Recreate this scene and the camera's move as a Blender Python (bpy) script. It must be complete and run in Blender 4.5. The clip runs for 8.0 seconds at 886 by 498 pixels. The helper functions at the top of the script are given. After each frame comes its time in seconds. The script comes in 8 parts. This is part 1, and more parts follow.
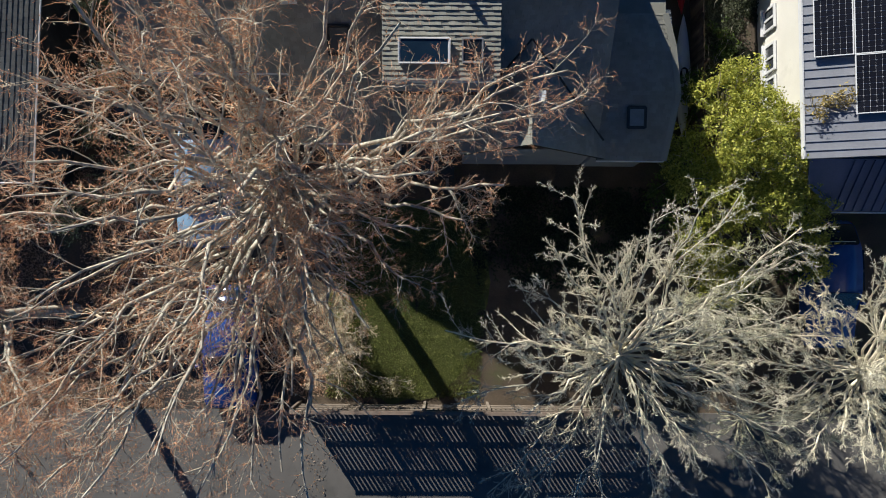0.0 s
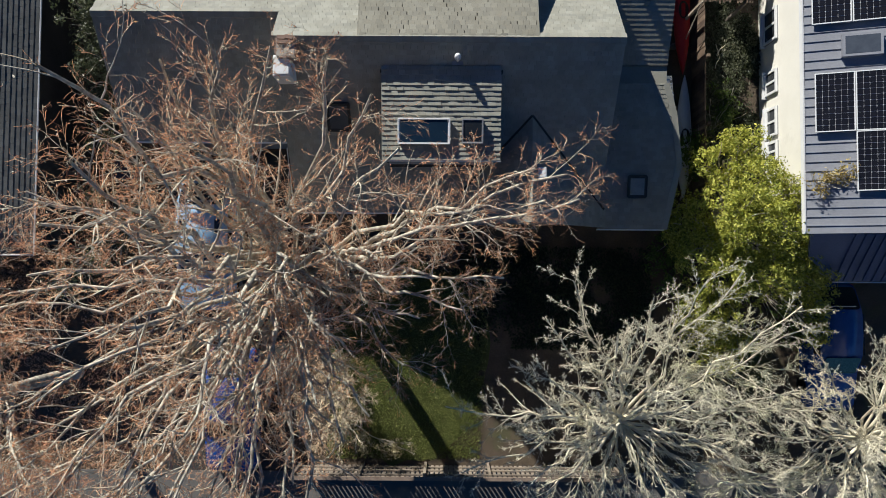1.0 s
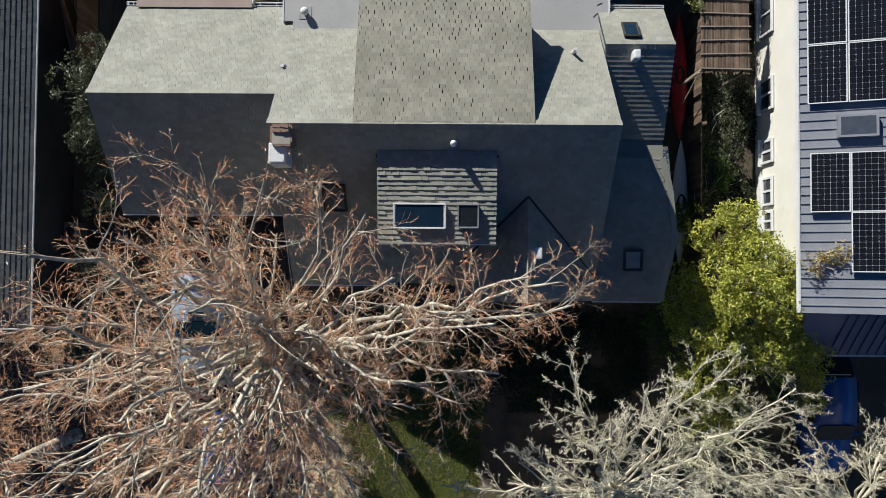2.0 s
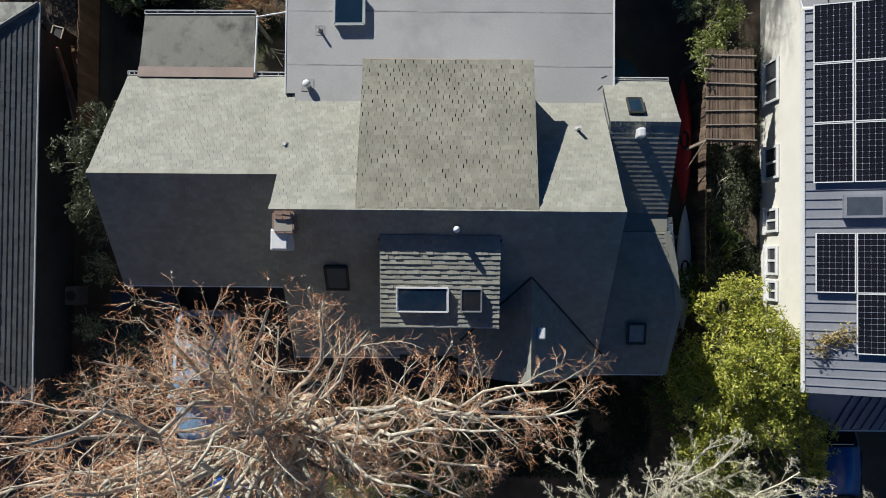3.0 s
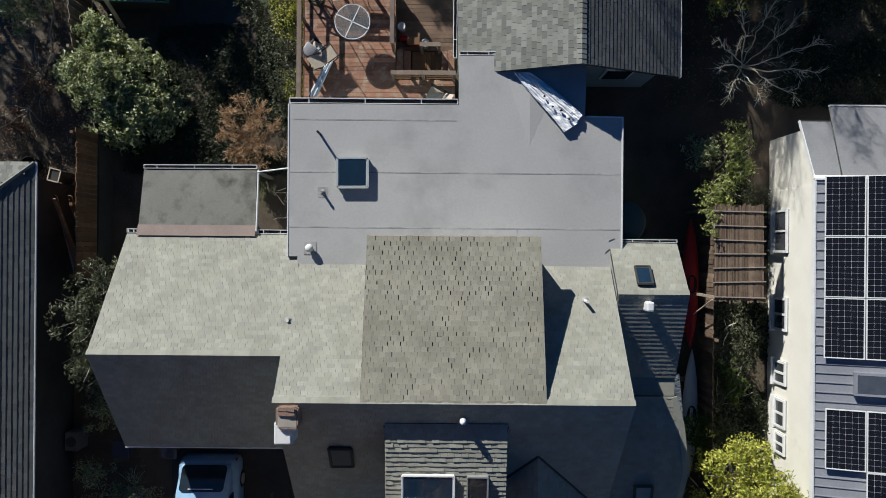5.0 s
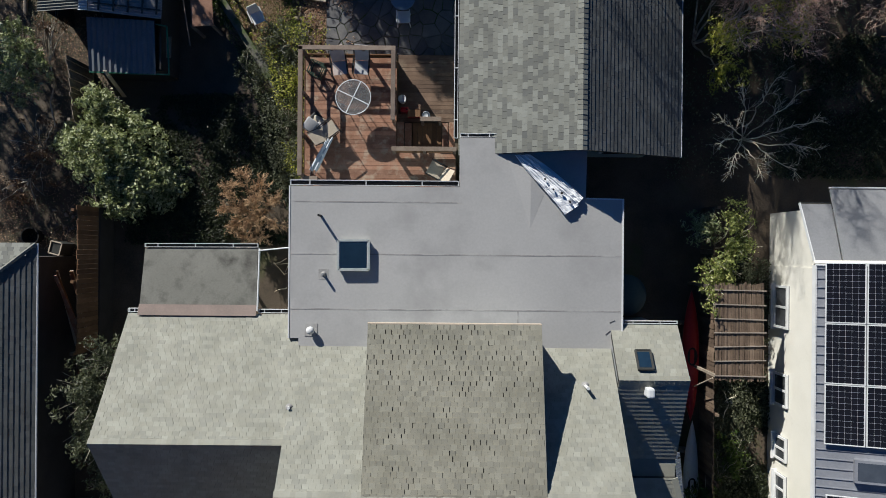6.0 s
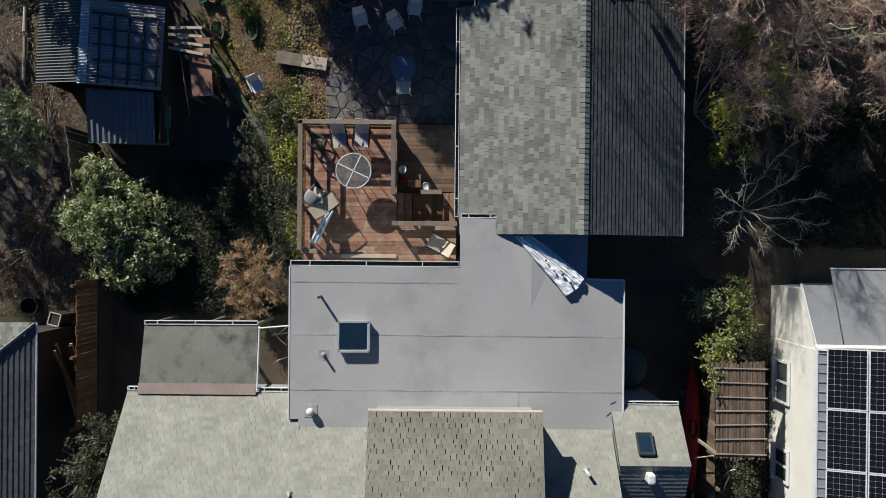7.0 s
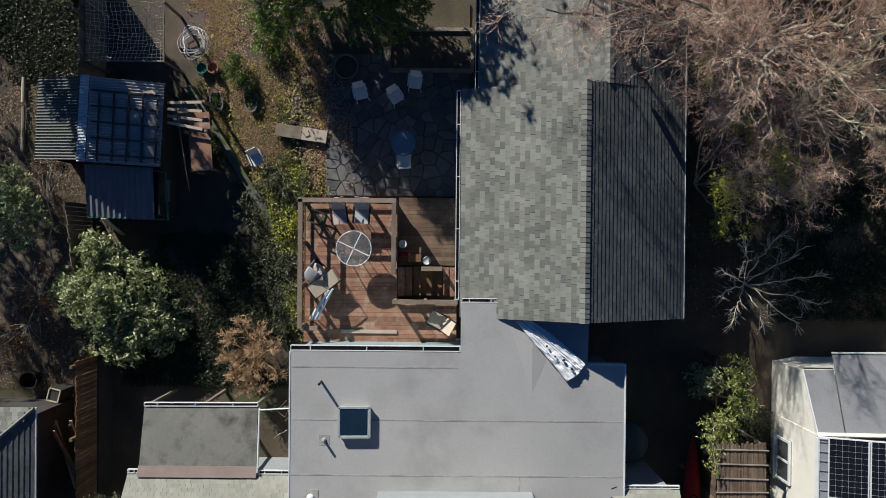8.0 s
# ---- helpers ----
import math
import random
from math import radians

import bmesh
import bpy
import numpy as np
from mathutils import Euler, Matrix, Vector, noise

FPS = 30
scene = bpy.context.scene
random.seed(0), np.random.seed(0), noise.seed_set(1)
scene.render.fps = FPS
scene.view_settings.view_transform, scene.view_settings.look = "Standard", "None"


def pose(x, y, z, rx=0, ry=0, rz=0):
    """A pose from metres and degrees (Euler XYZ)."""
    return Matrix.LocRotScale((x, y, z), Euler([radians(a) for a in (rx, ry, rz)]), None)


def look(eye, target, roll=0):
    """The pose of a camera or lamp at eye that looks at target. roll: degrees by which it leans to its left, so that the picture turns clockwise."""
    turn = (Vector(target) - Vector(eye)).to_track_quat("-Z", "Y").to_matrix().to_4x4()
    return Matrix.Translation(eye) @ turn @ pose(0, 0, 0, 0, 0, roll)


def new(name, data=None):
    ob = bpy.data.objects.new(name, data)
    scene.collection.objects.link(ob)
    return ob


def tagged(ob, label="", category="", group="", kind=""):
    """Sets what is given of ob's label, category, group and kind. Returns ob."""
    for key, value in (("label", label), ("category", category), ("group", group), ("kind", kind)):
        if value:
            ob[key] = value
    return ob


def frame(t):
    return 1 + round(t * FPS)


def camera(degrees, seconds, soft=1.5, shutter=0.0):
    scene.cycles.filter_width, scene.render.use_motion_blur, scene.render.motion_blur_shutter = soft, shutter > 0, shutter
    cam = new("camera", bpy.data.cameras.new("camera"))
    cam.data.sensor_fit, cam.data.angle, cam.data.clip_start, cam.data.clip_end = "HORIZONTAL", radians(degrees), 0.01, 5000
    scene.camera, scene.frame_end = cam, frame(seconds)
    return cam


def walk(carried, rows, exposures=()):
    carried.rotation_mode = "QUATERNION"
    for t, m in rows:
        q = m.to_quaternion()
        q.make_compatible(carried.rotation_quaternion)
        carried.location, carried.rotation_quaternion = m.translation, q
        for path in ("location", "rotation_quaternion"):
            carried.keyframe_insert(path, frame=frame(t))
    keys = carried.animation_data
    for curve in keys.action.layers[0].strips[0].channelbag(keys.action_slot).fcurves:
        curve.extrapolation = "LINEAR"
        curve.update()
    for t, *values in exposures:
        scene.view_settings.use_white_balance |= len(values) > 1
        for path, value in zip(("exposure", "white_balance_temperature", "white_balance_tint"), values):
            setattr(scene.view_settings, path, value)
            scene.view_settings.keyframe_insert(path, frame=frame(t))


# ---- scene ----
cam = camera(65.5, 8.0, soft=0.9)

PATH = [
    (0, 0.408, -9.551, 23.207, 3.033, 0.051, 0.452),
    (0.5, 0.396, -8.372, 23.271, 2.632, 0.093, 0.441),
    (1, 0.423, -7.138, 23.325, 2.159, 0.164, 0.362),
    (1.5, 0.471, -5.929, 23.414, 1.788, 0.129, 0.372),
    (2, 0.501, -4.712, 23.455, 1.534, 0.101, 0.369),
    (3.3, 0.384, -1.59, 23.351, 0.834, 0.177, 0.584),
    (3.5, 0.354, -1.09, 23.301, 0.752, 0.185, 0.613),
    (4, 0.258, 0.156, 23.187, 0.538, 0.119, 0.584),
    (4.5, 0.2, 1.5, 23.161, 0.164, 0.043, 0.553),
    (4.7, 0.191, 2.061, 23.159, -0.059, -0.003, 0.485),
    (5.8, 0.138, 4.735, 23.165, 0.003, -0.0, 0.517),
    (6, 0.13, 5.218, 23.18, -0.052, -0.013, 0.502),
    (6.5, 0.104, 6.413, 23.143, -0.11, -0.037, 0.514),
    (7, 0.078, 7.613, 23.11, -0.219, -0.06, 0.558),
    (7.5, 0.043, 8.855, 23.054, -0.374, -0.109, 0.559),
    (8, -0.001, 10.098, 23.046, -0.333, -0.168, 0.518),
]
walk(cam, [(t, pose(*place)) for t, *place in PATH], exposures=[(0.0, 0.68, 5900, 10), (2.0, 0.62, 5800, 9), (4.5, 0.52, 5760, 9), (8.0, 0.50, 5880, 9)])

# ---- sky, sun ----
SUN_TO = Vector((-1.32, 1.98, 1.0)).normalized()
world = bpy.data.worlds.new("sky")
scene.world = world
world.use_nodes = True
wn = world.node_tree
wn.nodes.clear()
sky = wn.nodes.new("ShaderNodeTexSky")
sky.sky_type = "NISHITA"
sky.sun_disc = False
sky.dust_density = 0.3
sky.ozone_density = 5.0
sky.sun_elevation = math.asin(SUN_TO.z)
sky.sun_rotation = math.atan2(SUN_TO.x, SUN_TO.y)
sky_bg = wn.nodes.new("ShaderNodeBackground")
sky_bg.inputs["Strength"].default_value = 0.021
sky_out = wn.nodes.new("ShaderNodeOutputWorld")
sky_tint = wn.nodes.new("ShaderNodeMix")
sky_tint.data_type, sky_tint.blend_type = "RGBA", "MULTIPLY"
sky_tint.inputs["Factor"].default_value = 1.0
sky_tint.inputs[7].default_value = (0.44, 1.0, 1.45, 1)
wn.links.new(sky.outputs["Color"], sky_tint.inputs[6])
wn.links.new(sky_tint.outputs[2], sky_bg.inputs["Color"])
wn.links.new(sky_bg.outputs["Background"], sky_out.inputs["Surface"])
sun_data = bpy.data.lights.new("sun", "SUN")
sun_data.energy = 4.6
sun_data.angle = radians(0.53)
sun_data.color = (1.0, 0.905, 0.755)
sun = new("sun", sun_data)
sun.matrix_world = look((-26, 40, 20), (-26 - SUN_TO.x, 40 - SUN_TO.y, 20 - SUN_TO.z))

# ---- materials ----
def ramp_nodes(nt, fac, stops):
    r = nt.nodes.new("ShaderNodeValToRGB")
    while len(r.color_ramp.elements) < len(stops):
        r.color_ramp.elements.new(0.5)
    for el, (p, c) in zip(r.color_ramp.elements, stops):
        el.position = p
        el.color = (*c, 1)
    nt.links.new(fac, r.inputs["Fac"])
    return r.outputs["Color"]


def noise_node(nt, vec, scale, detail=4.0, rough=0.6):
    n = nt.nodes.new("ShaderNodeTexNoise")
    n.inputs["Scale"].default_value = scale
    n.inputs["Detail"].default_value = detail
    n.inputs["Roughness"].default_value = rough
    nt.links.new(vec, n.inputs["Vector"])
    return n.outputs["Fac"]


def mix_color(nt, a, b, fac, mode="MIX"):
    m = nt.nodes.new("ShaderNodeMix")
    m.data_type, m.blend_type = "RGBA", mode
    for sock, val in ((m.inputs["Factor"], fac), (m.inputs[6], a), (m.inputs[7], b)):
        if isinstance(val, (int, float)):
            sock.default_value = val
        elif isinstance(val, tuple):
            sock.default_value = (*val, 1)
        else:
            nt.links.new(val, sock)
    return m.outputs[2]


def math_node(nt, op, a, b=0.5):
    m = nt.nodes.new("ShaderNodeMath")
    m.operation = op
    for i, val in enumerate((a, b)):
        if isinstance(val, (int, float)):
            m.inputs[i].default_value = val
        else:
            nt.links.new(val, m.inputs[i])
    return m.outputs[0]


def surface(name, dark, light, scale=3.0, fine=40.0, rough=0.8, metal=0.0, bump=0.3, bump_d=0.004, spread=0.0, vary="",
            patch=None, patch_scale=1.2, patch_at=(0.55, 0.7), spec=0.3):
    """Two scales of noise between two colours; vary: 'object' or 'island' shifts the value piece by piece; patch: stains of a third colour."""
    m = bpy.data.materials.new(name)
    m.use_nodes = True
    nt = m.node_tree
    bsdf = nt.nodes["Principled BSDF"]
    co = nt.nodes.new("ShaderNodeTexCoord").outputs["Object"]
    if vary == "object" or spread < 0:
        geo = nt.nodes.new("ShaderNodeNewGeometry")
        co = geo.outputs["Position"]
    big = noise_node(nt, co, scale)
    small = noise_node(nt, co, fine, 6.0, 0.7)
    both = math_node(nt, "ADD", math_node(nt, "MULTIPLY", big, 0.55), math_node(nt, "MULTIPLY", small, 0.45))
    col = ramp_nodes(nt, both, [(0.32, dark), (0.68, light)])
    if vary:
        if vary == "object":
            rnd = nt.nodes.new("ShaderNodeObjectInfo").outputs["Random"]
        else:
            rnd = nt.nodes.new("ShaderNodeNewGeometry").outputs["Random Per Island"]
        a = abs(spread)
        shade = ramp_nodes(nt, rnd, [(0.0, (1 - a, 1 - a, 1 - a * 0.9)), (0.5, (1, 0.985, 0.96)), (1.0, (1 + a, 1 + a, 1 + a))])
        col = mix_color(nt, col, shade, 1.0, "MULTIPLY")
    if patch:
        pn = noise_node(nt, co, patch_scale, 5.0, 0.65)
        pf = ramp_nodes(nt, pn, [(patch_at[0], (0, 0, 0)), (patch_at[1], (1, 1, 1))])
        col = mix_color(nt, col, patch, pf)
    nt.links.new(col, bsdf.inputs["Base Color"])
    bsdf.inputs["Roughness"].default_value = rough
    bsdf.inputs["Metallic"].default_value = metal
    bsdf.inputs["Specular IOR Level"].default_value = spec
    if bump:
        b = nt.nodes.new("ShaderNodeBump")
        b.inputs["Strength"].default_value = bump
        b.inputs["Distance"].default_value = bump_d
        nt.links.new(small, b.inputs["Height"])
        nt.links.new(b.outputs["Normal"], bsdf.inputs["Normal"])
    return m


def leaf_mat(name, dark, light, glow, mid=None):
    m = bpy.data.materials.new(name)
    m.use_nodes = True
    nt = m.node_tree
    bsdf = nt.nodes["Principled BSDF"]
    rnd = nt.nodes.new("ShaderNodeNewGeometry").outputs["Random Per Island"]
    stops = [(0.0, dark), (0.6, mid or light), (1.0, light)]
    col = ramp_nodes(nt, rnd, stops)
    nt.links.new(col, bsdf.inputs["Base Color"])
    bsdf.inputs["Roughness"].default_value = 0.45
    bsdf.inputs["Specular IOR Level"].default_value = 0.4
    tr = nt.nodes.new("ShaderNodeBsdfTranslucent")
    nt.links.new(mix_color(nt, col, glow, 0.5), tr.inputs["Color"])
    mx = nt.nodes.new("ShaderNodeMixShader")
    mx.inputs[0].default_value = 0.3
    out = nt.nodes["Material Output"]
    nt.links.new(bsdf.outputs[0], mx.inputs[1])
    nt.links.new(tr.outputs[0], mx.inputs[2])
    nt.links.new(mx.outputs[0], out.inputs["Surface"])
    return m


def glass_mat(name, tint, rough=0.05):
    m = bpy.data.materials.new(name)
    m.use_nodes = True
    b = m.node_tree.nodes["Principled BSDF"]
    b.inputs["Base Color"].default_value = (*tint, 1)
    b.inputs["Roughness"].default_value = rough
    b.inputs["Transmission Weight"].default_value = 1.0
    b.inputs["IOR"].default_value = 1.45
    return m


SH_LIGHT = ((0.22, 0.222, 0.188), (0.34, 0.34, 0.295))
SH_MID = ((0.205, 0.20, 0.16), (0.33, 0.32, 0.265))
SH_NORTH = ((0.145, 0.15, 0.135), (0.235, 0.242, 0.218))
shingle_light = surface("shingle_light", *SH_LIGHT, scale=1.3, fine=60, vary="island", spread=0.10, bump=0.5)
shingle_light_piece = surface("shingle_light_piece", *SH_LIGHT, scale=1.3, fine=60, vary="object", spread=0.10, bump=0.5)
shingle_old = surface("shingle_old", *SH_MID, scale=0.9, fine=50, vary="island", spread=0.1, bump=0.5)
shingle_old_piece = surface("shingle_old_piece", *SH_MID, scale=0.9, fine=50, vary="object", spread=0.1, bump=0.5)
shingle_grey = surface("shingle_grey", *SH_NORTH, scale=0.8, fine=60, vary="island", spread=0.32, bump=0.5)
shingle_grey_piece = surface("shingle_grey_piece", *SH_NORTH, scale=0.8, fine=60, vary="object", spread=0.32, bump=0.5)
# darker shingles: shade of slopes turned from the sun, also the dark vent hood
shingle_dark_shade = surface("shingle_dark_shade", (0.070, 0.077, 0.078), (0.128, 0.136, 0.137), scale=0.8, fine=60, vary="island", spread=0.18, bump=0.5)
felt = surface("roof_felt", (0.03, 0.03, 0.028), (0.06, 0.058, 0.05), fine=30)
membrane = surface("roof_membrane", (0.365, 0.362, 0.355), (0.46, 0.455, 0.445), scale=0.35, fine=14, rough=0.75, bump=0.12, patch=(0.32, 0.315, 0.31), patch_scale=0.45, patch_at=(0.5, 0.72))
seam_mat = surface("membrane_lap", (0.23, 0.225, 0.22), (0.36, 0.35, 0.34), scale=1.1, fine=9, rough=0.8, bump=0.1, patch=(0.40, 0.395, 0.385), patch_scale=1.5, patch_at=(0.44, 0.56))
shed_felt = surface("weathered_roll_roofing", (0.15, 0.15, 0.13), (0.235, 0.232, 0.205), scale=0.7, fine=18, patch=(0.07, 0.067, 0.06), patch_scale=1.1, patch_at=(0.5, 0.72))
pink_felt = surface("pinkish_flashing", (0.23, 0.19, 0.165), (0.34, 0.265, 0.23), scale=1.5, fine=20)
white_metal = surface("white_painted_metal", (0.62, 0.63, 0.63), (0.78, 0.79, 0.79), scale=3, fine=30, rough=0.45, bump=0.05)
white_wall = surface("cream_stucco", (0.70, 0.68, 0.60), (0.83, 0.81, 0.73), scale=0.8, fine=60, rough=0.9, bump=0.35, patch=(0.55, 0.53, 0.46), patch_scale=0.6, patch_at=(0.62, 0.85))
house_wall = surface("grey_clapboard_paint", (0.24, 0.26, 0.27), (0.34, 0.36, 0.37), scale=1.2, fine=30)
teal_wall = surface("blue_grey_wall_paint", (0.20, 0.27, 0.30), (0.28, 0.35, 0.38), scale=1.2, fine=30)
sheet_metal = surface("bare_white_sheet_metal", (0.72, 0.74, 0.78), (0.86, 0.88, 0.90), scale=3, fine=30, rough=0.5, bump=0.05)
brick_mat = surface("chimney_brick", (0.15, 0.10, 0.075), (0.30, 0.21, 0.165), scale=5, fine=40, vary="island", spread=0.25, bump=0.6)
mortar = surface("mortar", (0.30, 0.27, 0.23), (0.42, 0.39, 0.34), fine=60)
dark_frame = surface("dark_bronze_frame", (0.03, 0.032, 0.03), (0.07, 0.07, 0.065), rough=0.5, fine=30)
pale_frame = surface("pale_aluminium_frame", (0.42, 0.46, 0.44), (0.58, 0.62, 0.60), rough=0.4, metal=0.3, fine=30, bump=0.05)
skylight_glass = surface("dark_skylight_glazing", (0.010, 0.022, 0.042), (0.016, 0.036, 0.062), scale=1.0, fine=5, rough=0.06, bump=0.0, spec=0.6)
window_glass = surface("dark_window_glazing", (0.012, 0.016, 0.02), (0.03, 0.035, 0.04), scale=1.0, fine=5, rough=0.05, bump=0.0, spec=0.6)
sash_glass = surface("dim_grey_window_glazing", (0.035, 0.04, 0.045), (0.085, 0.09, 0.10), scale=1.5, fine=5, rough=0.08, bump=0.0, spec=0.6)
hatch_glass = surface("blue_grey_roof_light", (0.05, 0.06, 0.08), (0.085, 0.10, 0.125), scale=1.0, fine=5, rough=0.15, bump=0.0, spec=0.5)
# pale base colour stands in for the sky mirrored in the glass
reflection_pane = surface("painted_reflection_pane", (0.20, 0.23, 0.22), (0.34, 0.37, 0.36), scale=2.0, fine=6, rough=0.12, bump=0.0, spec=0.5)
seam_roof = surface("grey_standing_seam_roof", (0.23, 0.24, 0.27), (0.33, 0.34, 0.375), scale=1.0, fine=14, rough=0.5, metal=0.2, bump=0.08)
# the dark blue is skylit shade put into the metal's colour
shade_blue_metal = surface("shade_tinted_metal", (0.05, 0.075, 0.15), (0.085, 0.115, 0.22), scale=1.0, fine=14, rough=0.5, metal=0.2, bump=0.08)
grey_roll = surface("smooth_grey_roofing", (0.20, 0.205, 0.215), (0.29, 0.295, 0.305), scale=0.7, fine=16, rough=0.7, bump=0.1)
cell_mat = surface("solar_cell", (0.007, 0.008, 0.013), (0.013, 0.014, 0.02), scale=2, fine=20, rough=0.3, bump=0.0, spec=0.22, vary="object", spread=0.12)
panel_back = surface("panel_backsheet", (0.55, 0.56, 0.58), (0.66, 0.67, 0.69), rough=0.4, bump=0.0)
alu = surface("aluminium_rail", (0.50, 0.51, 0.52), (0.66, 0.67, 0.68), rough=0.35, metal=0.7, bump=0.03)
deck_wood = surface("reddish_deck_board", (0.19, 0.09, 0.055), (0.40, 0.235, 0.16), scale=3.0, fine=28, vary="object", spread=0.36, rough=0.75, patch=(0.40, 0.30, 0.22), patch_scale=2.6, patch_at=(0.52, 0.66))
# landing boards: dappled tree shade put into a darker wood colour
landing_wood = surface("shade_dark_deck_board", (0.10, 0.065, 0.045), (0.22, 0.15, 0.105), scale=2.0, fine=35, vary="object", spread=0.3, rough=0.75, patch=(0.26, 0.20, 0.14), patch_scale=1.1)
rail_wood = surface("weathered_rail_wood", (0.17, 0.125, 0.095), (0.30, 0.245, 0.20), scale=3, fine=40, vary="object", spread=0.2)
grey_wood = surface("grey_weathered_wood", (0.14, 0.115, 0.09), (0.30, 0.255, 0.205), scale=3, fine=45, vary="object", spread=0.3)
brown_wood = surface("brown_stained_wood", (0.11, 0.06, 0.03), (0.22, 0.13, 0.07), scale=2, fine=40, vary="object", spread=0.25)
pale_wood = surface("pale_cut_wood", (0.42, 0.35, 0.27), (0.58, 0.50, 0.40), scale=3, fine=40)
stone_mat = surface("blue_grey_flagstone", (0.085, 0.088, 0.095), (0.18, 0.175, 0.17), scale=2.2, fine=25, vary="object", spread=0.28, bump=0.6)
rubble_mat = surface("garden_rubble", (0.10, 0.08, 0.06), (0.30, 0.25, 0.20), scale=4, fine=30, vary="island", spread=0.4, bump=0.5)
concrete = surface("concrete", (0.105, 0.10, 0.092), (0.18, 0.17, 0.155), scale=0.7, fine=30, bump=0.3, patch=(0.09, 0.088, 0.08), patch_scale=0.5)
drive_mat = surface("old_dark_driveway", (0.03, 0.028, 0.026), (0.075, 0.068, 0.06), scale=0.6, fine=35, bump=0.5, patch=(0.10, 0.08, 0.06), patch_scale=0.8, patch_at=(0.55, 0.75))
asphalt = surface("asphalt", (0.04, 0.04, 0.042), (0.075, 0.075, 0.075), scale=0.5, fine=80, bump=0.5)
soil = surface("soil_and_leaf_litter", (0.05, 0.04, 0.03), (0.15, 0.115, 0.08), scale=0.9, fine=22, bump=0.9, bump_d=0.02, patch=(0.08, 0.09, 0.035), patch_scale=0.35, patch_at=(0.56, 0.68))
metal_blue = surface("blue_corrugated_steel", (0.12, 0.135, 0.155), (0.19, 0.205, 0.225), scale=1.2, fine=14, rough=0.5, metal=0.2, bump=0.1)
corr_clear = surface("smoky_corrugated_plastic", (0.30, 0.285, 0.28), (0.46, 0.44, 0.425), scale=0.9, fine=16, rough=0.35, bump=0.1)
corr_grey = surface("dull_grey_corrugated_plastic", (0.085, 0.088, 0.08), (0.15, 0.153, 0.14), scale=0.9, fine=16, rough=0.5, bump=0.1)
car_white = surface("silver_blue_car_paint", (0.24, 0.40, 0.58), (0.34, 0.50, 0.68), scale=0.5, fine=4, rough=0.25, bump=0.0, spec=0.6)
car_blue = surface("blue_car_paint", (0.02, 0.06, 0.25), (0.03, 0.085, 0.32), scale=0.5, fine=4, rough=0.22, bump=0.0, spec=0.6)
rubber = surface("black_rubber", (0.012, 0.012, 0.012), (0.03, 0.03, 0.03), fine=30)
car_glass = surface("tinted_car_glazing", (0.012, 0.018, 0.025), (0.02, 0.028, 0.038), scale=1, fine=4, rough=0.04, bump=0.0, spec=0.6)
red_plastic = surface("red_plastic", (0.25, 0.01, 0.015), (0.36, 0.02, 0.025), scale=1, fine=10, rough=0.4, bump=0.03)
pale_plastic = surface("pale_grey_hull", (0.48, 0.50, 0.52), (0.60, 0.62, 0.64), scale=1, fine=10, rough=0.4, bump=0.03)
white_plastic = surface("white_plastic", (0.66, 0.66, 0.64), (0.80, 0.80, 0.78), scale=2, fine=20, rough=0.45, bump=0.04)
bin_plastic = surface("dark_bin_plastic", (0.03, 0.032, 0.045), (0.055, 0.058, 0.075), scale=2, fine=20, rough=0.45, bump=0.04)
green_plastic = surface("green_plastic", (0.02, 0.12, 0.08), (0.03, 0.18, 0.12), scale=2, fine=20, rough=0.5, bump=0.04)
canvas = surface("sand_canvas", (0.42, 0.36, 0.28), (0.56, 0.49, 0.39), scale=3, fine=60, rough=0.9, bump=0.2)
faded_sling = surface("faded_pink_sling_fabric", (0.42, 0.36, 0.34), (0.58, 0.50, 0.47), scale=3, fine=60, rough=0.8, bump=0.2)
grey_sling = surface("grey_sling_fabric", (0.38, 0.38, 0.39), (0.52, 0.52, 0.53), scale=3, fine=60, rough=0.8, bump=0.2)
tarp = surface("pale_blue_white_tarp", (0.55, 0.60, 0.66), (0.74, 0.77, 0.80), scale=3, fine=18, rough=0.6, bump=0.3)
black_metal = surface("black_metal", (0.02, 0.02, 0.02), (0.05, 0.05, 0.05), rough=0.5, metal=0.6, fine=20)
terracotta = surface("terracotta", (0.25, 0.12, 0.07), (0.38, 0.20, 0.12), fine=30)
bark_grey = surface("grey_bark_with_lichen", (0.22, 0.19, 0.15), (0.42, 0.37, 0.30), scale=3, fine=30, patch=(0.62, 0.58, 0.47), patch_scale=4.5, patch_at=(0.42, 0.58), bump=0.8, bump_d=0.01)
bark_thicket = surface("brown_bark_with_lichen", (0.13, 0.10, 0.075), (0.27, 0.22, 0.17), scale=3, fine=30, patch=(0.50, 0.47, 0.38), patch_scale=4.5, patch_at=(0.48, 0.62), bump=0.8, bump_d=0.01)
twig_red = surface("reddish_tan_twig", (0.42, 0.16, 0.075), (0.88, 0.52, 0.29), scale=0.45, fine=6, vary="island", spread=0.35, bump=0.0)
twig_grey = surface("grey_tan_twig", (0.44, 0.33, 0.21), (0.90, 0.80, 0.60), scale=0.6, fine=8, vary="island", spread=0.3, bump=0.0)
lichen_tuft = leaf_mat("lichen_tuft", (0.42, 0.38, 0.27), (0.95, 0.90, 0.74), (0.75, 0.70, 0.52), (0.74, 0.70, 0.54))
bark_lichen = surface("pale_lichen_bark", (0.44, 0.40, 0.29), (0.92, 0.87, 0.69), scale=2.5, fine=18, vary="island", spread=0.2, bump=0.6, bump_d=0.008)
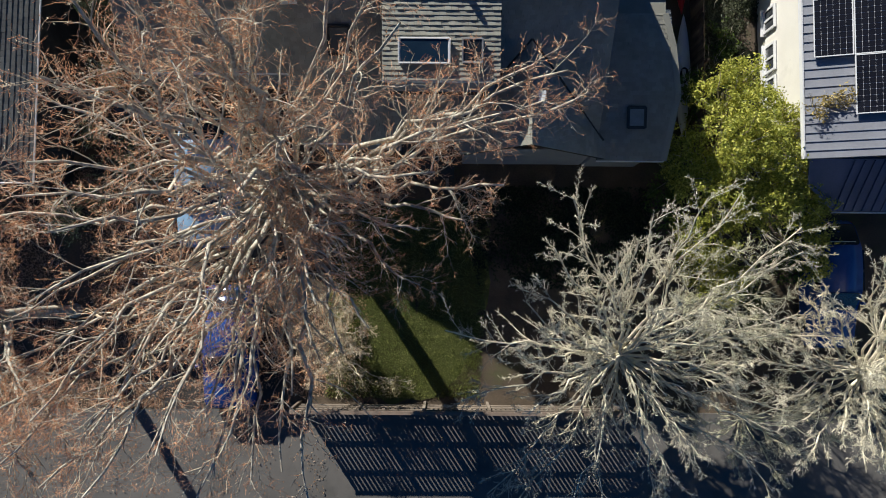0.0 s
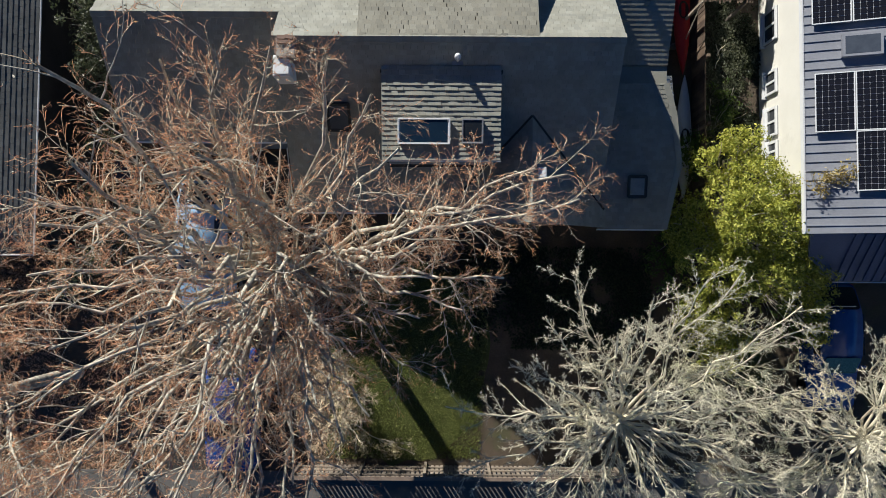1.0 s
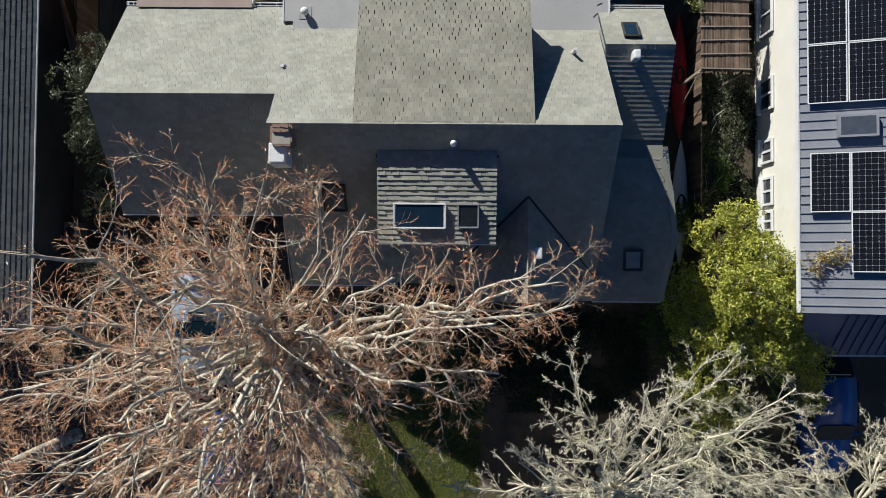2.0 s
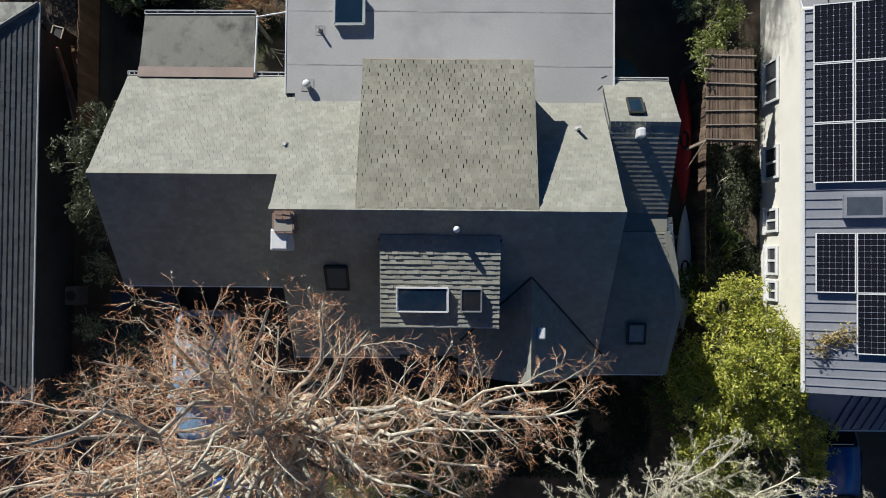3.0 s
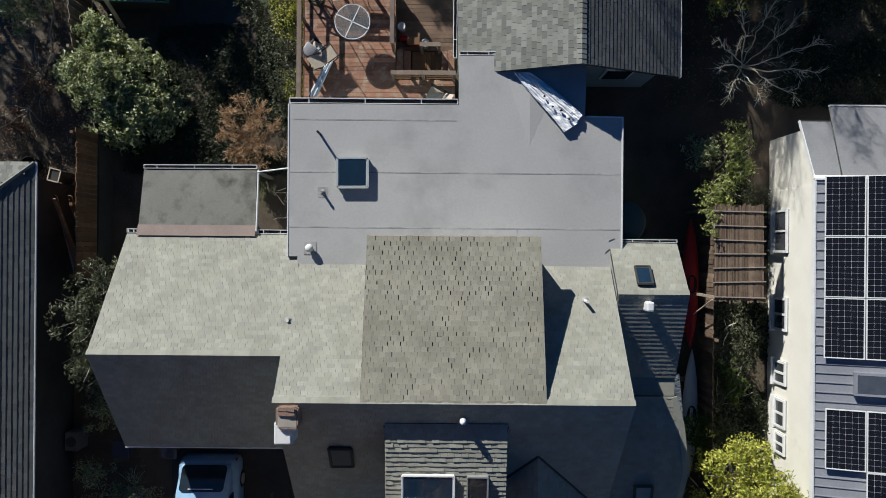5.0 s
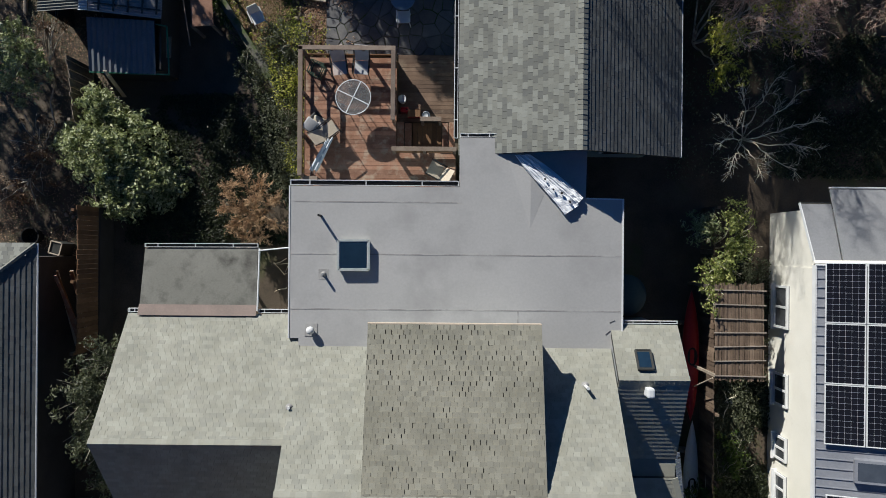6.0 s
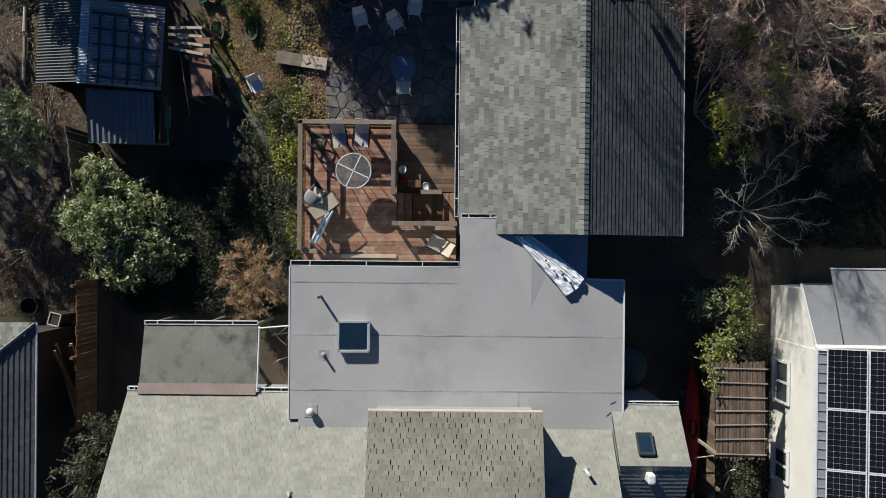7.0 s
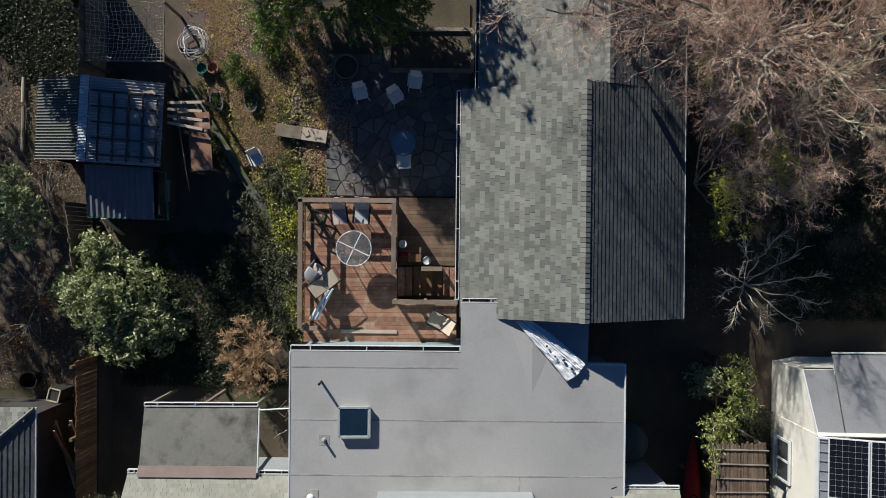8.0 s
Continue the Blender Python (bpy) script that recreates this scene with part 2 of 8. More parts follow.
lichen_twig = surface("grey_green_lichen_twig", (0.40, 0.39, 0.26), (0.80, 0.78, 0.57), scale=0.8, fine=8, vary="island", spread=0.3, bump=0.0)
olive_twig = surface("olive_brown_twig", (0.28, 0.18, 0.10), (0.60, 0.42, 0.25), scale=0.8, fine=8, vary="island", spread=0.35, bump=0.0)
twig_pink = surface("purple_brown_twig", (0.40, 0.23, 0.16), (0.82, 0.60, 0.46), scale=0.5, fine=6, vary="island", spread=0.35, bump=0.0)
leaf_bright = leaf_mat("bright_yellow_green_leaf", (0.12, 0.16, 0.025), (0.70, 0.66, 0.15), (0.60, 0.64, 0.09), (0.42, 0.43, 0.07))
leaf_dark = leaf_mat("glossy_grey_green_leaf", (0.09, 0.115, 0.045), (0.68, 0.70, 0.44), (0.40, 0.46, 0.15), (0.34, 0.375, 0.18))
leaf_shrub = leaf_mat("grey_green_shrub_leaf", (0.05, 0.06, 0.035), (0.20, 0.21, 0.13), (0.15, 0.18, 0.06), (0.11, 0.12, 0.07))
leaf_red = leaf_mat("red_brown_dry_leaf", (0.06, 0.035, 0.02), (0.22, 0.14, 0.08), (0.2, 0.11, 0.05), (0.13, 0.075, 0.042))
grass_mat = leaf_mat("lawn_grass", (0.04, 0.075, 0.015), (0.16, 0.21, 0.045), (0.18, 0.28, 0.03), (0.09, 0.14, 0.028))
lawn_soil = surface("mossy_lawn_soil", (0.06, 0.07, 0.02), (0.14, 0.15, 0.05), scale=1.2, fine=25, bump=0.9, bump_d=0.02)
clear_glass = glass_mat("table_glass", (0.80, 0.88, 0.88), 0.08)
mossy_concrete = surface("mossy_concrete", (0.09, 0.085, 0.07), (0.17, 0.16, 0.135), scale=1.5, fine=30, bump=0.5, patch=(0.06, 0.085, 0.02), patch_scale=1.6, patch_at=(0.45, 0.58))
hazy_glass = surface("dusty_table_glass", (0.50, 0.51, 0.50), (0.66, 0.67, 0.66), scale=3, fine=20, rough=0.25, bump=0.0)
hazy_glass.node_tree.nodes["Principled BSDF"].inputs["Transmission Weight"].default_value = 0.85
# dark wall colour; on the west house it also holds deep shade
dark_wall = surface("dark_wall_tone", (0.035, 0.032, 0.03), (0.07, 0.065, 0.06), scale=1.5, fine=30)
teal_cover = surface("dark_teal_cover", (0.03, 0.06, 0.07), (0.05, 0.09, 0.10), scale=1.5, fine=20, rough=0.6)
slat_wood = surface("dark_brown_slat", (0.09, 0.062, 0.045), (0.22, 0.165, 0.12), scale=3, fine=45, vary="object", spread=0.35)

# ---- mesh helpers ----
def mesh_of(name, bm, mat, smooth=False):
    me = bpy.data.meshes.new(name)
    bm.normal_update()
    bm.to_mesh(me)
    bm.free()
    me.materials.append(mat)
    if smooth:
        me.shade_smooth()
    return me


def part(name, bm, mat, parent=None, label="", smooth=False):
    """Links a bmesh as one mesh object under a thing or a part."""
    ob = new(name, mesh_of(name, bm, mat, smooth))
    if parent is not None:
        ob.parent = parent
    if label:
        tagged(ob, label)
    return ob


def piece(name, me, parent, m):
    ob = new(name, me)
    ob.parent = parent
    ob.matrix_basis = m
    return ob


def thing(name, label, category, group="", kind="", at=(0, 0, 0), turn=0.0):
    ob = new(name)
    ob.empty_display_size = 0.2
    ob.location = at
    ob.rotation_euler = (0, 0, radians(turn))
    return tagged(ob, label, category, group, kind)


def box(bm, c, size, m=None, bevel=0.0):
    """A box about c, turned by m."""
    mat = Matrix.Translation(c) @ (m or Matrix()) @ Matrix.Diagonal((*size, 1))
    r = bmesh.ops.create_cube(bm, size=1.0, matrix=mat)
    if bevel:
        es = {e for v in r["verts"] for e in v.link_edges}
        bmesh.ops.bevel(bm, geom=list(es), offset=bevel, segments=2, affect="EDGES", profile=0.6)
    return bm


def block(x0, x1, y0, y1, z0, z1, bevel=0.0):
    return box(bmesh.new(), ((x0 + x1) / 2, (y0 + y1) / 2, (z0 + z1) / 2), (x1 - x0, y1 - y0, z1 - z0), None, bevel)


def rod(bm, a, b, r0, r1=None, n=10):
    """A tapered round bar from a to b."""
    a, b = Vector(a), Vector(b)
    d = b - a
    m = Matrix.Translation((a + b) / 2) @ d.to_track_quat("Z", "Y").to_matrix().to_4x4()
    bmesh.ops.create_cone(bm, cap_ends=True, segments=n, radius1=r0, radius2=r0 if r1 is None else r1, depth=d.length, matrix=m)
    return bm


def beam(bm, a, b, w, h, bevel=0.0):
    """A squared bar from a to b, w wide and h high."""
    a, b = Vector(a), Vector(b)
    d = b - a
    x = d.normalized()
    up = Vector((0, 0, 1)) if abs(x.z) < 0.95 else Vector((0, 1, 0))
    y = up.cross(x).normalized()
    z = x.cross(y)
    m = Matrix((x, y, z)).transposed().to_4x4()
    return box(bm, (a + b) / 2, (d.length, w, h), m, bevel)


def prism(pts, z0, z1):
    """An upright prism over a plan outline."""
    bm = bmesh.new()
    f = bm.faces.new([bm.verts.new((x, y, z0)) for x, y in pts])
    r = bmesh.ops.extrude_face_region(bm, geom=[f])
    bmesh.ops.translate(bm, verts=[v for v in r["geom"] if isinstance(v, bmesh.types.BMVert)], vec=(0, 0, z1 - z0))
    bmesh.ops.recalc_face_normals(bm, faces=bm.faces)
    return bm


def slab(quad, thick, bm=None):
    """A plate whose upper face is the quad, thick downwards along its normal."""
    bm = bm or bmesh.new()
    q = [Vector(p) for p in quad]
    n = (q[1] - q[0]).cross(q[-1] - q[0]).normalized()
    if n.z < 0:
        n = -n
    top = [bm.verts.new(p) for p in q]
    low = [bm.verts.new(p - n * thick) for p in q]
    bm.faces.new(top)
    bm.faces.new(low[::-1])
    k = len(q)
    for i in range(k):
        bm.faces.new((top[i], low[i], low[(i + 1) % k], top[(i + 1) % k]))
    bmesh.ops.recalc_face_normals(bm, faces=bm.faces)
    return bm


def lathe(profile, n=20, bm=None, m=None):
    """A body of revolution about z from (radius, height) pairs."""
    bm = bm or bmesh.new()
    m = m or Matrix()
    rings = [[bm.verts.new(m @ Vector((r * math.cos(2 * math.pi * i / n), r * math.sin(2 * math.pi * i / n), z))) for i in range(n)] for r, z in profile]
    for a, b in zip(rings, rings[1:]):
        for i in range(n):
            bm.faces.new((a[i], a[(i + 1) % n], b[(i + 1) % n], b[i]))
    bm.faces.new(rings[0][::-1])
    bm.faces.new(rings[-1])
    return bm


def raw_mesh(name, verts, faces, mat, smooth=False):
    me = bpy.data.meshes.new(name)
    me.from_pydata(verts, [], faces)
    me.materials.append(mat)
    if smooth:
        me.shade_smooth()
    me.update()
    return me


def shingle_mesh(name, mat, w, e, t):
    """One roof shingle: a wedge w wide and e deep, thickest at its lower edge. Its origin is the middle of the lower edge, y up the slope."""
    h = w / 2 - 0.002
    v = [(-h, 0, -0.004), (h, 0, -0.004), (h, e, -0.004), (-h, e, -0.004), (-h, 0, t), (h, 0, t), (h, e, 0.002), (-h, e, 0.002)]
    f = [(0, 3, 2, 1), (4, 5, 6, 7), (0, 1, 5, 4), (1, 2, 6, 5), (2, 3, 7, 6), (3, 0, 4, 7)]
    return v, f, raw_mesh(name, v, f, mat)


def shingled(parent, eave_a, eave_b, top_a, mats, keep=None, pick=None, w=0.18, e=0.13, t=0.011, rough=0.003, seed=1, gap=None, limit=300, even=False):
    """Courses of shingles on the plane from the eave a-b up to top_a. Those for which pick(x, y) holds become parts, up to the limit; the rest is one mesh."""
    rng = random.Random(seed)
    a, b, c = Vector(eave_a), Vector(eave_b), Vector(top_a)
    along = (b - a)
    length = along.length
    along.normalize()
    up = c - a
    up -= along * up.dot(along)
    rise = up.length
    up.normalize()
    nor = along.cross(up).normalized()
    if nor.z < 0:
        nor = -nor
    base = Matrix((along, up, nor)).transposed().to_4x4()
    v0, f0, shared = shingle_mesh("shingle", mats[1], w, e + 0.02, t)
    verts, faces, made = [], [], 0
    rows = int(rise / e) + 1
    for r in range(rows):
        s0 = r * e
        d = min(e + 0.02, rise - s0)
        if d < 0.03:
            continue
        shift = (0, 0.5, 0.22, 0.76)[r % 4] * w
        n = int(length / w) + 2
        for i in range(-1, n):
            u0, u1 = max(0, i * w + shift), min(length, (i + 1) * w + shift)
            if u1 - u0 < 0.012:
                continue
            um = (u0 + u1) / 2
            p = a + along * um + up * s0
            pm = p + up * (e / 2)
            if keep and not keep(pm.x, pm.y):
                continue
            whole = abs(u1 - u0 - w) < 1e-4 and d > e
            cut = 0.0 if gap is None else gap(pm.x, pm.y) * rng.uniform(0.5, 1) if callable(gap) else gap * rng.random() ** 2
            sx = (u1 - u0) / w * (1 - cut)
            p = p - along * ((u1 - u0) * cut / 2)
            slip = rng.uniform(-0.02, 0.012) if rough > 0.005 else 0.0
            m = Matrix.Translation(p + up * slip + nor * rng.uniform(0, rough)) @ base @ Matrix.Rotation(rng.uniform(-1, 1) * rough * 2, 4, "Z") @ Matrix.Diagonal((sx, d / (e + 0.02), rng.uniform(0.95, 1.05) if even else rng.uniform(0.7, 1.5), 1))
            if pick and made < limit and whole and pick(pm.x, pm.y):
                piece("shingle", shared, parent, m)
                made += 1
                continue
            k = len(verts)
            verts += [m @ Vector(q) for q in v0]
            faces += [[j + k for j in f] for f in f0]
    rest = new("shingle_layer", raw_mesh("shingle_layer", verts, faces, mats[0]))
    rest.parent = parent
    tagged(rest, kind="stuff")
    return rest


def ridge_caps(parent, a, b, mat_caps, drop=0.5, w=0.15, seed=3, side=None):
    """Overlapping cap shingles bent over a ridge from a to b."""
    rng = random.Random(seed)
    a, b = Vector(a), Vector(b)
    x = (b - a).normalized()
    y = Vector((0, 0, 1)).cross(x).normalized()
    verts, faces = [], []
    n = int((b - a).length / 0.14)
    for i in range(n):
        p = a + x * (i * 0.14)
        k = len(verts)
        lift = 0.012 + rng.uniform(0, 0.004)
        for dx, dz in ((0, lift + 0.012), (0.2, lift)):
            for dy, dr in ((-w, -w * drop), (0, 0), (w, -w * drop)):
                verts.append(p + x * min(dx, (b - p).length) + y * dy + Vector((0, 0, dr + dz)))
        for dx, dz in ((0, lift), (0.2, lift - 0.01)):
            for dy, dr in ((-w, -w * drop), (0, 0), (w, -w * drop)):
                verts.append(p + x * min(dx, (b - p).length) + y * dy + Vector((0, 0, dr + dz)))
        faces += [[k, k + 1, k + 4, k + 3], [k + 1, k + 2, k + 5, k + 4], [k, k + 6, k + 7, k + 1], [k + 1, k + 7, k + 8, k + 2],
                  [k + 6, k, k + 3, k + 9], [k + 2, k + 8, k + 11, k + 5]]
    ob = new("ridge_cap", raw_mesh("ridge_cap", verts, faces, mat_caps))
    ob.parent = parent
    return tagged(ob, kind="stuff")


def gutter(parent, a, b, outward, w=0.11, h=0.10, every=1.3):
    """A white eaves gutter along a-b with bracket straps, open at the top."""
    a, b, o = Vector(a), Vector(b), Vector(outward)
    d = (b - a).normalized()
    bm = bmesh.new()
    beam(bm, a + o * w, b + o * w, 0.018, h)
    beam(bm, a + o * (w / 2) - Vector((0, 0, h / 2)), b + o * (w / 2) - Vector((0, 0, h / 2)), w, 0.012)
    beam(bm, a + o * 0.008, b + o * 0.008, 0.016, h)
    beam(bm, a + Vector((0, 0, -0.002)), a + o * w + Vector((0, 0, -0.002)), 0.014, h - 0.01)
    beam(bm, b + Vector((0, 0, -0.002)), b + o * w + Vector((0, 0, -0.002)), 0.014, h - 0.01)
    g = part("gutter", bm, white_metal, parent, "white metal eaves gutter")
    # dark strip along the bottom, between the two white sides
    part("leaf_debris", beam(bmesh.new(), a + o * (w / 2) + d * 0.02 - Vector((0, 0, h / 2 - 0.016)), b + o * (w / 2) - d * 0.02 - Vector((0, 0, h / 2 - 0.016)), w - 0.036, 0.02), rubber, g, "dark strip in the gutter bottom")
    n = max(2, int((b - a).length / every))
    for i in range(n):
        p = a + d * ((i + 0.35) * (b - a).length / n) + Vector((0, 0, h / 2 - 0.01))
        part("bracket", beam(bmesh.new(), p, p + o * w, 0.025, 0.012), white_metal, g)
    return g


# ---- tubes, branches, leaves ----
def tubes(polys, sides=3):
    """One mesh of tapered tubes: each poly is a list of (point, radius)."""
    verts, faces = [], []
    ring = [(math.cos(2 * math.pi * i / sides), math.sin(2 * math.pi * i / sides)) for i in range(sides)]
    for poly in polys:
        d = poly[-1][0] - poly[0][0]
        if d.length < 1e-6:
            continue
        u = d.orthogonal().normalized()
        v = d.cross(u).normalized()
        k = len(verts)
        for p, r in poly:
            for cx, sy in ring:
                verts.append(p + u * (cx * r) + v * (sy * r))
        n = len(poly)
        for j in range(n - 1):
            for i in range(sides):
                a, b = k + j * sides + i, k + j * sides + (i + 1) % sides
                faces.append((a, b, b + sides, a + sides))
    return verts, faces


def rand_dir(rng):
    while True:
        v = Vector((rng.uniform(-1, 1), rng.uniform(-1, 1), rng.uniform(-1, 1)))
        if 0.1 < v.length < 1:
            return v.normalized()


def grow(rng, p, d, length, r, wiggle, droop, steps):
    """A wandering branch as a list of (point, radius), tapering to its tip."""
    out = [(p.copy(), r)]
    d = d.normalized()
    for i in range(steps):
        d = (d + rand_dir(rng) * wiggle + Vector((0, 0, droop))).normalized()
        p = p + d * (length / steps)
        out.append((p, max(r * (1 - 0.8 * (i + 1) / steps), 0.003)))
    return out


def sub_branches(rng, poly, count, length, ratio, spread, wiggle, droop, steps, start=0.2, lift=0.0):
    """Side branches along a branch."""
    out = []
    n = len(poly)
    for _ in range(count):
        f = start + (1 - start) * rng.random() ** 0.8
        k = min(int(f * (n - 1)), n - 2)
        g = f * (n - 1) - k
        p = poly[k][0].lerp(poly[k + 1][0], g)
        r = poly[k][1] * (1 - g) + poly[k + 1][1] * g
        ax = (poly[k + 1][0] - poly[k][0]).normalized()
        side = rand_dir(rng)
        side = (side - ax * side.dot(ax)).normalized()
        d = ax * (1 - spread) + side * spread + Vector((0, 0, lift))
        out.append(grow(rng, p, d, length * rng.uniform(0.5, 1.25) * (1.15 - 0.5 * f), max(r * ratio, 0.004), wiggle, droop, steps))
    return out


def limb_to(rng, a, b, r0, r1, sag=0.0, wob=0.12, steps=9):
    """A limb that wanders from a to b."""
    a, b = Vector(a), Vector(b)
    out = []
    off = Vector((0, 0, 0))
    for i in range(steps + 1):
        f = i / steps
        off = off * 0.7 + rand_dir(rng) * wob * (b - a).length * 0.12
        q = a.lerp(b, f) + off * math.sin(math.pi * f) + Vector((0, 0, sag * math.sin(math.pi * f)))
        out.append((q, r0 + (r1 - r0) * f ** 0.8))
    return out


def link_raw(name, vf, mat, parent, label="", smooth=True):
    ob = new(name, raw_mesh(name, vf[0], vf[1], mat, smooth))
    ob.parent = parent
    if label:
        tagged(ob, label)
    return ob


def leaf_cloud(rng, spots, size, flat=0.35, jitter=0.9):
    """Leaves, each two bent triangles pairs, at the given (point, outward) spots."""
    verts, faces = [], []
    for p, o in spots:
        s = size * rng.uniform(0.6, 1.3)
        n = (o + rand_dir(rng) * jitter + Vector((0, 0, flat))).normalized()
        a = n.orthogonal().normalized()
        a.rotate(Matrix.Rotation(rng.uniform(0, 6.283), 3, n))
        b = n.cross(a)
        k = len(verts)
        verts += [p, p + a * (s * 0.5) + b * (s * 0.24) + n * (s * 0.08), p + a * s - n * (s * 0.1), p + a * (s * 0.5) - b * (s * 0.24) + n * (s * 0.08)]
        faces += [(k, k + 1, k + 2), (k, k + 2, k + 3)]
    return verts, faces

# ---- ground ----
def ground_z(x, y):
    """The lie of the land: level at the houses, falling to the back garden, rising a little to the east."""
    back = min(max((y - 7.5) / 4.0, 0), 1) * min(max((-4.4 - x) / 5.0, 0), 1)
    east = min(max((x - 8.2) / 2.4, 0), 1) * min(max((12 - x) / 1.0, 0), 1) * min(max((y + 7) / 2, 0), 1)
    return -0.75 * back * back * (3 - 2 * back) + 0.75 * east - 0.12


def make_ground():
    xs = [-400, -120, -50, -26] + [-18 + 0.5 * i for i in range(73)] + [26, 50, 120, 400]
    ys = [-400, -120, -50, -26] + [-19 + 0.5 * i for i in range(85)] + [31, 50, 120, 400]
    rng = random.Random(4)
    verts, faces = [], []
    for y in ys:
        for x in xs:
            near = -18 <= x <= 18 and -12.5 <= y <= 23
            verts.append((x, y, ground_z(x, y) + (rng.uniform(-0.04, 0.04) if near else 0)))
    n = len(xs)
    for j in range(len(ys) - 1):
        for i in range(n - 1):
            faces.append((j * n + i, j * n + i + 1, (j + 1) * n + i + 1, (j + 1) * n + i))
    return tagged(new("ground", raw_mesh("ground", verts, faces, soil, True)), "dark bare soil with leaf litter and moss", "ground", kind="structure")


make_ground()
tagged(part("pavement", block(-60, 60, -19.2, -13.75, -0.4, -0.06), concrete), "pale worn concrete pavement beside the front fence", "pavement", kind="structure")
tagged(part("driveway", block(-8.9, -4.9, -13.75, -2.95, -0.4, -0.085), drive_mat), "dark stained driveway in front of the garage", "driveway", kind="structure")
tagged(part("road", block(-200, 200, -60, -19.35, -0.5, -0.10), asphalt), "dark asphalt road beyond the pavement", "road", kind="structure")
tagged(part("kerb", block(-200, 200, -19.35, -19.2, -0.45, -0.04, 0.02), concrete), "concrete kerb along the road", "kerb", kind="structure")

# ---- main house ----
house = thing("house", "low grey shingled house with several gables and a flat rear roof", "house")
G_RIDGE, G_EAVE_N, G_EAVE_S = (-0.04, 4.93), (3.21, 2.6), (-3.14, 2.6)
M_RIDGE, M_EAVE_S = (-1.05, 5.94), (-5.25, 2.5)


def gable_wall(x0, x1, outline, wall_name="wall"):
    """A body with a gable outline in y, z, run from x0 to x1."""
    bm = bmesh.new()
    f = bm.faces.new([bm.verts.new((x0, y, z)) for y, z in outline])
    r = bmesh.ops.extrude_face_region(bm, geom=[f])
    bmesh.ops.translate(bm, verts=[v for v in r["geom"] if isinstance(v, bmesh.types.BMVert)], vec=(x1 - x0, 0, 0))
    bmesh.ops.recalc_face_normals(bm, faces=bm.faces)
    return part(wall_name, bm, house_wall, house)


gable_wall(-9.05, -4.25, [(-2.85, -0.3), (2.9, -0.3), (2.9, 2.62), (-0.04, 4.72), (-2.85, 2.62)])
gable_wall(-3.95, 4.88, [(-4.95, -0.3), (2.4, -0.3), (2.4, 2.9), (-1.05, 5.70), (-4.95, 2.52)])
gable_wall(5.07, 6.85, [(-5.45, -0.3), (2.95, -0.3), (2.95, 2.95), (1.62, 3.93), (-0.87, 2.75), (-1.5, 2.7), (-1.75, 3.0), (-5.45, 2.28)])
part("wall", block(-1.75, 2.69, -0.8, 2.98, 3.0, 4.5), house_wall, house)
part("wall", prism([(-4.2, 2.5), (5.2, 2.5), (5.2, 6.5), (4.1, 6.5), (4.1, 7.7), (1.8, 7.7), (1.8, 8.25), (0.7, 8.25), (0.7, 6.95), (-4.2, 6.95)], -0.3, 2.95), teal_wall, house)


def roof_part(name, quads, thick, label=""):
    bm = bmesh.new()
    for q in quads:
        slab(q, thick, bm)
    return part(name, bm, felt, house, label)


def mz(y):
    return 5.94 - (y + 1.05) * 0.808


# garage roof
garage_roof = roof_part("garage_roof", [[(-9.25, -0.04, 4.92), (-4.05, -0.04, 4.92), (-4.05, 3.21, 2.59), (-9.25, 3.21, 2.59)],
                                        [(-9.25, -0.04, 4.92), (-4.05, -0.04, 4.92), (-4.05, -3.14, 2.59), (-9.25, -3.14, 2.59)]], 0.12, "grey shingled garage gable roof")
shingled(garage_roof, (-4.0, 3.21, 2.6), (-9.25, 3.21, 2.6), (-4.0, -0.04, 4.93), (shingle_light, shingle_light_piece), pick=lambda x, y: x < -4.6, seed=2, gap=0.01)
shingled(garage_roof, (-9.25, -3.14, 2.6), (-4.05, -3.14, 2.6), (-9.25, -0.04, 4.93), (shingle_light, shingle_light_piece), seed=3)
ridge_caps(garage_roof, (-9.26, -0.04, 4.93), (-4.0, -0.04, 4.93), shingle_light, 0.72, 0.13)
# main roof
main_roof = roof_part("main_roof", [[(-4.06, -1.05, 5.93), (5.03, -1.05, 5.93), (5.03, 2.95, mz(2.95) - 0.01), (-4.06, 2.95, mz(2.95) - 0.01)],
                                    [(-4.06, -1.05, 5.93), (5.03, -1.05, 5.93), (5.03, -5.25, 2.49), (-4.06, -5.25, 2.49)]], 0.14, "grey shingled main gable roof")
shingled(main_roof, (5.03, 2.75, mz(2.75)), (-4.06, 2.75, mz(2.75)), (5.03, -1.05, 5.94), (shingle_light, shingle_light_piece), keep=lambda x, y: x < -1.8 or x > 2.74, pick=lambda x, y: x < -1.9, seed=5, gap=0.01)
shingled(main_roof, (-4.06, -5.25, 2.5), (5.03, -5.25, 2.5), (-4.06, -1.05, 5.94), (shingle_light, shingle_light_piece), seed=6, keep=lambda x, y: not (-1.25 < x < 1.85 and -4.0 < y < -1.75))
ridge_caps(main_roof, (-4.07, -1.05, 5.945), (5.04, -1.05, 5.945), shingle_light, 0.6, 0.13)
# raised middle section, rear
mid_roof = roof_part("raised_roof", [[(-1.87, -1.05, 5.935), (2.81, -1.05, 5.935), (2.81, 3.16, 4.65), (-1.87, 3.16, 4.65)]], 0.16, "old curling shingles on the raised middle roof")
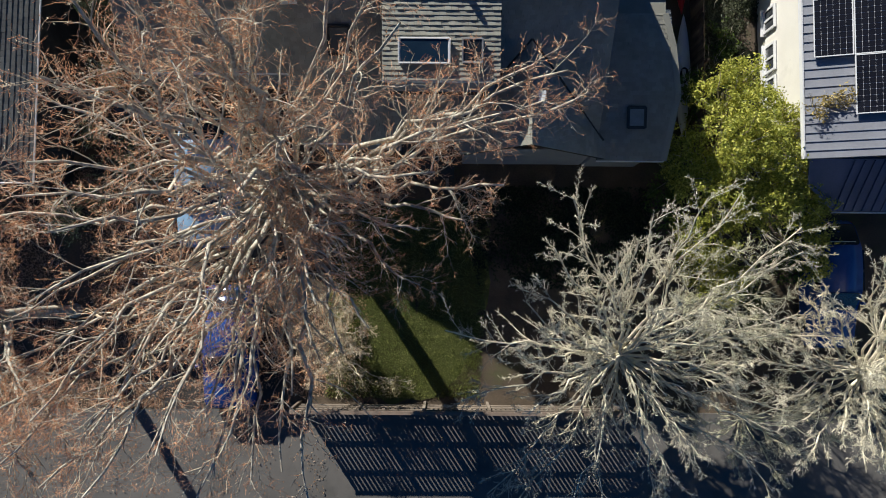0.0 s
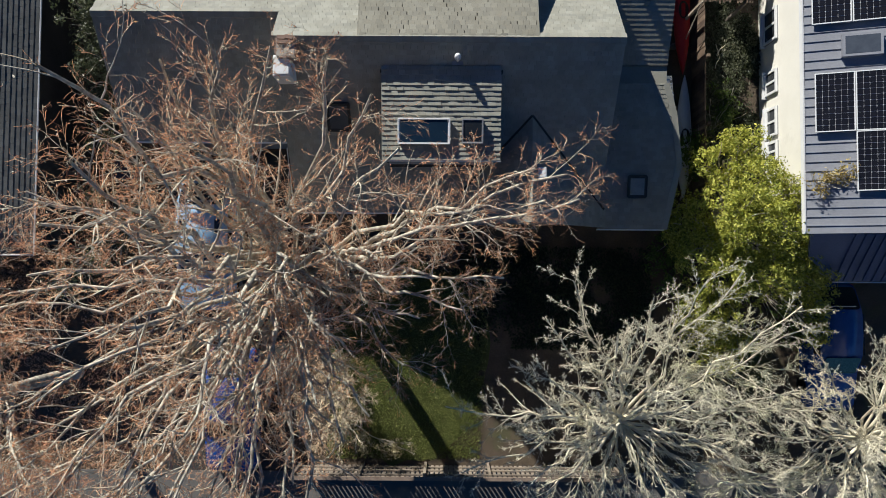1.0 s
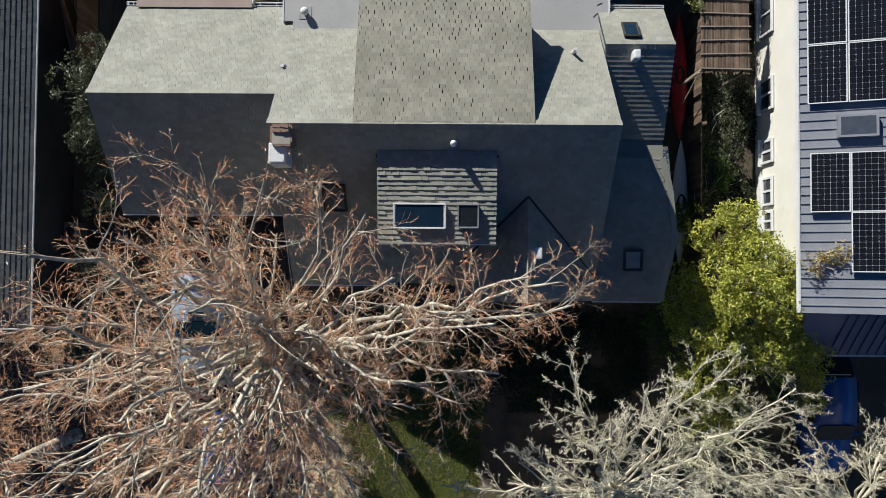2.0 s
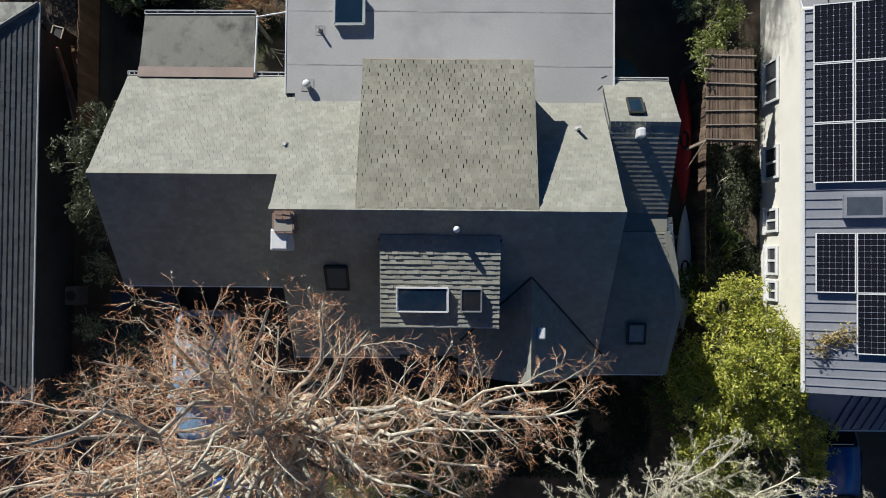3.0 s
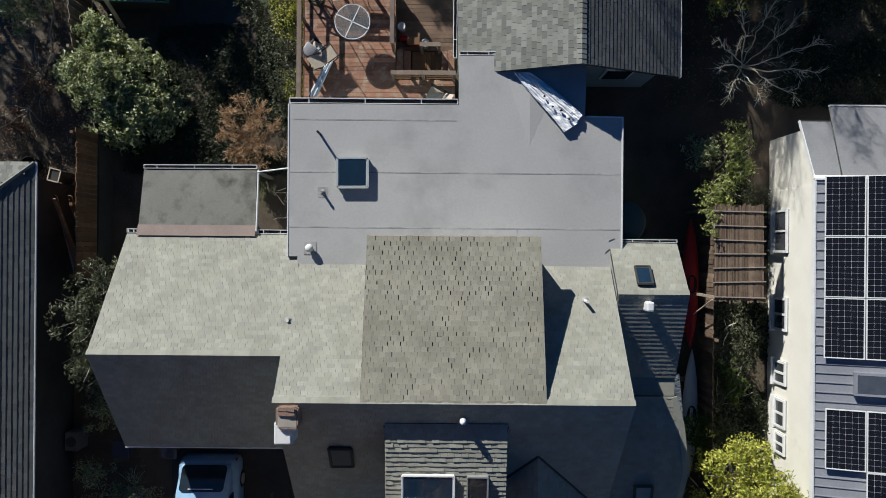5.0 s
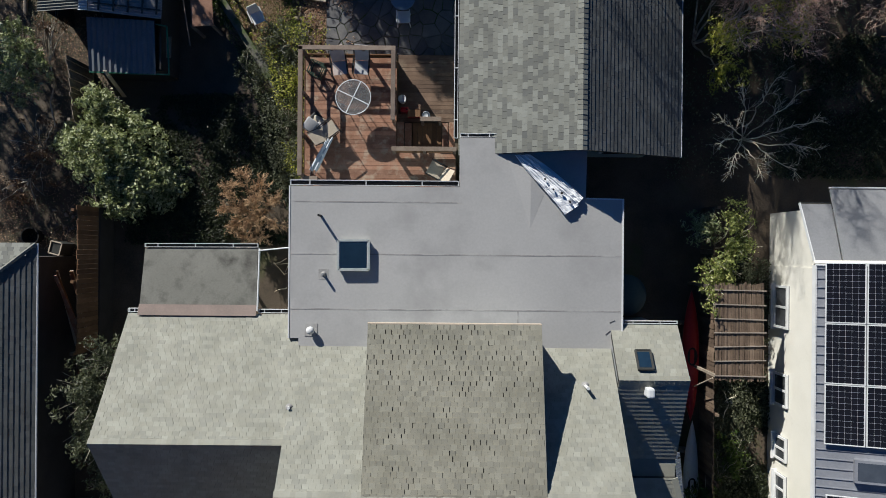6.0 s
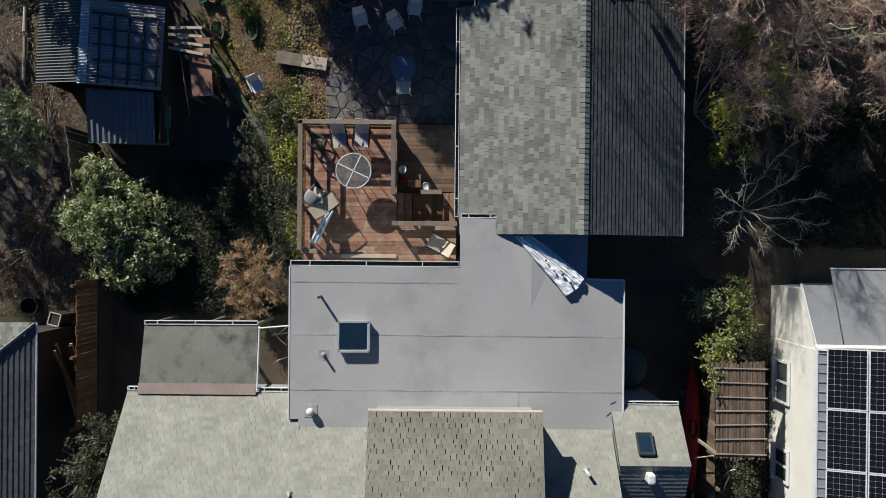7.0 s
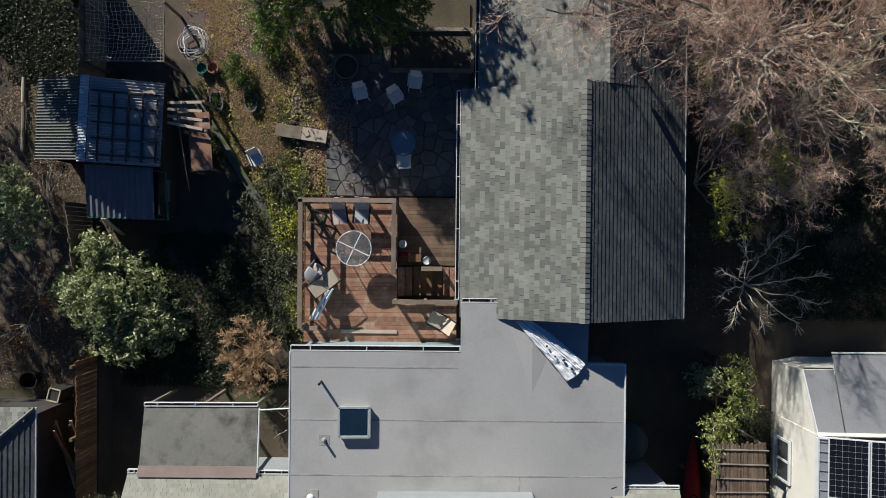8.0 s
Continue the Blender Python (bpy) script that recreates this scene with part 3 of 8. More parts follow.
shingled(mid_roof, (2.81, 3.16, 4.66), (-1.87, 3.16, 4.66), (2.81, -1.05, 5.945), (shingle_old, shingle_old_piece), pick=lambda x, y: y > 0.9, w=0.165, e=0.135, t=0.017, rough=0.011, seed=7, gap=lambda x, y: 0.15 if noise.noise(Vector((x * 13, y * 7, 1))) > 0.36 - 0.11 * y - 0.25 * noise.noise(Vector((x * 1.3, y * 1.3, 4))) else 0.0)
part("fascia", block(-1.88, 2.82, 3.165, 3.2, 4.46, 4.675), pale_wood, mid_roof, "pale bare fascia board")
# annex, two gables side by side
ANNEX = [(5.03, -1.42), (6.98, -1.42), (7.26, -2.35), (7.47, -3.75), (7.10, -5.71), (5.03, -5.71)]
annex_roof = roof_part("annex_roof", [[(5.03, 1.62, 4.15), (7.0, 1.62, 4.15), (7.0, 3.04, 3.06), (5.03, 3.04, 3.06)],
                                      [(5.03, 1.62, 4.15), (7.0, 1.62, 4.15), (7.0, -0.87, 3.04), (5.03, -0.87, 3.04)],
                                      [(5.03, -1.40, 2.95), (7.0, -1.40, 2.95), (7.0, -0.87, 2.98), (5.03, -0.87, 2.98)],
                                      [(x, y, 2.42 + (y + 5.71) * 0.161) for x, y in ANNEX]], 0.1, "shingled roof over the side wing with two gables")
shingled(annex_roof, (7.0, 3.04, 3.07), (5.03, 3.04, 3.07), (7.0, 1.62, 4.16), (shingle_light, shingle_light_piece), seed=8)
shingled(annex_roof, (5.03, -0.87, 3.05), (7.0, -0.87, 3.05), (5.03, 1.62, 4.16), (shingle_light, shingle_light_piece), seed=9, t=0.013, e=0.14, rough=0.0005, even=True)
annex_edge = lambda y: 6.98 - 0.3 * (y + 1.42) if y > -2.35 else 7.26 - 0.15 * (y + 2.35) if y > -3.75 else 7.47 + 0.189 * (y + 3.75)
shingled(annex_roof, (5.03, -5.71, 2.43), (7.5, -5.71, 2.43), (5.03, -1.42, 3.12), (shingle_light, shingle_light_piece), seed=11, w=0.2, keep=lambda x, y: x < annex_edge(y) - 0.05)
part("eave_trim", block(5.03, 7.08, -5.745, -5.715, 2.31, 2.425), white_metal, annex_roof, "thin white eave edge")
part("valley_section", slab([(5.03, -1.45, 2.96), (7.0, -1.45, 2.96), (7.0, -0.87, 2.995), (5.03, -0.87, 2.995)], 0.01), shingle_light, annex_roof)
for (xa, ya), (xb, yb) in zip(ANNEX[1:4], ANNEX[2:5]):
    part("rake_trim", beam(bmesh.new(), (xa - 0.04, ya, 2.435 + (ya + 5.71) * 0.161), (xb - 0.04, yb, 2.435 + (yb + 5.71) * 0.161), 0.18, 0.035), shingle_light, annex_roof)
ridge_caps(annex_roof, (5.03, 1.62, 4.165), (7.0, 1.62, 4.165), shingle_light, 0.5, 0.12)
# entrance gable at the front
ENTRY_X, ENTRY_Z, ENTRY_S = 2.8, 4.55, 0.83
EL, ER, EF = 0.85, 5.25, -5.68
entry_z = lambda x: ENTRY_Z - ENTRY_S * abs(x - ENTRY_X)
entry_over = lambda x, y: entry_z(x) > 5.94 + (y + 1.05) * 0.819 - 0.03
entry_roof = roof_part("entry_gable_roof", [[(ENTRY_X, -2.8, ENTRY_Z - 0.01), (ENTRY_X, EF, ENTRY_Z - 0.01), (ER, EF, entry_z(ER) - 0.01), (ER, -5.15, entry_z(ER) - 0.01)],
                                            [(ENTRY_X, -2.8, ENTRY_Z - 0.01), (ENTRY_X, EF, ENTRY_Z - 0.01), (EL, EF, entry_z(EL) - 0.01), (EL, -4.7, entry_z(EL) - 0.01)]], 0.1, "small shingled gable over the entrance")
shingled(entry_roof, (ER, EF, entry_z(ER)), (ER, -2.7, entry_z(ER)), (ENTRY_X, EF, ENTRY_Z), (shingle_light, shingle_light_piece), seed=12, keep=entry_over, t=0.018)
shingled(entry_roof, (EL, -2.7, entry_z(EL)), (EL, EF, entry_z(EL)), (ENTRY_X, -2.7, ENTRY_Z), (shingle_light, shingle_light_piece), seed=13, keep=entry_over, t=0.018)
ridge_caps(entry_roof, (ENTRY_X, EF, ENTRY_Z + 0.01), (ENTRY_X, -2.8, ENTRY_Z + 0.01), shingle_light, 0.8, 0.11)
for vx, vy in ((5.2, -5.13), (0.9, -4.67)):
    part("valley_flashing", beam(bmesh.new(), (ENTRY_X, -2.75, ENTRY_Z + 0.02), (vx, vy, entry_z(vx) + 0.03), 0.06, 0.045), felt, entry_roof)
bm = bmesh.new()
bm.faces.new([bm.verts.new(p) for p in ((1.0, -5.42, 2.7), (5.05, -5.42, 2.55), (ENTRY_X, -5.42, ENTRY_Z - 0.13))])
bmesh.ops.solidify(bm, geom=bm.faces[:], thickness=0.1)
part("gable_wall", bm, house_wall, house)
part("wall", prism([(1.0, -5.4), (5.0, -5.4), (5.0, -4.9), (1.0, -4.9)], -0.3, 2.55), house_wall, house)
part("porch_roof", slab([(-0.9, -5.2, 2.62), (0.7, -5.2, 2.62), (0.7, -6.3, 2.4), (-0.9, -6.3, 2.4)], 0.08), felt, house, "low dark porch roof")
for px in (-0.8, 0.5):
    part("porch_post", beam(bmesh.new(), (px, -6.15, -0.3), (px, -6.15, 2.34), 0.1, 0.1), grey_wood, house)
# front dormer with a nearly flat roof
dormer = part("dormer", prism([(-1.2, -3.95), (1.8, -3.95), (1.8, -1.6), (-1.2, -1.6)], 3.0, 4.86), house_wall, house, "grey dormer on the front slope")


def dz(y):
    return 5.48 + (y + 1.7) * 0.17


dormer_roof = roof_part("dormer_roof", [[(-1.28, -1.66, dz(-1.66) - 0.01), (1.88, -1.66, dz(-1.66) - 0.01), (1.88, -4.08, dz(-4.08) - 0.01), (-1.28, -4.08, dz(-4.08) - 0.01)]], 0.14, "low sloped shingled dormer roof")
shingled(dormer_roof, (-1.28, -4.08, dz(-4.08)), (1.88, -4.08, dz(-4.08)), (-1.28, -1.66, dz(-1.66)), (shingle_light, shingle_light_piece), seed=14, t=0.03, pick=lambda x, y: y < -2.0)
part("drip_edge", block(-1.29, 1.89, -4.11, -4.085, dz(-4.08) - 0.12, dz(-4.08) + 0.012), white_metal, dormer_roof, "white metal drip edge")
# flat rear roof
flat_roof = part("flat_roof", prism([(-4.31, 2.58), (-4.04, 2.58), (-4.04, 2.24), (5.33, 2.22), (5.33, 6.66), (4.26, 6.68), (4.3, 8.2), (1.9, 8.2), (1.88, 8.43), (0.6, 8.43), (0.6, 7.0), (-4.31, 7.0)], 2.95, 3.2), membrane, house, "pale grey membrane on the flat roof")
part("edge_trim", prism([(5.33, 2.22), (5.375, 2.22), (5.375, 6.70), (4.30, 6.72), (4.30, 6.68), (5.33, 6.66)], 2.93, 3.215), white_metal, flat_roof, "thin pale metal roof edge")
part("edge_trim", block(-4.345, -4.31, 2.58, 7.0, 2.93, 3.215), white_metal, flat_roof, "thin pale metal roof edge")
for y0, x0, x1 in ((6.55, -4.28, 0.55), (5.03, -4.28, 5.3), (3.43, -4.28, 5.3)):
    part("lap_seam", block(x0, x1, y0 - 0.018, y0 + 0.018, 3.19, 3.2045), seam_mat, flat_roof)
part("lap_seam", block(2.30, 2.345, 3.0, 3.41, 3.19, 3.2045), seam_mat, flat_roof)
# a low cricket that sheds water from the corner of the rear wing
bm = bmesh.new()
cv = [bm.verts.new(p) for p in ((1.9, 8.1, 3.202), (2.66, 8.1, 3.27), (3.6, 8.1, 3.202), (2.66, 5.85, 3.202))]
bm.faces.new((cv[0], cv[3], cv[1]))
bm.faces.new((cv[1], cv[3], cv[2]))
bm.faces.new((cv[0], cv[1], cv[2]))
bmesh.ops.recalc_face_normals(bm, faces=bm.faces)
part("cricket", bm, membrane, flat_roof)
gutter(house, (-4.31, 7.02, 3.16), (0.57, 7.02, 3.16), (0, 1, 0), w=0.15)
gutter(house, (0.62, 8.45, 3.16), (1.86, 8.45, 3.16), (0, 1, 0))
gutter(house, (-9.25, 3.24, 2.58), (-8.95, 3.24, 2.58), (0, 1, 0))
gutter(house, (-5.35, 3.24, 2.58), (-4.35, 3.24, 2.58), (0, 1, 0))
gutter(house, (5.42, 3.07, 3.05), (7.0, 3.07, 3.05), (0, 1, 0), w=0.08)
part("eave_trim", block(-9.25, -4.06, -3.18, -3.145, 2.49, 2.61), white_metal, house, "thin white eave edge")
part("eave_trim", block(-4.06, -0.9, -5.29, -5.255, 2.39, 2.51), white_metal, house, "thin white eave edge")

# lean-to roof behind the garage
for px, py in ((-8.85, 5.15), (-7.2, 5.15), (-5.6, 5.15)):
    part("lean_to_post", beam(bmesh.new(), (px, py, -0.6), (px, py, 2.28), 0.09, 0.09), grey_wood, house)
lr = part("lean_to_roof", slab([(-8.86, 5.14, 2.38), (-5.46, 5.17, 2.38), (-5.42, 3.48, 2.64), (-8.9, 3.48, 2.64)], 0.1), shed_felt, house, "stained grey roll roofing on the lean-to")
part("flashing", slab([(-8.91, 3.48, 2.66), (-5.41, 3.48, 2.66), (-5.41, 3.16, 2.72), (-8.93, 3.16, 2.72)], 0.03), pink_felt, lr, "faded pink flashing strip")
gutter(house, (-8.86, 5.18, 2.36), (-5.46, 5.2, 2.36), (0, 1, 0), every=0.9)
part("edge_trim", beam(bmesh.new(), (-5.41, 5.16, 2.36), (-5.38, 3.3, 2.67), 0.03, 0.1), white_metal, lr)

# chimney with a metal cap
chimney = part("chimney", block(-3.88, -3.42, -1.62, -1.16, 4.6, 6.12), mortar, main_roof, "weathered brick chimney stub")
rngc = random.Random(8)
brick_me = mesh_of("brick", box(bmesh.new(), (0, 0, 0), (0.20, 0.095, 0.062)), brick_mat)
for k in range(8):
    for i in range(2):
        for yy in (-1.62, -1.16):
            piece("brick", brick_me, chimney, pose(-3.77 + i * 0.21 + (0.05 if k % 2 else 0), yy, 5.58 + k * 0.072, 0, 0, rngc.uniform(-2, 2)))
    for i in range(2):
        for xx in (-3.88, -3.42):
            piece("brick", brick_me, chimney, pose(xx, -1.47 + i * 0.21, 5.58 + k * 0.072, 0, 0, 90 + rngc.uniform(-2, 2)))
for i in range(2):
    for j in range(2):
        piece("brick", brick_me, chimney, pose(-3.76 + i * 0.21, -1.27 + j * 0.11, 6.14 + rngc.uniform(0, 0.04), 0, 0, rngc.uniform(-14, 14)))
bm = block(-4.01, -3.55, -2.1, -1.55, 5.2, 5.95, 0.03)
box(bm, (-3.78, -1.825, 5.99), (0.40, 0.48, 0.06), None, 0.02)
part("flue_cap", bm, white_metal, main_roof, "white metal box flue beside the chimney")

# skylights, vents and pipes of the roofs
def skylight(name, parent, quad, lift, label, frame_mat, glaze, rim=0.06):
    """A raised glazed box on a roof plane: curb, frame, pane. The quad runs round its outer edge."""
    q = [Vector(p) for p in quad]
    n = (q[1] - q[0]).cross(q[3] - q[0]).normalized()
    n = -n if n.z < 0 else n
    mid = sum(q, Vector()) / 4
    top = [p + n * lift for p in q]
    curb = part(name, slab(top, lift + 0.05), frame_mat, parent, label)
    inner = [p + (mid - p).normalized() * rim * 1.4 + n * (lift + 0.006) for p in q]
    part("pane", slab(inner, 0.004), glaze, curb)
    for i in range(4):
        part("frame_bar", beam(bmesh.new(), top[i], top[(i + 1) % 4], rim, 0.05), frame_mat, curb)
    return curb


skylight("skylight", flat_roof, [(-2.88, 5.42, 3.2), (-2.0, 5.43, 3.2), (-2.0, 4.58, 3.2), (-2.88, 4.57, 3.2)], 0.16, "square skylight with a pale green-grey frame", pale_frame, skylight_glass)
skylight("skylight", dormer_roof, [(-0.83, -3.02, dz(-3.02)), (0.52, -3.02, dz(-3.02)), (0.52, -3.65, dz(-3.65)), (-0.83, -3.65, dz(-3.65))], 0.12, "wide skylight with a white frame", white_metal, skylight_glass, 0.04)
skylight("skylight", dormer_roof, [(0.86, -3.03, dz(-3.03)), (1.39, -3.03, dz(-3.03)), (1.39, -3.63, dz(-3.63)), (0.86, -3.63, dz(-3.63))], 0.15, "small skylight with a grey frame", grey_roll, window_glass, 0.035)
an = lambda y: 3.07 + (3.04 - y) * 0.7676
skylight("skylight", annex_roof, [(5.60, 2.33, an(2.33)), (6.02, 2.33, an(2.33)), (6.02, 1.85, an(1.85)), (5.60, 1.85, an(1.85))], 0.1, "small dark-framed roof window", dark_frame, skylight_glass, 0.05)
ans = lambda y: 2.43 + (y + 5.71) * 0.161
skylight("skylight", annex_roof, [(5.92, -4.13, ans(-4.13)), (6.45, -4.13, ans(-4.13)), (6.45, -4.75, ans(-4.75)), (5.92, -4.75, ans(-4.75))], 0.08, "small roof window with a pale reflection painted into its pane", dark_frame, reflection_pane, 0.06)
ms = lambda y: 2.5 + (y + 5.25) * 0.819
skylight("roof_vent", main_roof, [(-2.82, -2.46, ms(-2.46)), (-2.22, -2.46, ms(-2.46)), (-2.22, -3.1, ms(-3.1)), (-2.82, -3.1, ms(-3.1))], 0.08, "square dark roof vent with a low hood", felt, shingle_dark_shade, 0.06)


def pipe(name, parent, x, y, z, h, r, mat, label="", lean=(0, 0), collar=True):
    bm = rod(bmesh.new(), (x, y, z - 0.1), (x + lean[0], y + lean[1], z + h), r, r, 14)
    ob = part(name, bm, mat, parent, label)
    if collar:
        part("collar", lathe([(r * 2.6, 0), (r * 1.7, 0.02), (r * 1.15, 0.06)], 14, None, Matrix.Translation((x, y, z + 0.004))), seam_mat, ob)
    return ob


def cap_vent(parent, x, y, z, r, h, label):
    """A round ventilator with a domed cap."""
    ob = part("roof_ventilator", lathe([(r * 0.6, 0), (r * 0.6, h * 0.5), (r, h * 0.5), (r * 1.02, h * 0.75), (r * 0.75, h * 0.95), (r * 0.3, h * 1.03)], 18, None, Matrix.Translation((x, y, z))), white_metal, parent, label, True)
    part("base_plate", box(bmesh.new(), (x, y, z + 0.008), (r * 3.2, r * 3.2, 0.012)), seam_mat, ob)
    return ob


cap_vent(flat_roof, -3.67, 2.82, 3.2, 0.115, 0.24, "white domed roof ventilator")
vp = pipe("vent_pipe", flat_roof, -3.32, 4.44, 3.2, 0.24, 0.035, grey_roll, "thin grey vent pipe on a square flashing")
part("base_plate", block(-3.47, -3.17, 4.29, 4.59, 3.198, 3.206), seam_mat, vp)
pipe("vent_pipe", flat_roof, -3.41, 6.13, 3.2, 0.42, 0.035, black_metal, "thin dark vent pipe", collar=False)
pipe("vent_pipe", main_roof, 4.14, 1.42, mz(1.42), 0.42, 0.045, white_metal, "white vent pipe")
pipe("vent_pipe", main_roof, -4.02, 0.85, mz(0.85), 0.12, 0.04, white_metal, "short white vent pipe")
cap_vent(main_roof, 0.72, -1.52, 5.52, 0.085, 0.4, "small white roof ventilator")
part("roof_ventilator", block(5.77, 5.97, 1.16, 1.43, 3.8, 4.36, 0.05), white_metal, annex_roof, "white square roof ventilator")
part("roof_ventilator", block(2.98, 3.21, -4.46, -4.14, 4.1, 4.46, 0.04), white_metal, entry_roof, "pale box vent")
# folded metal sheets left on the roof corner
sheets = thing("metal_sheet_stack", "crumpled pale metal sheets lying across the roof corner", "metal sheets")


def crumpled(name, left, right, z0, lift, seed):
    """A creased sheet between two plan lines, each a list of (x, y) from end to end."""
    def at(line, f):
        k = min(int(f * (len(line) - 1)), len(line) - 2)
        return Vector((*line[k], 0)).lerp(Vector((*line[k + 1], 0)), f * (len(line) - 1) - k)
    rng = random.Random(seed)
    bm = bmesh.new()
    rows = []
    for i in range(31):
        f = i / 30
        a0, b0 = at(left, f), at(right, f)
        row = []
        for j in range(11):
            g = j / 10
            p = a0.lerp(b0, g + (rng.uniform(-0.025, 0.025) if 0 < j < 10 else 0))
            p.z = z0 + lift * math.sin(math.pi * min(1, g * 0.9 + 0.1)) * (0.4 + 0.6 * f) + 0.05 * noise.noise(Vector((f * 9, g * 4, seed))) + 0.016 * (j % 2) + rng.uniform(0, 0.012) * f
            row.append(bm.verts.new(p))
        rows.append(row)
    for ra, rb in zip(rows, rows[1:]):
        for j in range(10):
            bm.faces.new((ra[j], ra[j + 1], rb[j + 1], rb[j]))
    bmesh.ops.recalc_face_normals(bm, faces=bm.faces)
    bmesh.ops.solidify(bm, geom=bm.faces[:], thickness=0.006)
    return part(name, bm, sheet_metal, sheets)


crumpled("sheet", [(2.18, 7.93), (2.54, 7.48), (3.0, 6.98), (3.36, 6.58), (3.64, 6.22)], [(2.42, 7.95), (2.85, 7.58), (3.3, 7.2), (3.75, 6.82), (4.06, 6.50)], 3.27, 0.07, 3)
crumpled("sheet", [(2.36, 7.93), (2.8, 7.55), (3.25, 7.15), (3.7, 6.76), (3.98, 6.50)], [(2.62, 7.96), (3.05, 7.68), (3.5, 7.32), (3.9, 6.98), (4.17, 6.72)], 3.30, 0.05, 8)
lump = random.Random(12)
for k in range(4):
    lx = 3.05 + 0.24 * k
    bm = bmesh.new()
    bmesh.ops.create_icosphere(bm, subdivisions=1, radius=0.03 + 0.02 * lump.random())
    for v in bm.verts:
        v.co *= lump.uniform(0.7, 1.2)
    tagged(part("roof_stone", bm, rubber), "small dark stone weighing down the metal sheets", "stone", "stones on the metal sheets").matrix_basis = pose(lx, 7.32 - 0.83 * (lx - 2.95) + lump.uniform(-0.12, 0.16), 3.40)

# ---- rear house ----
rear = thing("rear_house", "grey shingled gabled house behind the flat roof", "house")
part("wall", block(0.95, 6.8, 8.35, 14.4, -0.3, 2.75), teal_wall, rear)
bm = bmesh.new()
for yy in (8.35, 14.4):
    bm.faces.new([bm.verts.new(p) for p in ((0.95, yy, 2.7), (6.8, yy, 2.7), (3.96, yy, 4.02))])
bmesh.ops.solidify(bm, geom=bm.faces[:], thickness=0.12)
part("gable_wall", bm, teal_wall, rear)
rear_win = part("window", block(5.1, 6.0, 8.30, 8.345, 1.1, 2.2), white_metal, rear, "dark window with a pale frame")
part("pane", block(5.17, 5.93, 8.285, 8.298, 1.17, 2.13), window_glass, rear_win)
rear_roof = part("roof", slab([(3.96, 7.98, 4.16), (3.96, 14.68, 4.16), (0.57, 14.68, 2.74), (0.57, 7.98, 2.74)], 0.12, slab([(3.96, 7.98, 4.16), (3.96, 14.68, 4.16), (7.16, 14.68, 2.72), (7.16, 7.98, 2.72)], 0.12)), felt, rear, "grey shingled gable roof")
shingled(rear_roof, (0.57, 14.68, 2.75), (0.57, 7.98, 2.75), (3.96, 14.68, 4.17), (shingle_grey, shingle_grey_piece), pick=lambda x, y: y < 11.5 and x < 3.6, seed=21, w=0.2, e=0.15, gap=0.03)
# east slope turns from the sun; its shade is put into darker shingles
shingled(rear_roof, (7.16, 7.98, 2.73), (7.16, 14.68, 2.73), (3.96, 7.98, 4.17), (shingle_dark_shade, shingle_grey_piece), seed=22, w=0.2, e=0.13, t=0.018, even=True)
ridge_caps(rear_roof, (3.96, 7.97, 4.18), (3.96, 14.69, 4.18), shingle_grey, 0.43, 0.14)
part("wall", block(1.4, 6.8, 14.4, 20.2, -0.3, 2.7), teal_wall, rear)
R2 = (4.65, 3.885)
rr2 = part("rear_roof_section", slab([(R2[0], 14.66, R2[1] - 0.01), (R2[0], 20.5, R2[1] - 0.01), (1.1, 20.5, 2.78), (1.1, 14.66, 2.78)], 0.12, slab([(R2[0], 14.66, R2[1] - 0.01), (R2[0], 20.5, R2[1] - 0.01), (7.16, 20.5, 2.70), (7.16, 14.66, 2.70)], 0.12)), felt, rear, "grey shingled roof continuing behind")
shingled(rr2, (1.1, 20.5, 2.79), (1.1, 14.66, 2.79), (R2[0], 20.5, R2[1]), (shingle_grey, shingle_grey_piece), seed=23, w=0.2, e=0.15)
# shaded east slope again coloured darker than the west one
shingled(rr2, (7.16, 14.66, 2.71), (7.16, 20.5, 2.71), (R2[0], 14.66, R2[1]), (shingle_dark_shade, shingle_grey_piece), seed=24, w=0.2, e=0.13, t=0.015)
ridge_caps(rr2, (R2[0], 14.65, R2[1] + 0.01), (R2[0], 20.5, R2[1] + 0.01), shingle_grey, 0.5, 0.13)
bm = bmesh.new()
bm.faces.new([bm.verts.new(p) for p in ((1.3, 14.72, 2.72), (7.0, 14.72, 2.66), (R2[0], 14.72, R2[1] - 0.15))])
bmesh.ops.solidify(bm, geom=bm.faces[:], thickness=0.1)
part("gable_wall", bm, teal_wall, rear)
flue = part("flue_pipe", rod(bmesh.new(), (5.14, 15.5, 4.0), (5.14, 15.5, 4.75), 0.11, 0.11, 16), black_metal, rr2, "dark metal flue pipe with a cap")
part("cap", lathe([(0.17, 4.76), (0.17, 4.80), (0.05, 4.88)], 16, None, Matrix.Translation((5.14, 15.5, 0))), black_metal, flue)
gutter(rear, (0.545, 8.5, 2.70), (0.545, 14.66, 2.70), (-1, 0, 0))
gutter(rear, (1.08, 14.7, 2.72), (1.08, 20.5, 2.72), (-1, 0, 0))
part("edge_trim", block(7.165, 7.2, 7.98, 20.5, 2.62, 2.74), white_metal, rear, "thin white eave edge")

# ---- house to the west ----
west = thing("west_house", "neighbouring house with a shingled hip roof", "house")
WY0, WY1, WR0, WR1 = -6.6, 5.27, -1.95, 0.6
# dark wall; the deep shade below the eave is put into its colour
part("wall", block(-21, -12.25, -6.2, 4.85, -0.3, 3.0), dark_wall, west)
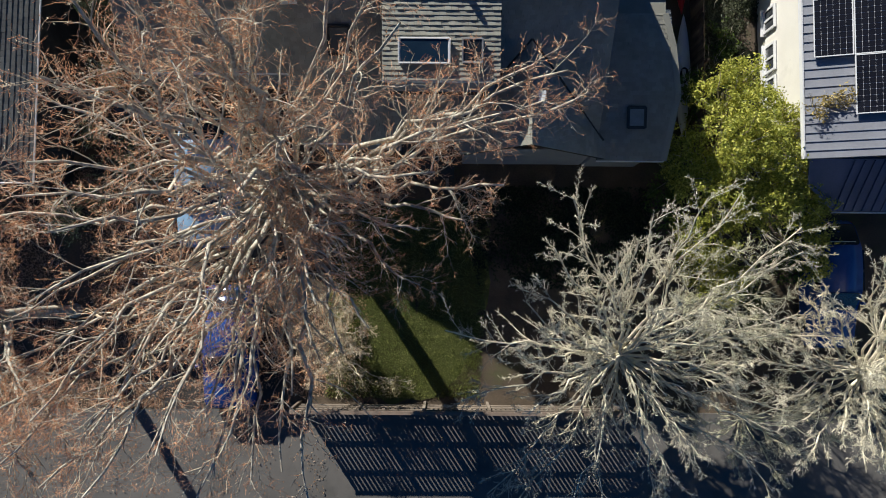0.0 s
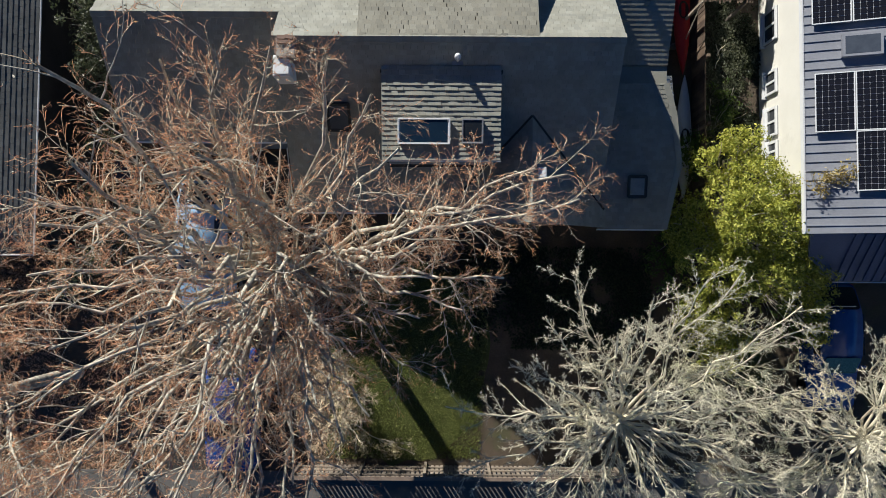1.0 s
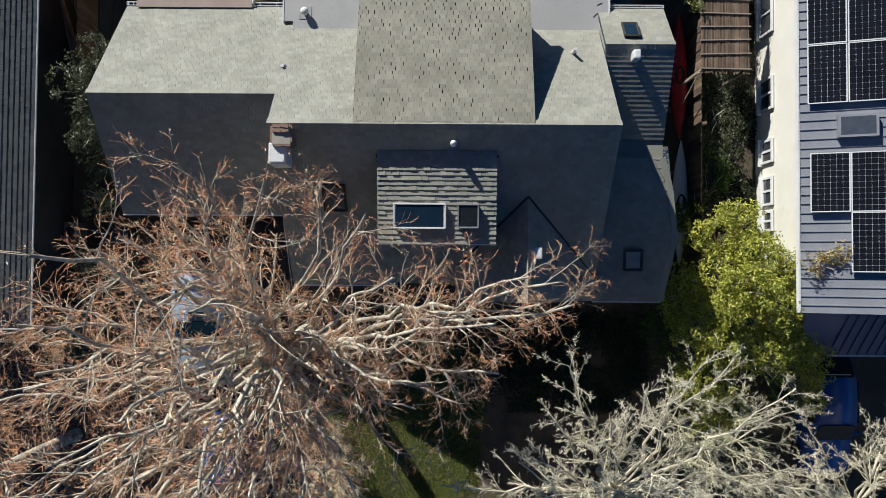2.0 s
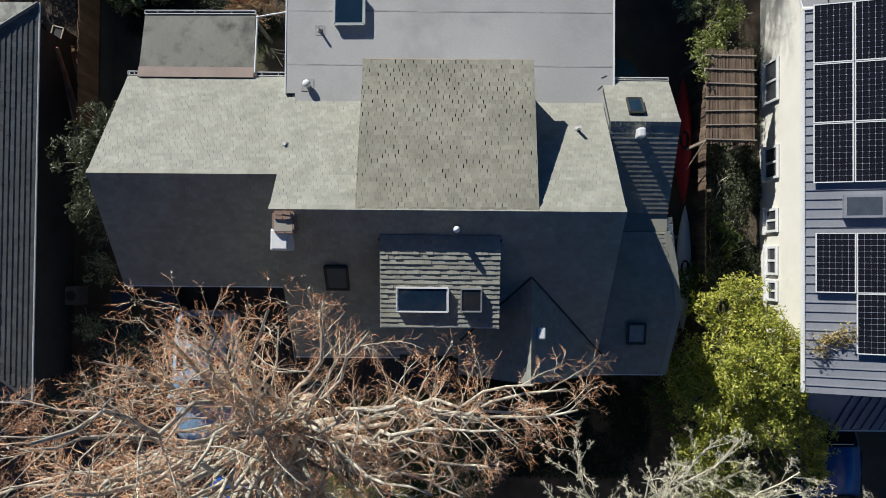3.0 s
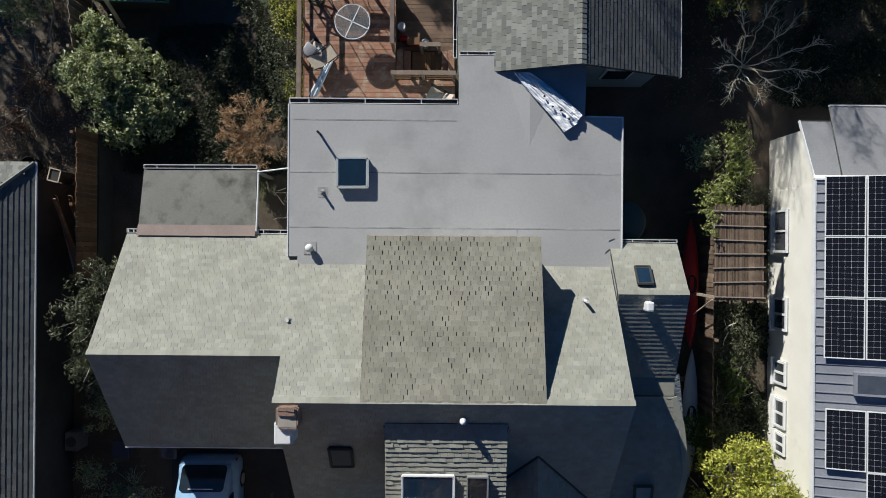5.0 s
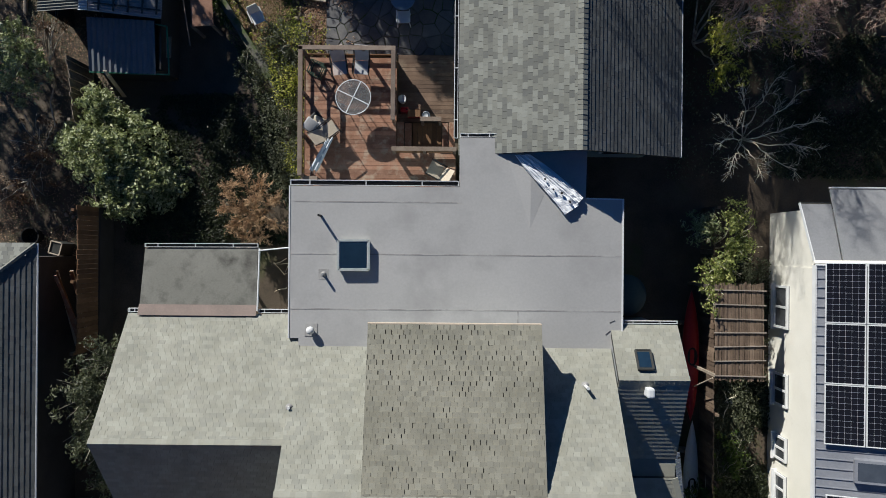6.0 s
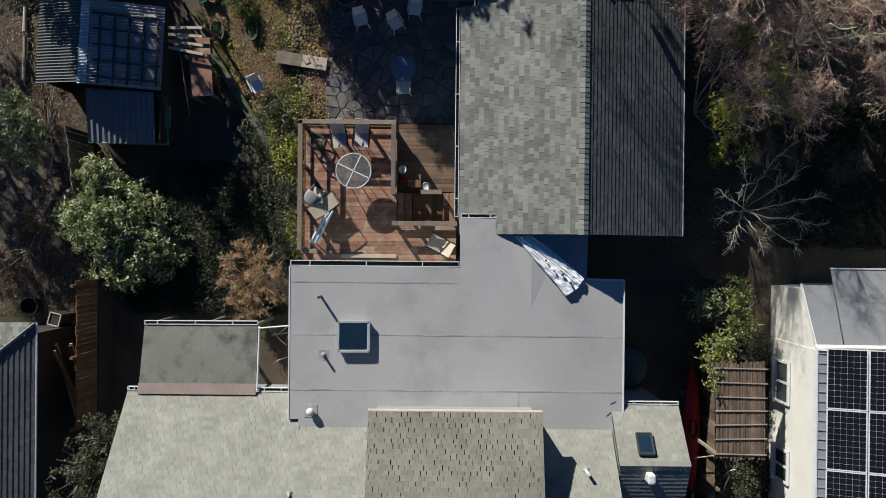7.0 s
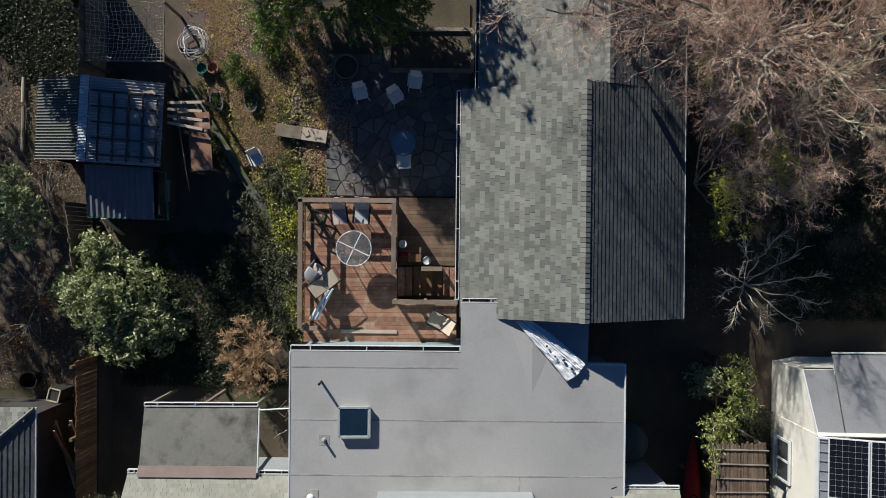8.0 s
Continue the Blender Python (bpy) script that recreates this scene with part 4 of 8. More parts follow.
wr = part("roof", slab([(-11.76, WY1, 3.0), (-11.76, WY0, 3.0), (-16.6, WR0, 5.1), (-16.6, WR1, 5.1)], 0.12, slab([(-11.76, WY1, 3.0), (-16.6, WR1, 5.1), (-21.4, WY1, 3.0)], 0.12, slab([(-11.76, WY0, 3.0), (-21.4, WY0, 3.0), (-16.6, WR0, 5.1)], 0.12))), felt, west, "shingled hip roof with its shaded slopes coloured darker")
part("roof_slope", slab([(-21.4, WY1, 3.0), (-16.6, WR1, 5.1), (-16.6, WR0, 5.1), (-21.4, WY0, 3.0)], 0.12), shingle_dark_shade, west)
hip = lambda x, y: (y - WY1) < (x + 11.76) * 0.965 and (WY0 - y) < (x + 11.76) * 0.961
# lighter shingles on the sunlit north slope only: light and shade put into colour
shingled(wr, (-11.76, WY0, 3.01), (-11.76, WY1, 3.01), (-14.4, WY0, 4.155), (shingle_dark_shade, shingle_grey_piece), keep=hip, seed=25, e=0.14, t=0.02, even=True)
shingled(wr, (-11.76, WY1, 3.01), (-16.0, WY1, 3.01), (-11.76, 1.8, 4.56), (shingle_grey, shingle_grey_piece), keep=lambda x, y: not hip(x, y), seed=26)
shingled(wr, (-16.0, WY0, 3.01), (-11.76, WY0, 3.01), (-16.0, -3.1, 4.59), (shingle_dark_shade, shingle_grey_piece), keep=lambda x, y: not hip(x, y), seed=27)
part("edge_trim", rod(bmesh.new(), (-11.74, WY1, 3.0), (-11.74, WY0, 3.0), 0.03, 0.03, 8), white_metal, west, "thin white eave edge")
part("edge_trim", rod(bmesh.new(), (-11.74, WY0 - 0.02, 3.0), (-17, WY0 - 0.02, 3.0), 0.03, 0.03, 8), white_metal, west, "thin white eave edge")
part("hip_cap", rod(bmesh.new(), (-11.78, WY0 + 0.02, 3.04), (-15.0, -3.48, 4.42), 0.05, 0.05, 6), shingle_dark_shade, wr)
rod_hip = rod(bmesh.new(), (-11.78, 5.25, 3.04), (-15.0, 2.14, 4.44), 0.05, 0.05, 6)
part("hip_cap", rod_hip, shingle_grey, wr)

# ---- house to the east ----
east = thing("east_house", "cream stucco house with a grey metal roof and solar panels", "house")
EZ = lambda x: 4.05 + (x - 10.52) * 0.32
part("wall", block(10.82, 17.5, -5.7, 4.75, -0.1, 4.08), white_wall, east, "sunlit cream stucco wall")
part("wall", block(10.84, 17.3, 4.75, 6.45, -0.1, 3.2), white_wall, east, "sunlit cream stucco wall")
er = part("roof", slab([(10.52, 4.84, 4.04), (10.52, -5.92, 4.04), (14.6, -5.92, EZ(14.6)), (14.6, 4.84, EZ(14.6))], 0.1), seam_roof, east, "grey standing seam metal roof")
part("roof_slope", slab([(14.6, 4.84, EZ(14.6)), (14.6, -5.92, EZ(14.6)), (18.4, -5.92, 4.1), (18.4, 4.84, 4.1)], 0.1), seam_roof, east)
rnge = random.Random(31)
yy = -5.7
while yy < 4.8:
    a0 = Vector((10.53, yy, EZ(10.53) + 0.008))
    b0 = Vector((14.55, yy, EZ(14.55) + 0.008))
    part("seam", beam(bmesh.new(), a0, b0, 0.022, 0.026), seam_roof, er)
    yy += 0.262 + rnge.uniform(-0.012, 0.012)
part("edge_trim", block(10.48, 10.52, -5.92, 4.84, 3.9, 4.07), white_metal, east, "white eave edge")
part("edge_trim", beam(bmesh.new(), (10.5, 4.86, 4.02), (14.6, 4.86, EZ(14.6) - 0.02), 0.05, 0.12), white_metal, east, "white roof edge")
# lower rear section sloping to the garden
part("lower_roof", slab([(10.46, 6.6, 3.26), (11.35, 6.6, 3.26), (11.35, 4.86, 3.86), (10.60, 4.86, 3.86)], 0.08), grey_roll, east, "smooth grey roofing on the lower rear section")
part("lower_roof", slab([(11.35, 7.04, 3.22), (17.5, 7.04, 3.22), (17.5, 4.86, 4.0), (11.35, 4.86, 4.0)], 0.08), grey_roll, east, "smooth grey roofing on the lower rear section")
part("edge_trim", beam(bmesh.new(), (10.45, 6.62, 3.23), (10.59, 4.88, 3.83), 0.03, 0.09), white_metal, east)
part("edge_trim", block(10.46, 11.33, 6.62, 6.65, 3.16, 3.27), dark_frame, east)
part("edge_trim", block(11.35, 17.5, 7.06, 7.10, 3.12, 3.24), white_metal, east)
part("parapet", slab([(10.5, 4.9, 3.99), (17.5, 4.9, 4.35), (17.5, 4.98, 4.30), (10.5, 4.98, 3.94)], 0.1), white_wall, east)
# shaded south slope over the porch, its blue shade put into the colour
part("south_roof", slab([(10.7, -5.9, 3.95), (17.5, -5.9, 3.95), (17.5, -7.25, 2.75), (12.0, -7.25, 2.75), (11.0, -6.6, 3.3)], 0.1), shade_blue_metal, east, "ribbed metal porch slope with blue shade in its colour")
for k in range(20):
    rx = 12.0 + 0.28 * k
    part("rib", beam(bmesh.new(), (rx, -5.93, 3.94), (rx, -7.24, 2.775), 0.03, 0.05), shade_blue_metal, east)
part("edge_trim", block(12.0, 17.5, -7.3, -7.26, 2.66, 2.76), white_metal, east)


def sash_window(y0, y1, z0, z1):
    w = part("window", block(10.79, 10.83, y0, y1, z0, z1), grey_roll, east, "white sash window with dim panes")
    mid = (y0 + y1) / 2
    for a, b in ((y0 + 0.075, mid - 0.035), (mid + 0.035, y1 - 0.075)):
        part("pane", block(10.765, 10.785, a, b, z0 + 0.085, z1 - 0.075), sash_glass, w)
    for a, b, c, d in ((y0, y0 + 0.075, z0, z1), (y1 - 0.075, y1, z0, z1), (y0 + 0.075, y1 - 0.075, z0, z0 + 0.075), (y0 + 0.075, y1 - 0.075, z1 - 0.075, z1), (mid - 0.035, mid + 0.035, z0 + 0.075, z1 - 0.075)):
        part("frame_bar", block(10.735, 10.789, a, b, c, d), white_metal, w)
    part("sill", block(10.66, 10.83, y0 - 0.06, y1 + 0.06, z0 - 0.05, z0 - 0.004), white_metal, w)
    return w


for wy0, wy1, wz0, wz1 in ((2.80, 4.15, 1.12, 1.98), (0.36, 1.40, 1.12, 1.98), (-1.33, -0.58, 1.2, 1.95), (-2.68, -1.77, 1.25, 1.92), (-3.5, -2.85, 1.3, 1.92)):
    sash_window(wy0, wy1, wz0, wz1)
# raised roof hatch between the panels
hx0, hx1 = 11.35, 12.3
part("roof_hatch", slab([(hx0, -0.42, EZ(hx0) + 0.2), (hx1, -0.42, EZ(hx1) + 0.2), (hx1, -1.05, EZ(hx1) + 0.2), (hx0, -1.05, EZ(hx0) + 0.2)], 0.22), seam_roof, er, "raised roof light with a pale frame")
part("pane", slab([(hx0 + 0.07, -0.49, EZ(hx0 + 0.07) + 0.206), (hx1 - 0.07, -0.49, EZ(hx1 - 0.07) + 0.206), (hx1 - 0.07, -0.98, EZ(hx1 - 0.07) + 0.206), (hx0 + 0.07, -0.98, EZ(hx0 + 0.07) + 0.206)], 0.005), hatch_glass, er)

# solar panels
PANEL_TILT = Matrix.Rotation(-math.atan(0.32), 4, "Y")
oct8 = [(sx * a, sy * b) for sx, sy in ((1, 1), (-1, 1), (-1, -1), (1, -1)) for a, b in (((0.0752, 0.065), (0.065, 0.0765))[::sx * sy])]
cell_me = mesh_of("cell", prism(oct8, -0.0015, 0.0015), cell_mat)


def solar_panel(x, y):
    """A framed panel of six by ten cells; x, y is the west, south corner."""
    p = thing("solar_panel", "framed dark solar panel with white grid lines on a metal roof", "solar panel", "solar panels on the east roof")
    bm = box(bmesh.new(), (0.495, 0.825, 0), (0.94, 1.60, 0.012))
    part("backsheet", bm, panel_back, p)
    for c, s in (((0.495, 0.013, 0), (0.99, 0.026, 0.045)), ((0.495, 1.637, 0), (0.99, 0.026, 0.045)), ((0.013, 0.825, 0), (0.026, 1.598, 0.045)), ((0.977, 0.825, 0), (0.026, 1.598, 0.045))):
        part("frame_bar", box(bmesh.new(), c, s), white_metal, p)
    for i in range(6):
        for j in range(10):
            piece("cell", cell_me, p, Matrix.Translation((0.107 + i * 0.1553, 0.105 + j * 0.1602, 0.0085)))
    for yy in (0.35, 1.3):
        part("mounting_rail", box(bmesh.new(), (0.495, yy, -0.06), (1.0, 0.04, 0.07)), alu, p)
    p.matrix_basis = Matrix.Translation((x, y, EZ(x) + 0.13)) @ PANEL_TILT
    return p


for px in (10.67, 11.64, 12.61):
    for k in range(3):
        solar_panel(px, 4.92 - 1.67 * (k + 1) + 0.02)
for px, py in ((10.72, -3.11), (11.68, -3.11), (11.68, -4.77), (12.64, -3.11), (12.64, -4.77)):
    solar_panel(px, py)

# ---- deck behind the house ----
DECK = 0.75
deck = thing("deck", "reddish timber deck with a lower landing and steps", "deck", kind="structure")
plank_me = {}


def plank(parent, name, x0, x1, y0, y1, z, mat, t=0.035):
    key = (round(x1 - x0, 3), round(y1 - y0, 3), mat.name, t)
    if key not in plank_me:
        plank_me[key] = mesh_of(name, box(bmesh.new(), (0, 0, -t / 2), (x1 - x0, y1 - y0, t), None, 0.004), mat)
    return piece(name, plank_me[key], parent, Matrix.Translation(((x0 + x1) / 2, (y0 + y1) / 2, z)))


y0 = 6.92
rngd = random.Random(5)
while y0 < 11.4:
    x1 = 0.52 if y0 < 8.2 else -1.42
    if rngd.random() < 0.4:
        cut = round(rngd.uniform(-3.6, -2.0), 1)
        plank(deck, "deck_board", -4.42, cut - 0.004, y0, y0 + 0.134, DECK + rngd.uniform(0, 0.004), deck_wood)
        plank(deck, "deck_board", cut, x1, y0, y0 + 0.134, DECK + rngd.uniform(0, 0.004), deck_wood)
    else:
        plank(deck, "deck_board", -4.42, x1, y0, y0 + 0.134, DECK + rngd.uniform(0, 0.004), deck_wood)
    y0 += 0.14
y0 = 9.42
while y0 < 11.6:
    plank(deck, "deck_board", -1.40, 0.52, y0, y0 + 0.134, 0.22 + rngd.uniform(0, 0.004), landing_wood)
    y0 += 0.14
for k in range(2):
    plank(deck, "step", -1.40 + 0.24 * k, -1.18 + 0.24 * k, 8.42, 9.36, DECK - 0.18 * (k + 1), deck_wood, 0.04)
for k in range(6):
    plank(deck, "deck_board", -0.90 + 0.16 * k, -0.75 + 0.16 * k, 8.42, 9.38, 0.22, brown_wood)
for k in range(2):
    plank(deck, "step", 0.08 + 0.22 * k, 0.28 + 0.22 * k, 8.42, 9.36, 0.40 + 0.16 * k, deck_wood, 0.04)
part("skirt", block(-4.40, 0.5, 6.96, 7.0, -0.3, 0.70), brown_wood, deck)
part("skirt", block(-4.42, -4.38, 7.2, 11.4, -0.8, 0.70), brown_wood, deck)
part("skirt", block(-4.38, -1.4, 11.36, 11.4, -0.6, 0.70), brown_wood, deck)
part("skirt", block(-1.44, -1.405, 8.3, 11.36, -0.3, 0.70), brown_wood, deck)
part("skirt", block(-1.4, 0.5, 11.56, 11.6, -0.3, 0.18), brown_wood, deck)


def railing(a, b, top=1.69, foot=0.75, posts=3, boards=3):
    """A timber railing with posts, a flat top rail and horizontal boards."""
    r = thing("deck_railing", "weathered timber railing with a flat top rail on the deck", "railing", "deck railings")
    a, b = Vector((*a, 0)), Vector((*b, 0))
    part("top_rail", beam(bmesh.new(), a + Vector((0, 0, top - 0.02)), b + Vector((0, 0, top - 0.02)), 0.14, 0.04, 0.006), rail_wood, r)
    for i in range(posts):
        p = a.lerp(b, i / (posts - 1)) + (b - a).normalized() * (0.05 if i == 0 else -0.05 if i == posts - 1 else 0)
        part("post", beam(bmesh.new(), p + Vector((0, 0, foot - 0.1)), p + Vector((0, 0, top - 0.045)), 0.09, 0.09), rail_wood, r)
    for k in range(boards):
        z = foot + 0.16 + k * 0.81 / max(boards, 1)
        part("rail_board", beam(bmesh.new(), a + Vector((0, 0, z)), b + Vector((0, 0, z)), 0.03, 0.12 if boards > 2 else 0.07), brown_wood, r)
    return r


railing((-4.37, 7.46), (-4.37, 11.5), posts=4, boards=2)
railing((-4.44, 11.46), (-1.40, 11.46), posts=4, boards=1)
railing((-1.47, 9.22), (-1.47, 11.39), posts=3)
railing((-1.50, 8.32), (0.53, 8.32), posts=3)
railing((-0.62, 9.34), (0.05, 9.34), top=1.25, foot=0.2, posts=2, boards=0)
railing((-4.42, 7.42), (-3.9, 7.42), top=1.2, posts=2, boards=0)

# glass table
table = thing("glass_table", "round glass patio table with a white metal rim and cross bars", "table", at=(-2.735, 9.96, DECK))
part("glass_top", lathe([(0.53, 0.70), (0.53, 0.708)], 48), hazy_glass, table, "hazy pale glass top")
bm = bmesh.new()
for i in range(40):
    a0, a1 = 2 * math.pi * i / 40, 2 * math.pi * (i + 1) / 40
    rod(bm, (0.55 * math.cos(a0), 0.55 * math.sin(a0), 0.70), (0.55 * math.cos(a1), 0.55 * math.sin(a1), 0.70), 0.017, 0.017, 6)
part("rim", bm, white_metal, table)
for ang in (65, 155):
    c, s = math.cos(radians(ang)), math.sin(radians(ang))
    part("cross_bar", beam(bmesh.new(), (-0.54 * c, -0.54 * s, 0.712), (0.54 * c, 0.54 * s, 0.712), 0.035, 0.012), white_metal, table)
for i in range(4):
    c, s = math.cos(radians(20 + 90 * i)), math.sin(radians(20 + 90 * i))
    part("leg", rod(bmesh.new(), (0.5 * c, 0.5 * s, 0.70), (0.38 * c, 0.38 * s, 0.0), 0.015, 0.015, 8), white_metal, table)


def sling_chair(label, x, y, z, turn, fabric, back_lean=0.35, group="deck chairs", width=0.5):
    """A metal garden chair with a fabric seat and back; faces its own -y."""
    c = thing("garden_chair", label, "chair", group, at=(x, y, z), turn=turn)
    w = width / 2
    part("seat", slab([(-w + 0.03, -0.24, 0.42), (w - 0.03, -0.24, 0.42), (w - 0.03, 0.2, 0.38), (-w + 0.03, 0.2, 0.38)], 0.012), fabric, c)
    part("backrest", slab([(-w + 0.03, 0.21, 0.39), (w - 0.03, 0.21, 0.39), (w - 0.03, 0.21 + back_lean, 0.88), (-w + 0.03, 0.21 + back_lean, 0.88)], 0.012), fabric, c)
    for s in (-1, 1):
        part("frame_rail", rod(bmesh.new(), (s * w, -0.26, 0.42), (s * w, 0.22, 0.385), 0.013, 0.013, 8), black_metal, c)
        part("back_rail", rod(bmesh.new(), (s * w, 0.2, 0.385), (s * w, 0.22 + back_lean, 0.9), 0.013, 0.013, 8), black_metal, c)
        part("armrest", beam(bmesh.new(), (s * w, -0.24, 0.62), (s * w, 0.3, 0.62), 0.035, 0.02, 0.005), black_metal, c)
        part("leg", rod(bmesh.new(), (s * w, -0.25, 0.62), (s * w, -0.27, 0), 0.013, 0.013, 8), black_metal, c)
        part("leg", rod(bmesh.new(), (s * w, 0.2, 0.4), (s * w, 0.33, 0), 0.013, 0.013, 8), black_metal, c)
    return c


sling_chair("folding chair with sand coloured canvas, standing askew", -3.52, 8.98, DECK, 128, canvas, 0.42)
sling_chair("folding chair with pale canvas beside the steps", -0.12, 7.72, DECK, 242, canvas, 0.35)
sling_chair("faded pinkish sling chair pushed against the railing", -3.22, 10.98, DECK, 8, faded_sling)
sling_chair("grey sling chair pushed against the railing", -2.52, 11.0, DECK, -4, grey_sling)

# bundle of closed umbrellas and cushions in the deck corner
bundle = thing("umbrella_bundle", "closed pale umbrellas leaning in the deck corner", "umbrella", at=(-4.0, 7.85, DECK))
for i, (dx, dy) in enumerate(((0.0, 0.0), (0.07, 0.05), (0.14, 0.0), (0.2, 0.09))):
    part("furled_canopy", rod(bmesh.new(), (dx - 0.12, dy - 0.15, 0.3), (dx + 0.42, dy + 0.75, 0.62 + 0.02 * i), 0.065, 0.03, 9), tarp, bundle)
    part("pole", rod(bmesh.new(), (dx - 0.2, dy - 0.28, 0.012), (dx - 0.12, dy - 0.15, 0.3), 0.014, 0.014, 8), alu, bundle)
cloth = thing("cushion_heap", "heap of dark and sand coloured cushions by the railing", "cushions", at=(-4.05, 9.1, DECK))
rngq = random.Random(17)
for i in range(6):
    m = pose(rngq.uniform(-0.18, 0.25), rngq.uniform(-0.5, 0.45), 0.09 + i * 0.075, rngq.uniform(-18, 18), rngq.uniform(-18, 18), rngq.uniform(0, 180))
    part("cushion", box(bmesh.new(), m.translation, (0.42, 0.40, 0.11), m.to_3x3().to_4x4(), 0.045), canvas if i in (1, 4) else grey_sling if i % 2 else black_metal, cloth, smooth=True)
crate_green = surface("dull_dark_green_paint", (0.025, 0.05, 0.035), (0.06, 0.09, 0.065), scale=3, fine=30)
crate = thing("green_crate", "dark green frame crate in the deck corner", "crate", at=(-3.98, 10.95, DECK), turn=-22)
for a0, b0 in (((-0.2, -0.2), (0.2, -0.2)), ((0.2, -0.2), (0.2, 0.2)), ((0.2, 0.2), (-0.2, 0.2)), ((-0.2, 0.2), (-0.2, -0.2))):
    for z in (0.02, 0.25, 0.5):
        part("bar", beam(bmesh.new(), (*a0, z), (*b0, z), 0.025, 0.035), crate_green, crate)
    part("corner_post", beam(bmesh.new(), (*a0, 0), (*a0, 0.52), 0.03, 0.03), crate_green, crate)
for bx, by, bz in ((-1.25, 10.12, 0.22), (-0.46, 9.58, 0.22)):
    b = thing("bucket", "round white plastic bucket with a lid", "bucket", "buckets on the landing", at=(bx, by, bz))
    part("body", lathe([(0.105, 0.0), (0.125, 0.32), (0.13, 0.33)], 20), white_plastic, b, smooth=True)
    part("lid", lathe([(0.137, 0.32), (0.137, 0.345), (0.12, 0.35), (0.118, 0.345)], 20), pale_plastic, b, "pale grey lid", True)
can = thing("fuel_can", "dark red plastic can standing on the landing", "can", at=(-1.18, 9.78, 0.22))
part("body", box(bmesh.new(), (0, 0, 0.14), (0.26, 0.17, 0.28), None, 0.035), red_plastic, can, smooth=True)
part("spout", rod(bmesh.new(), (0.08, 0, 0.27), (0.13, 0, 0.36), 0.025, 0.018, 10), black_metal, can)
part("carry_bar", beam(bmesh.new(), (-0.1, 0, 0.305), (0.04, 0, 0.305), 0.03, 0.025), red_plastic, can)
bowl = thing("storage_box", "dark red box beside the steps", "box", at=(-0.85, 9.66, 0.22))
part("body", box(bmesh.new(), (0, 0, 0.12), (0.42, 0.22, 0.24), None, 0.02), red_plastic, bowl)
part("lid", box(bmesh.new(), (0, 0, 0.255), (0.44, 0.24, 0.03), None, 0.01), brown_wood, bowl)
# loose board along the roof edge
tagged(part("loose_board", box(bmesh.new(), (-2.3, 7.28, DECK + 0.03), (1.8, 0.12, 0.035), None, 0.006), pale_wood), "long pale board lying along the deck edge", "board")

# ---- stone patio ----
patio = thing("patio", "irregular blue-grey flagstone patio with dark joints", "patio", kind="structure")
part("bed", slab([(-3.9, 11.7, -0.07), (0.9, 11.7, -0.07), (0.9, 18.2, -0.07), (-3.9, 18.2, -0.07)], 0.1), soil, patio)
part("joint_sand", slab([(-3.84, 11.74, -0.034), (0.87, 11.74, -0.034), (0.87, 16.44, -0.034), (-3.84, 16.44, -0.034)], 0.03), mossy_concrete, patio, "dark gritty joint filling")
rngp = random.Random(23)
sites = []
tries = 0
while len(sites) < 150 and tries < 9000:
    tries += 1
    q = (rngp.uniform(-3.8, 0.85), rngp.uniform(11.75, 16.4))
    if all((q[0] - s[0]) ** 2 + (q[1] - s[1]) ** 2 > rngp.choice((0.05, 0.12, 0.30)) for s in sites):
        sites.append(q)


def clip_half(poly, nx, ny, c):
    """The part of a plan polygon with nx*x + ny*y <= c."""
    out = []
    for (x0, y0), (x1, y1) in zip(poly, poly[1:] + poly[:1]):
        d0, d1 = nx * x0 + ny * y0 - c, nx * x1 + ny * y1 - c
        if d0 <= 0:
            out.append((x0, y0))
        if d0 * d1 < 0:
            f = d0 / (d0 - d1)
            out.append((x0 + (x1 - x0) * f, y0 + (y1 - y0) * f))
    return out


for sx, sy in sites:
    poly = [(-3.85, 11.72), (0.88, 11.72), (0.88, 16.45), (-3.85, 16.45)]
    for ox, oy in sites:
        d2 = (ox - sx) ** 2 + (oy - sy) ** 2
        if 0 < d2 < 1.8:
            nx, ny = ox - sx, oy - sy
            ln = math.sqrt(d2)
            poly = clip_half(poly, nx / ln, ny / ln, (nx * (ox + sx) + ny * (oy + sy)) / 2 / ln - rngp.uniform(0.008, 0.022))
            if len(poly) < 3:
                break
    if len(poly) >= 3:
        bm = prism([(x - sx, y - sy) for x, y in poly], 0.0, 0.05)
        bmesh.ops.bevel(bm, geom=[e for e in bm.edges if all(v.co.z > 0.04 for v in e.verts)], offset=0.008, segments=1, affect="EDGES")
        st = part("flagstone", bm, stone_mat, patio)
        st.matrix_basis = pose(sx, sy, -0.065 + rngp.uniform(0, 0.014), rngp.uniform(-0.7, 0.7), rngp.uniform(-0.7, 0.7), 0)


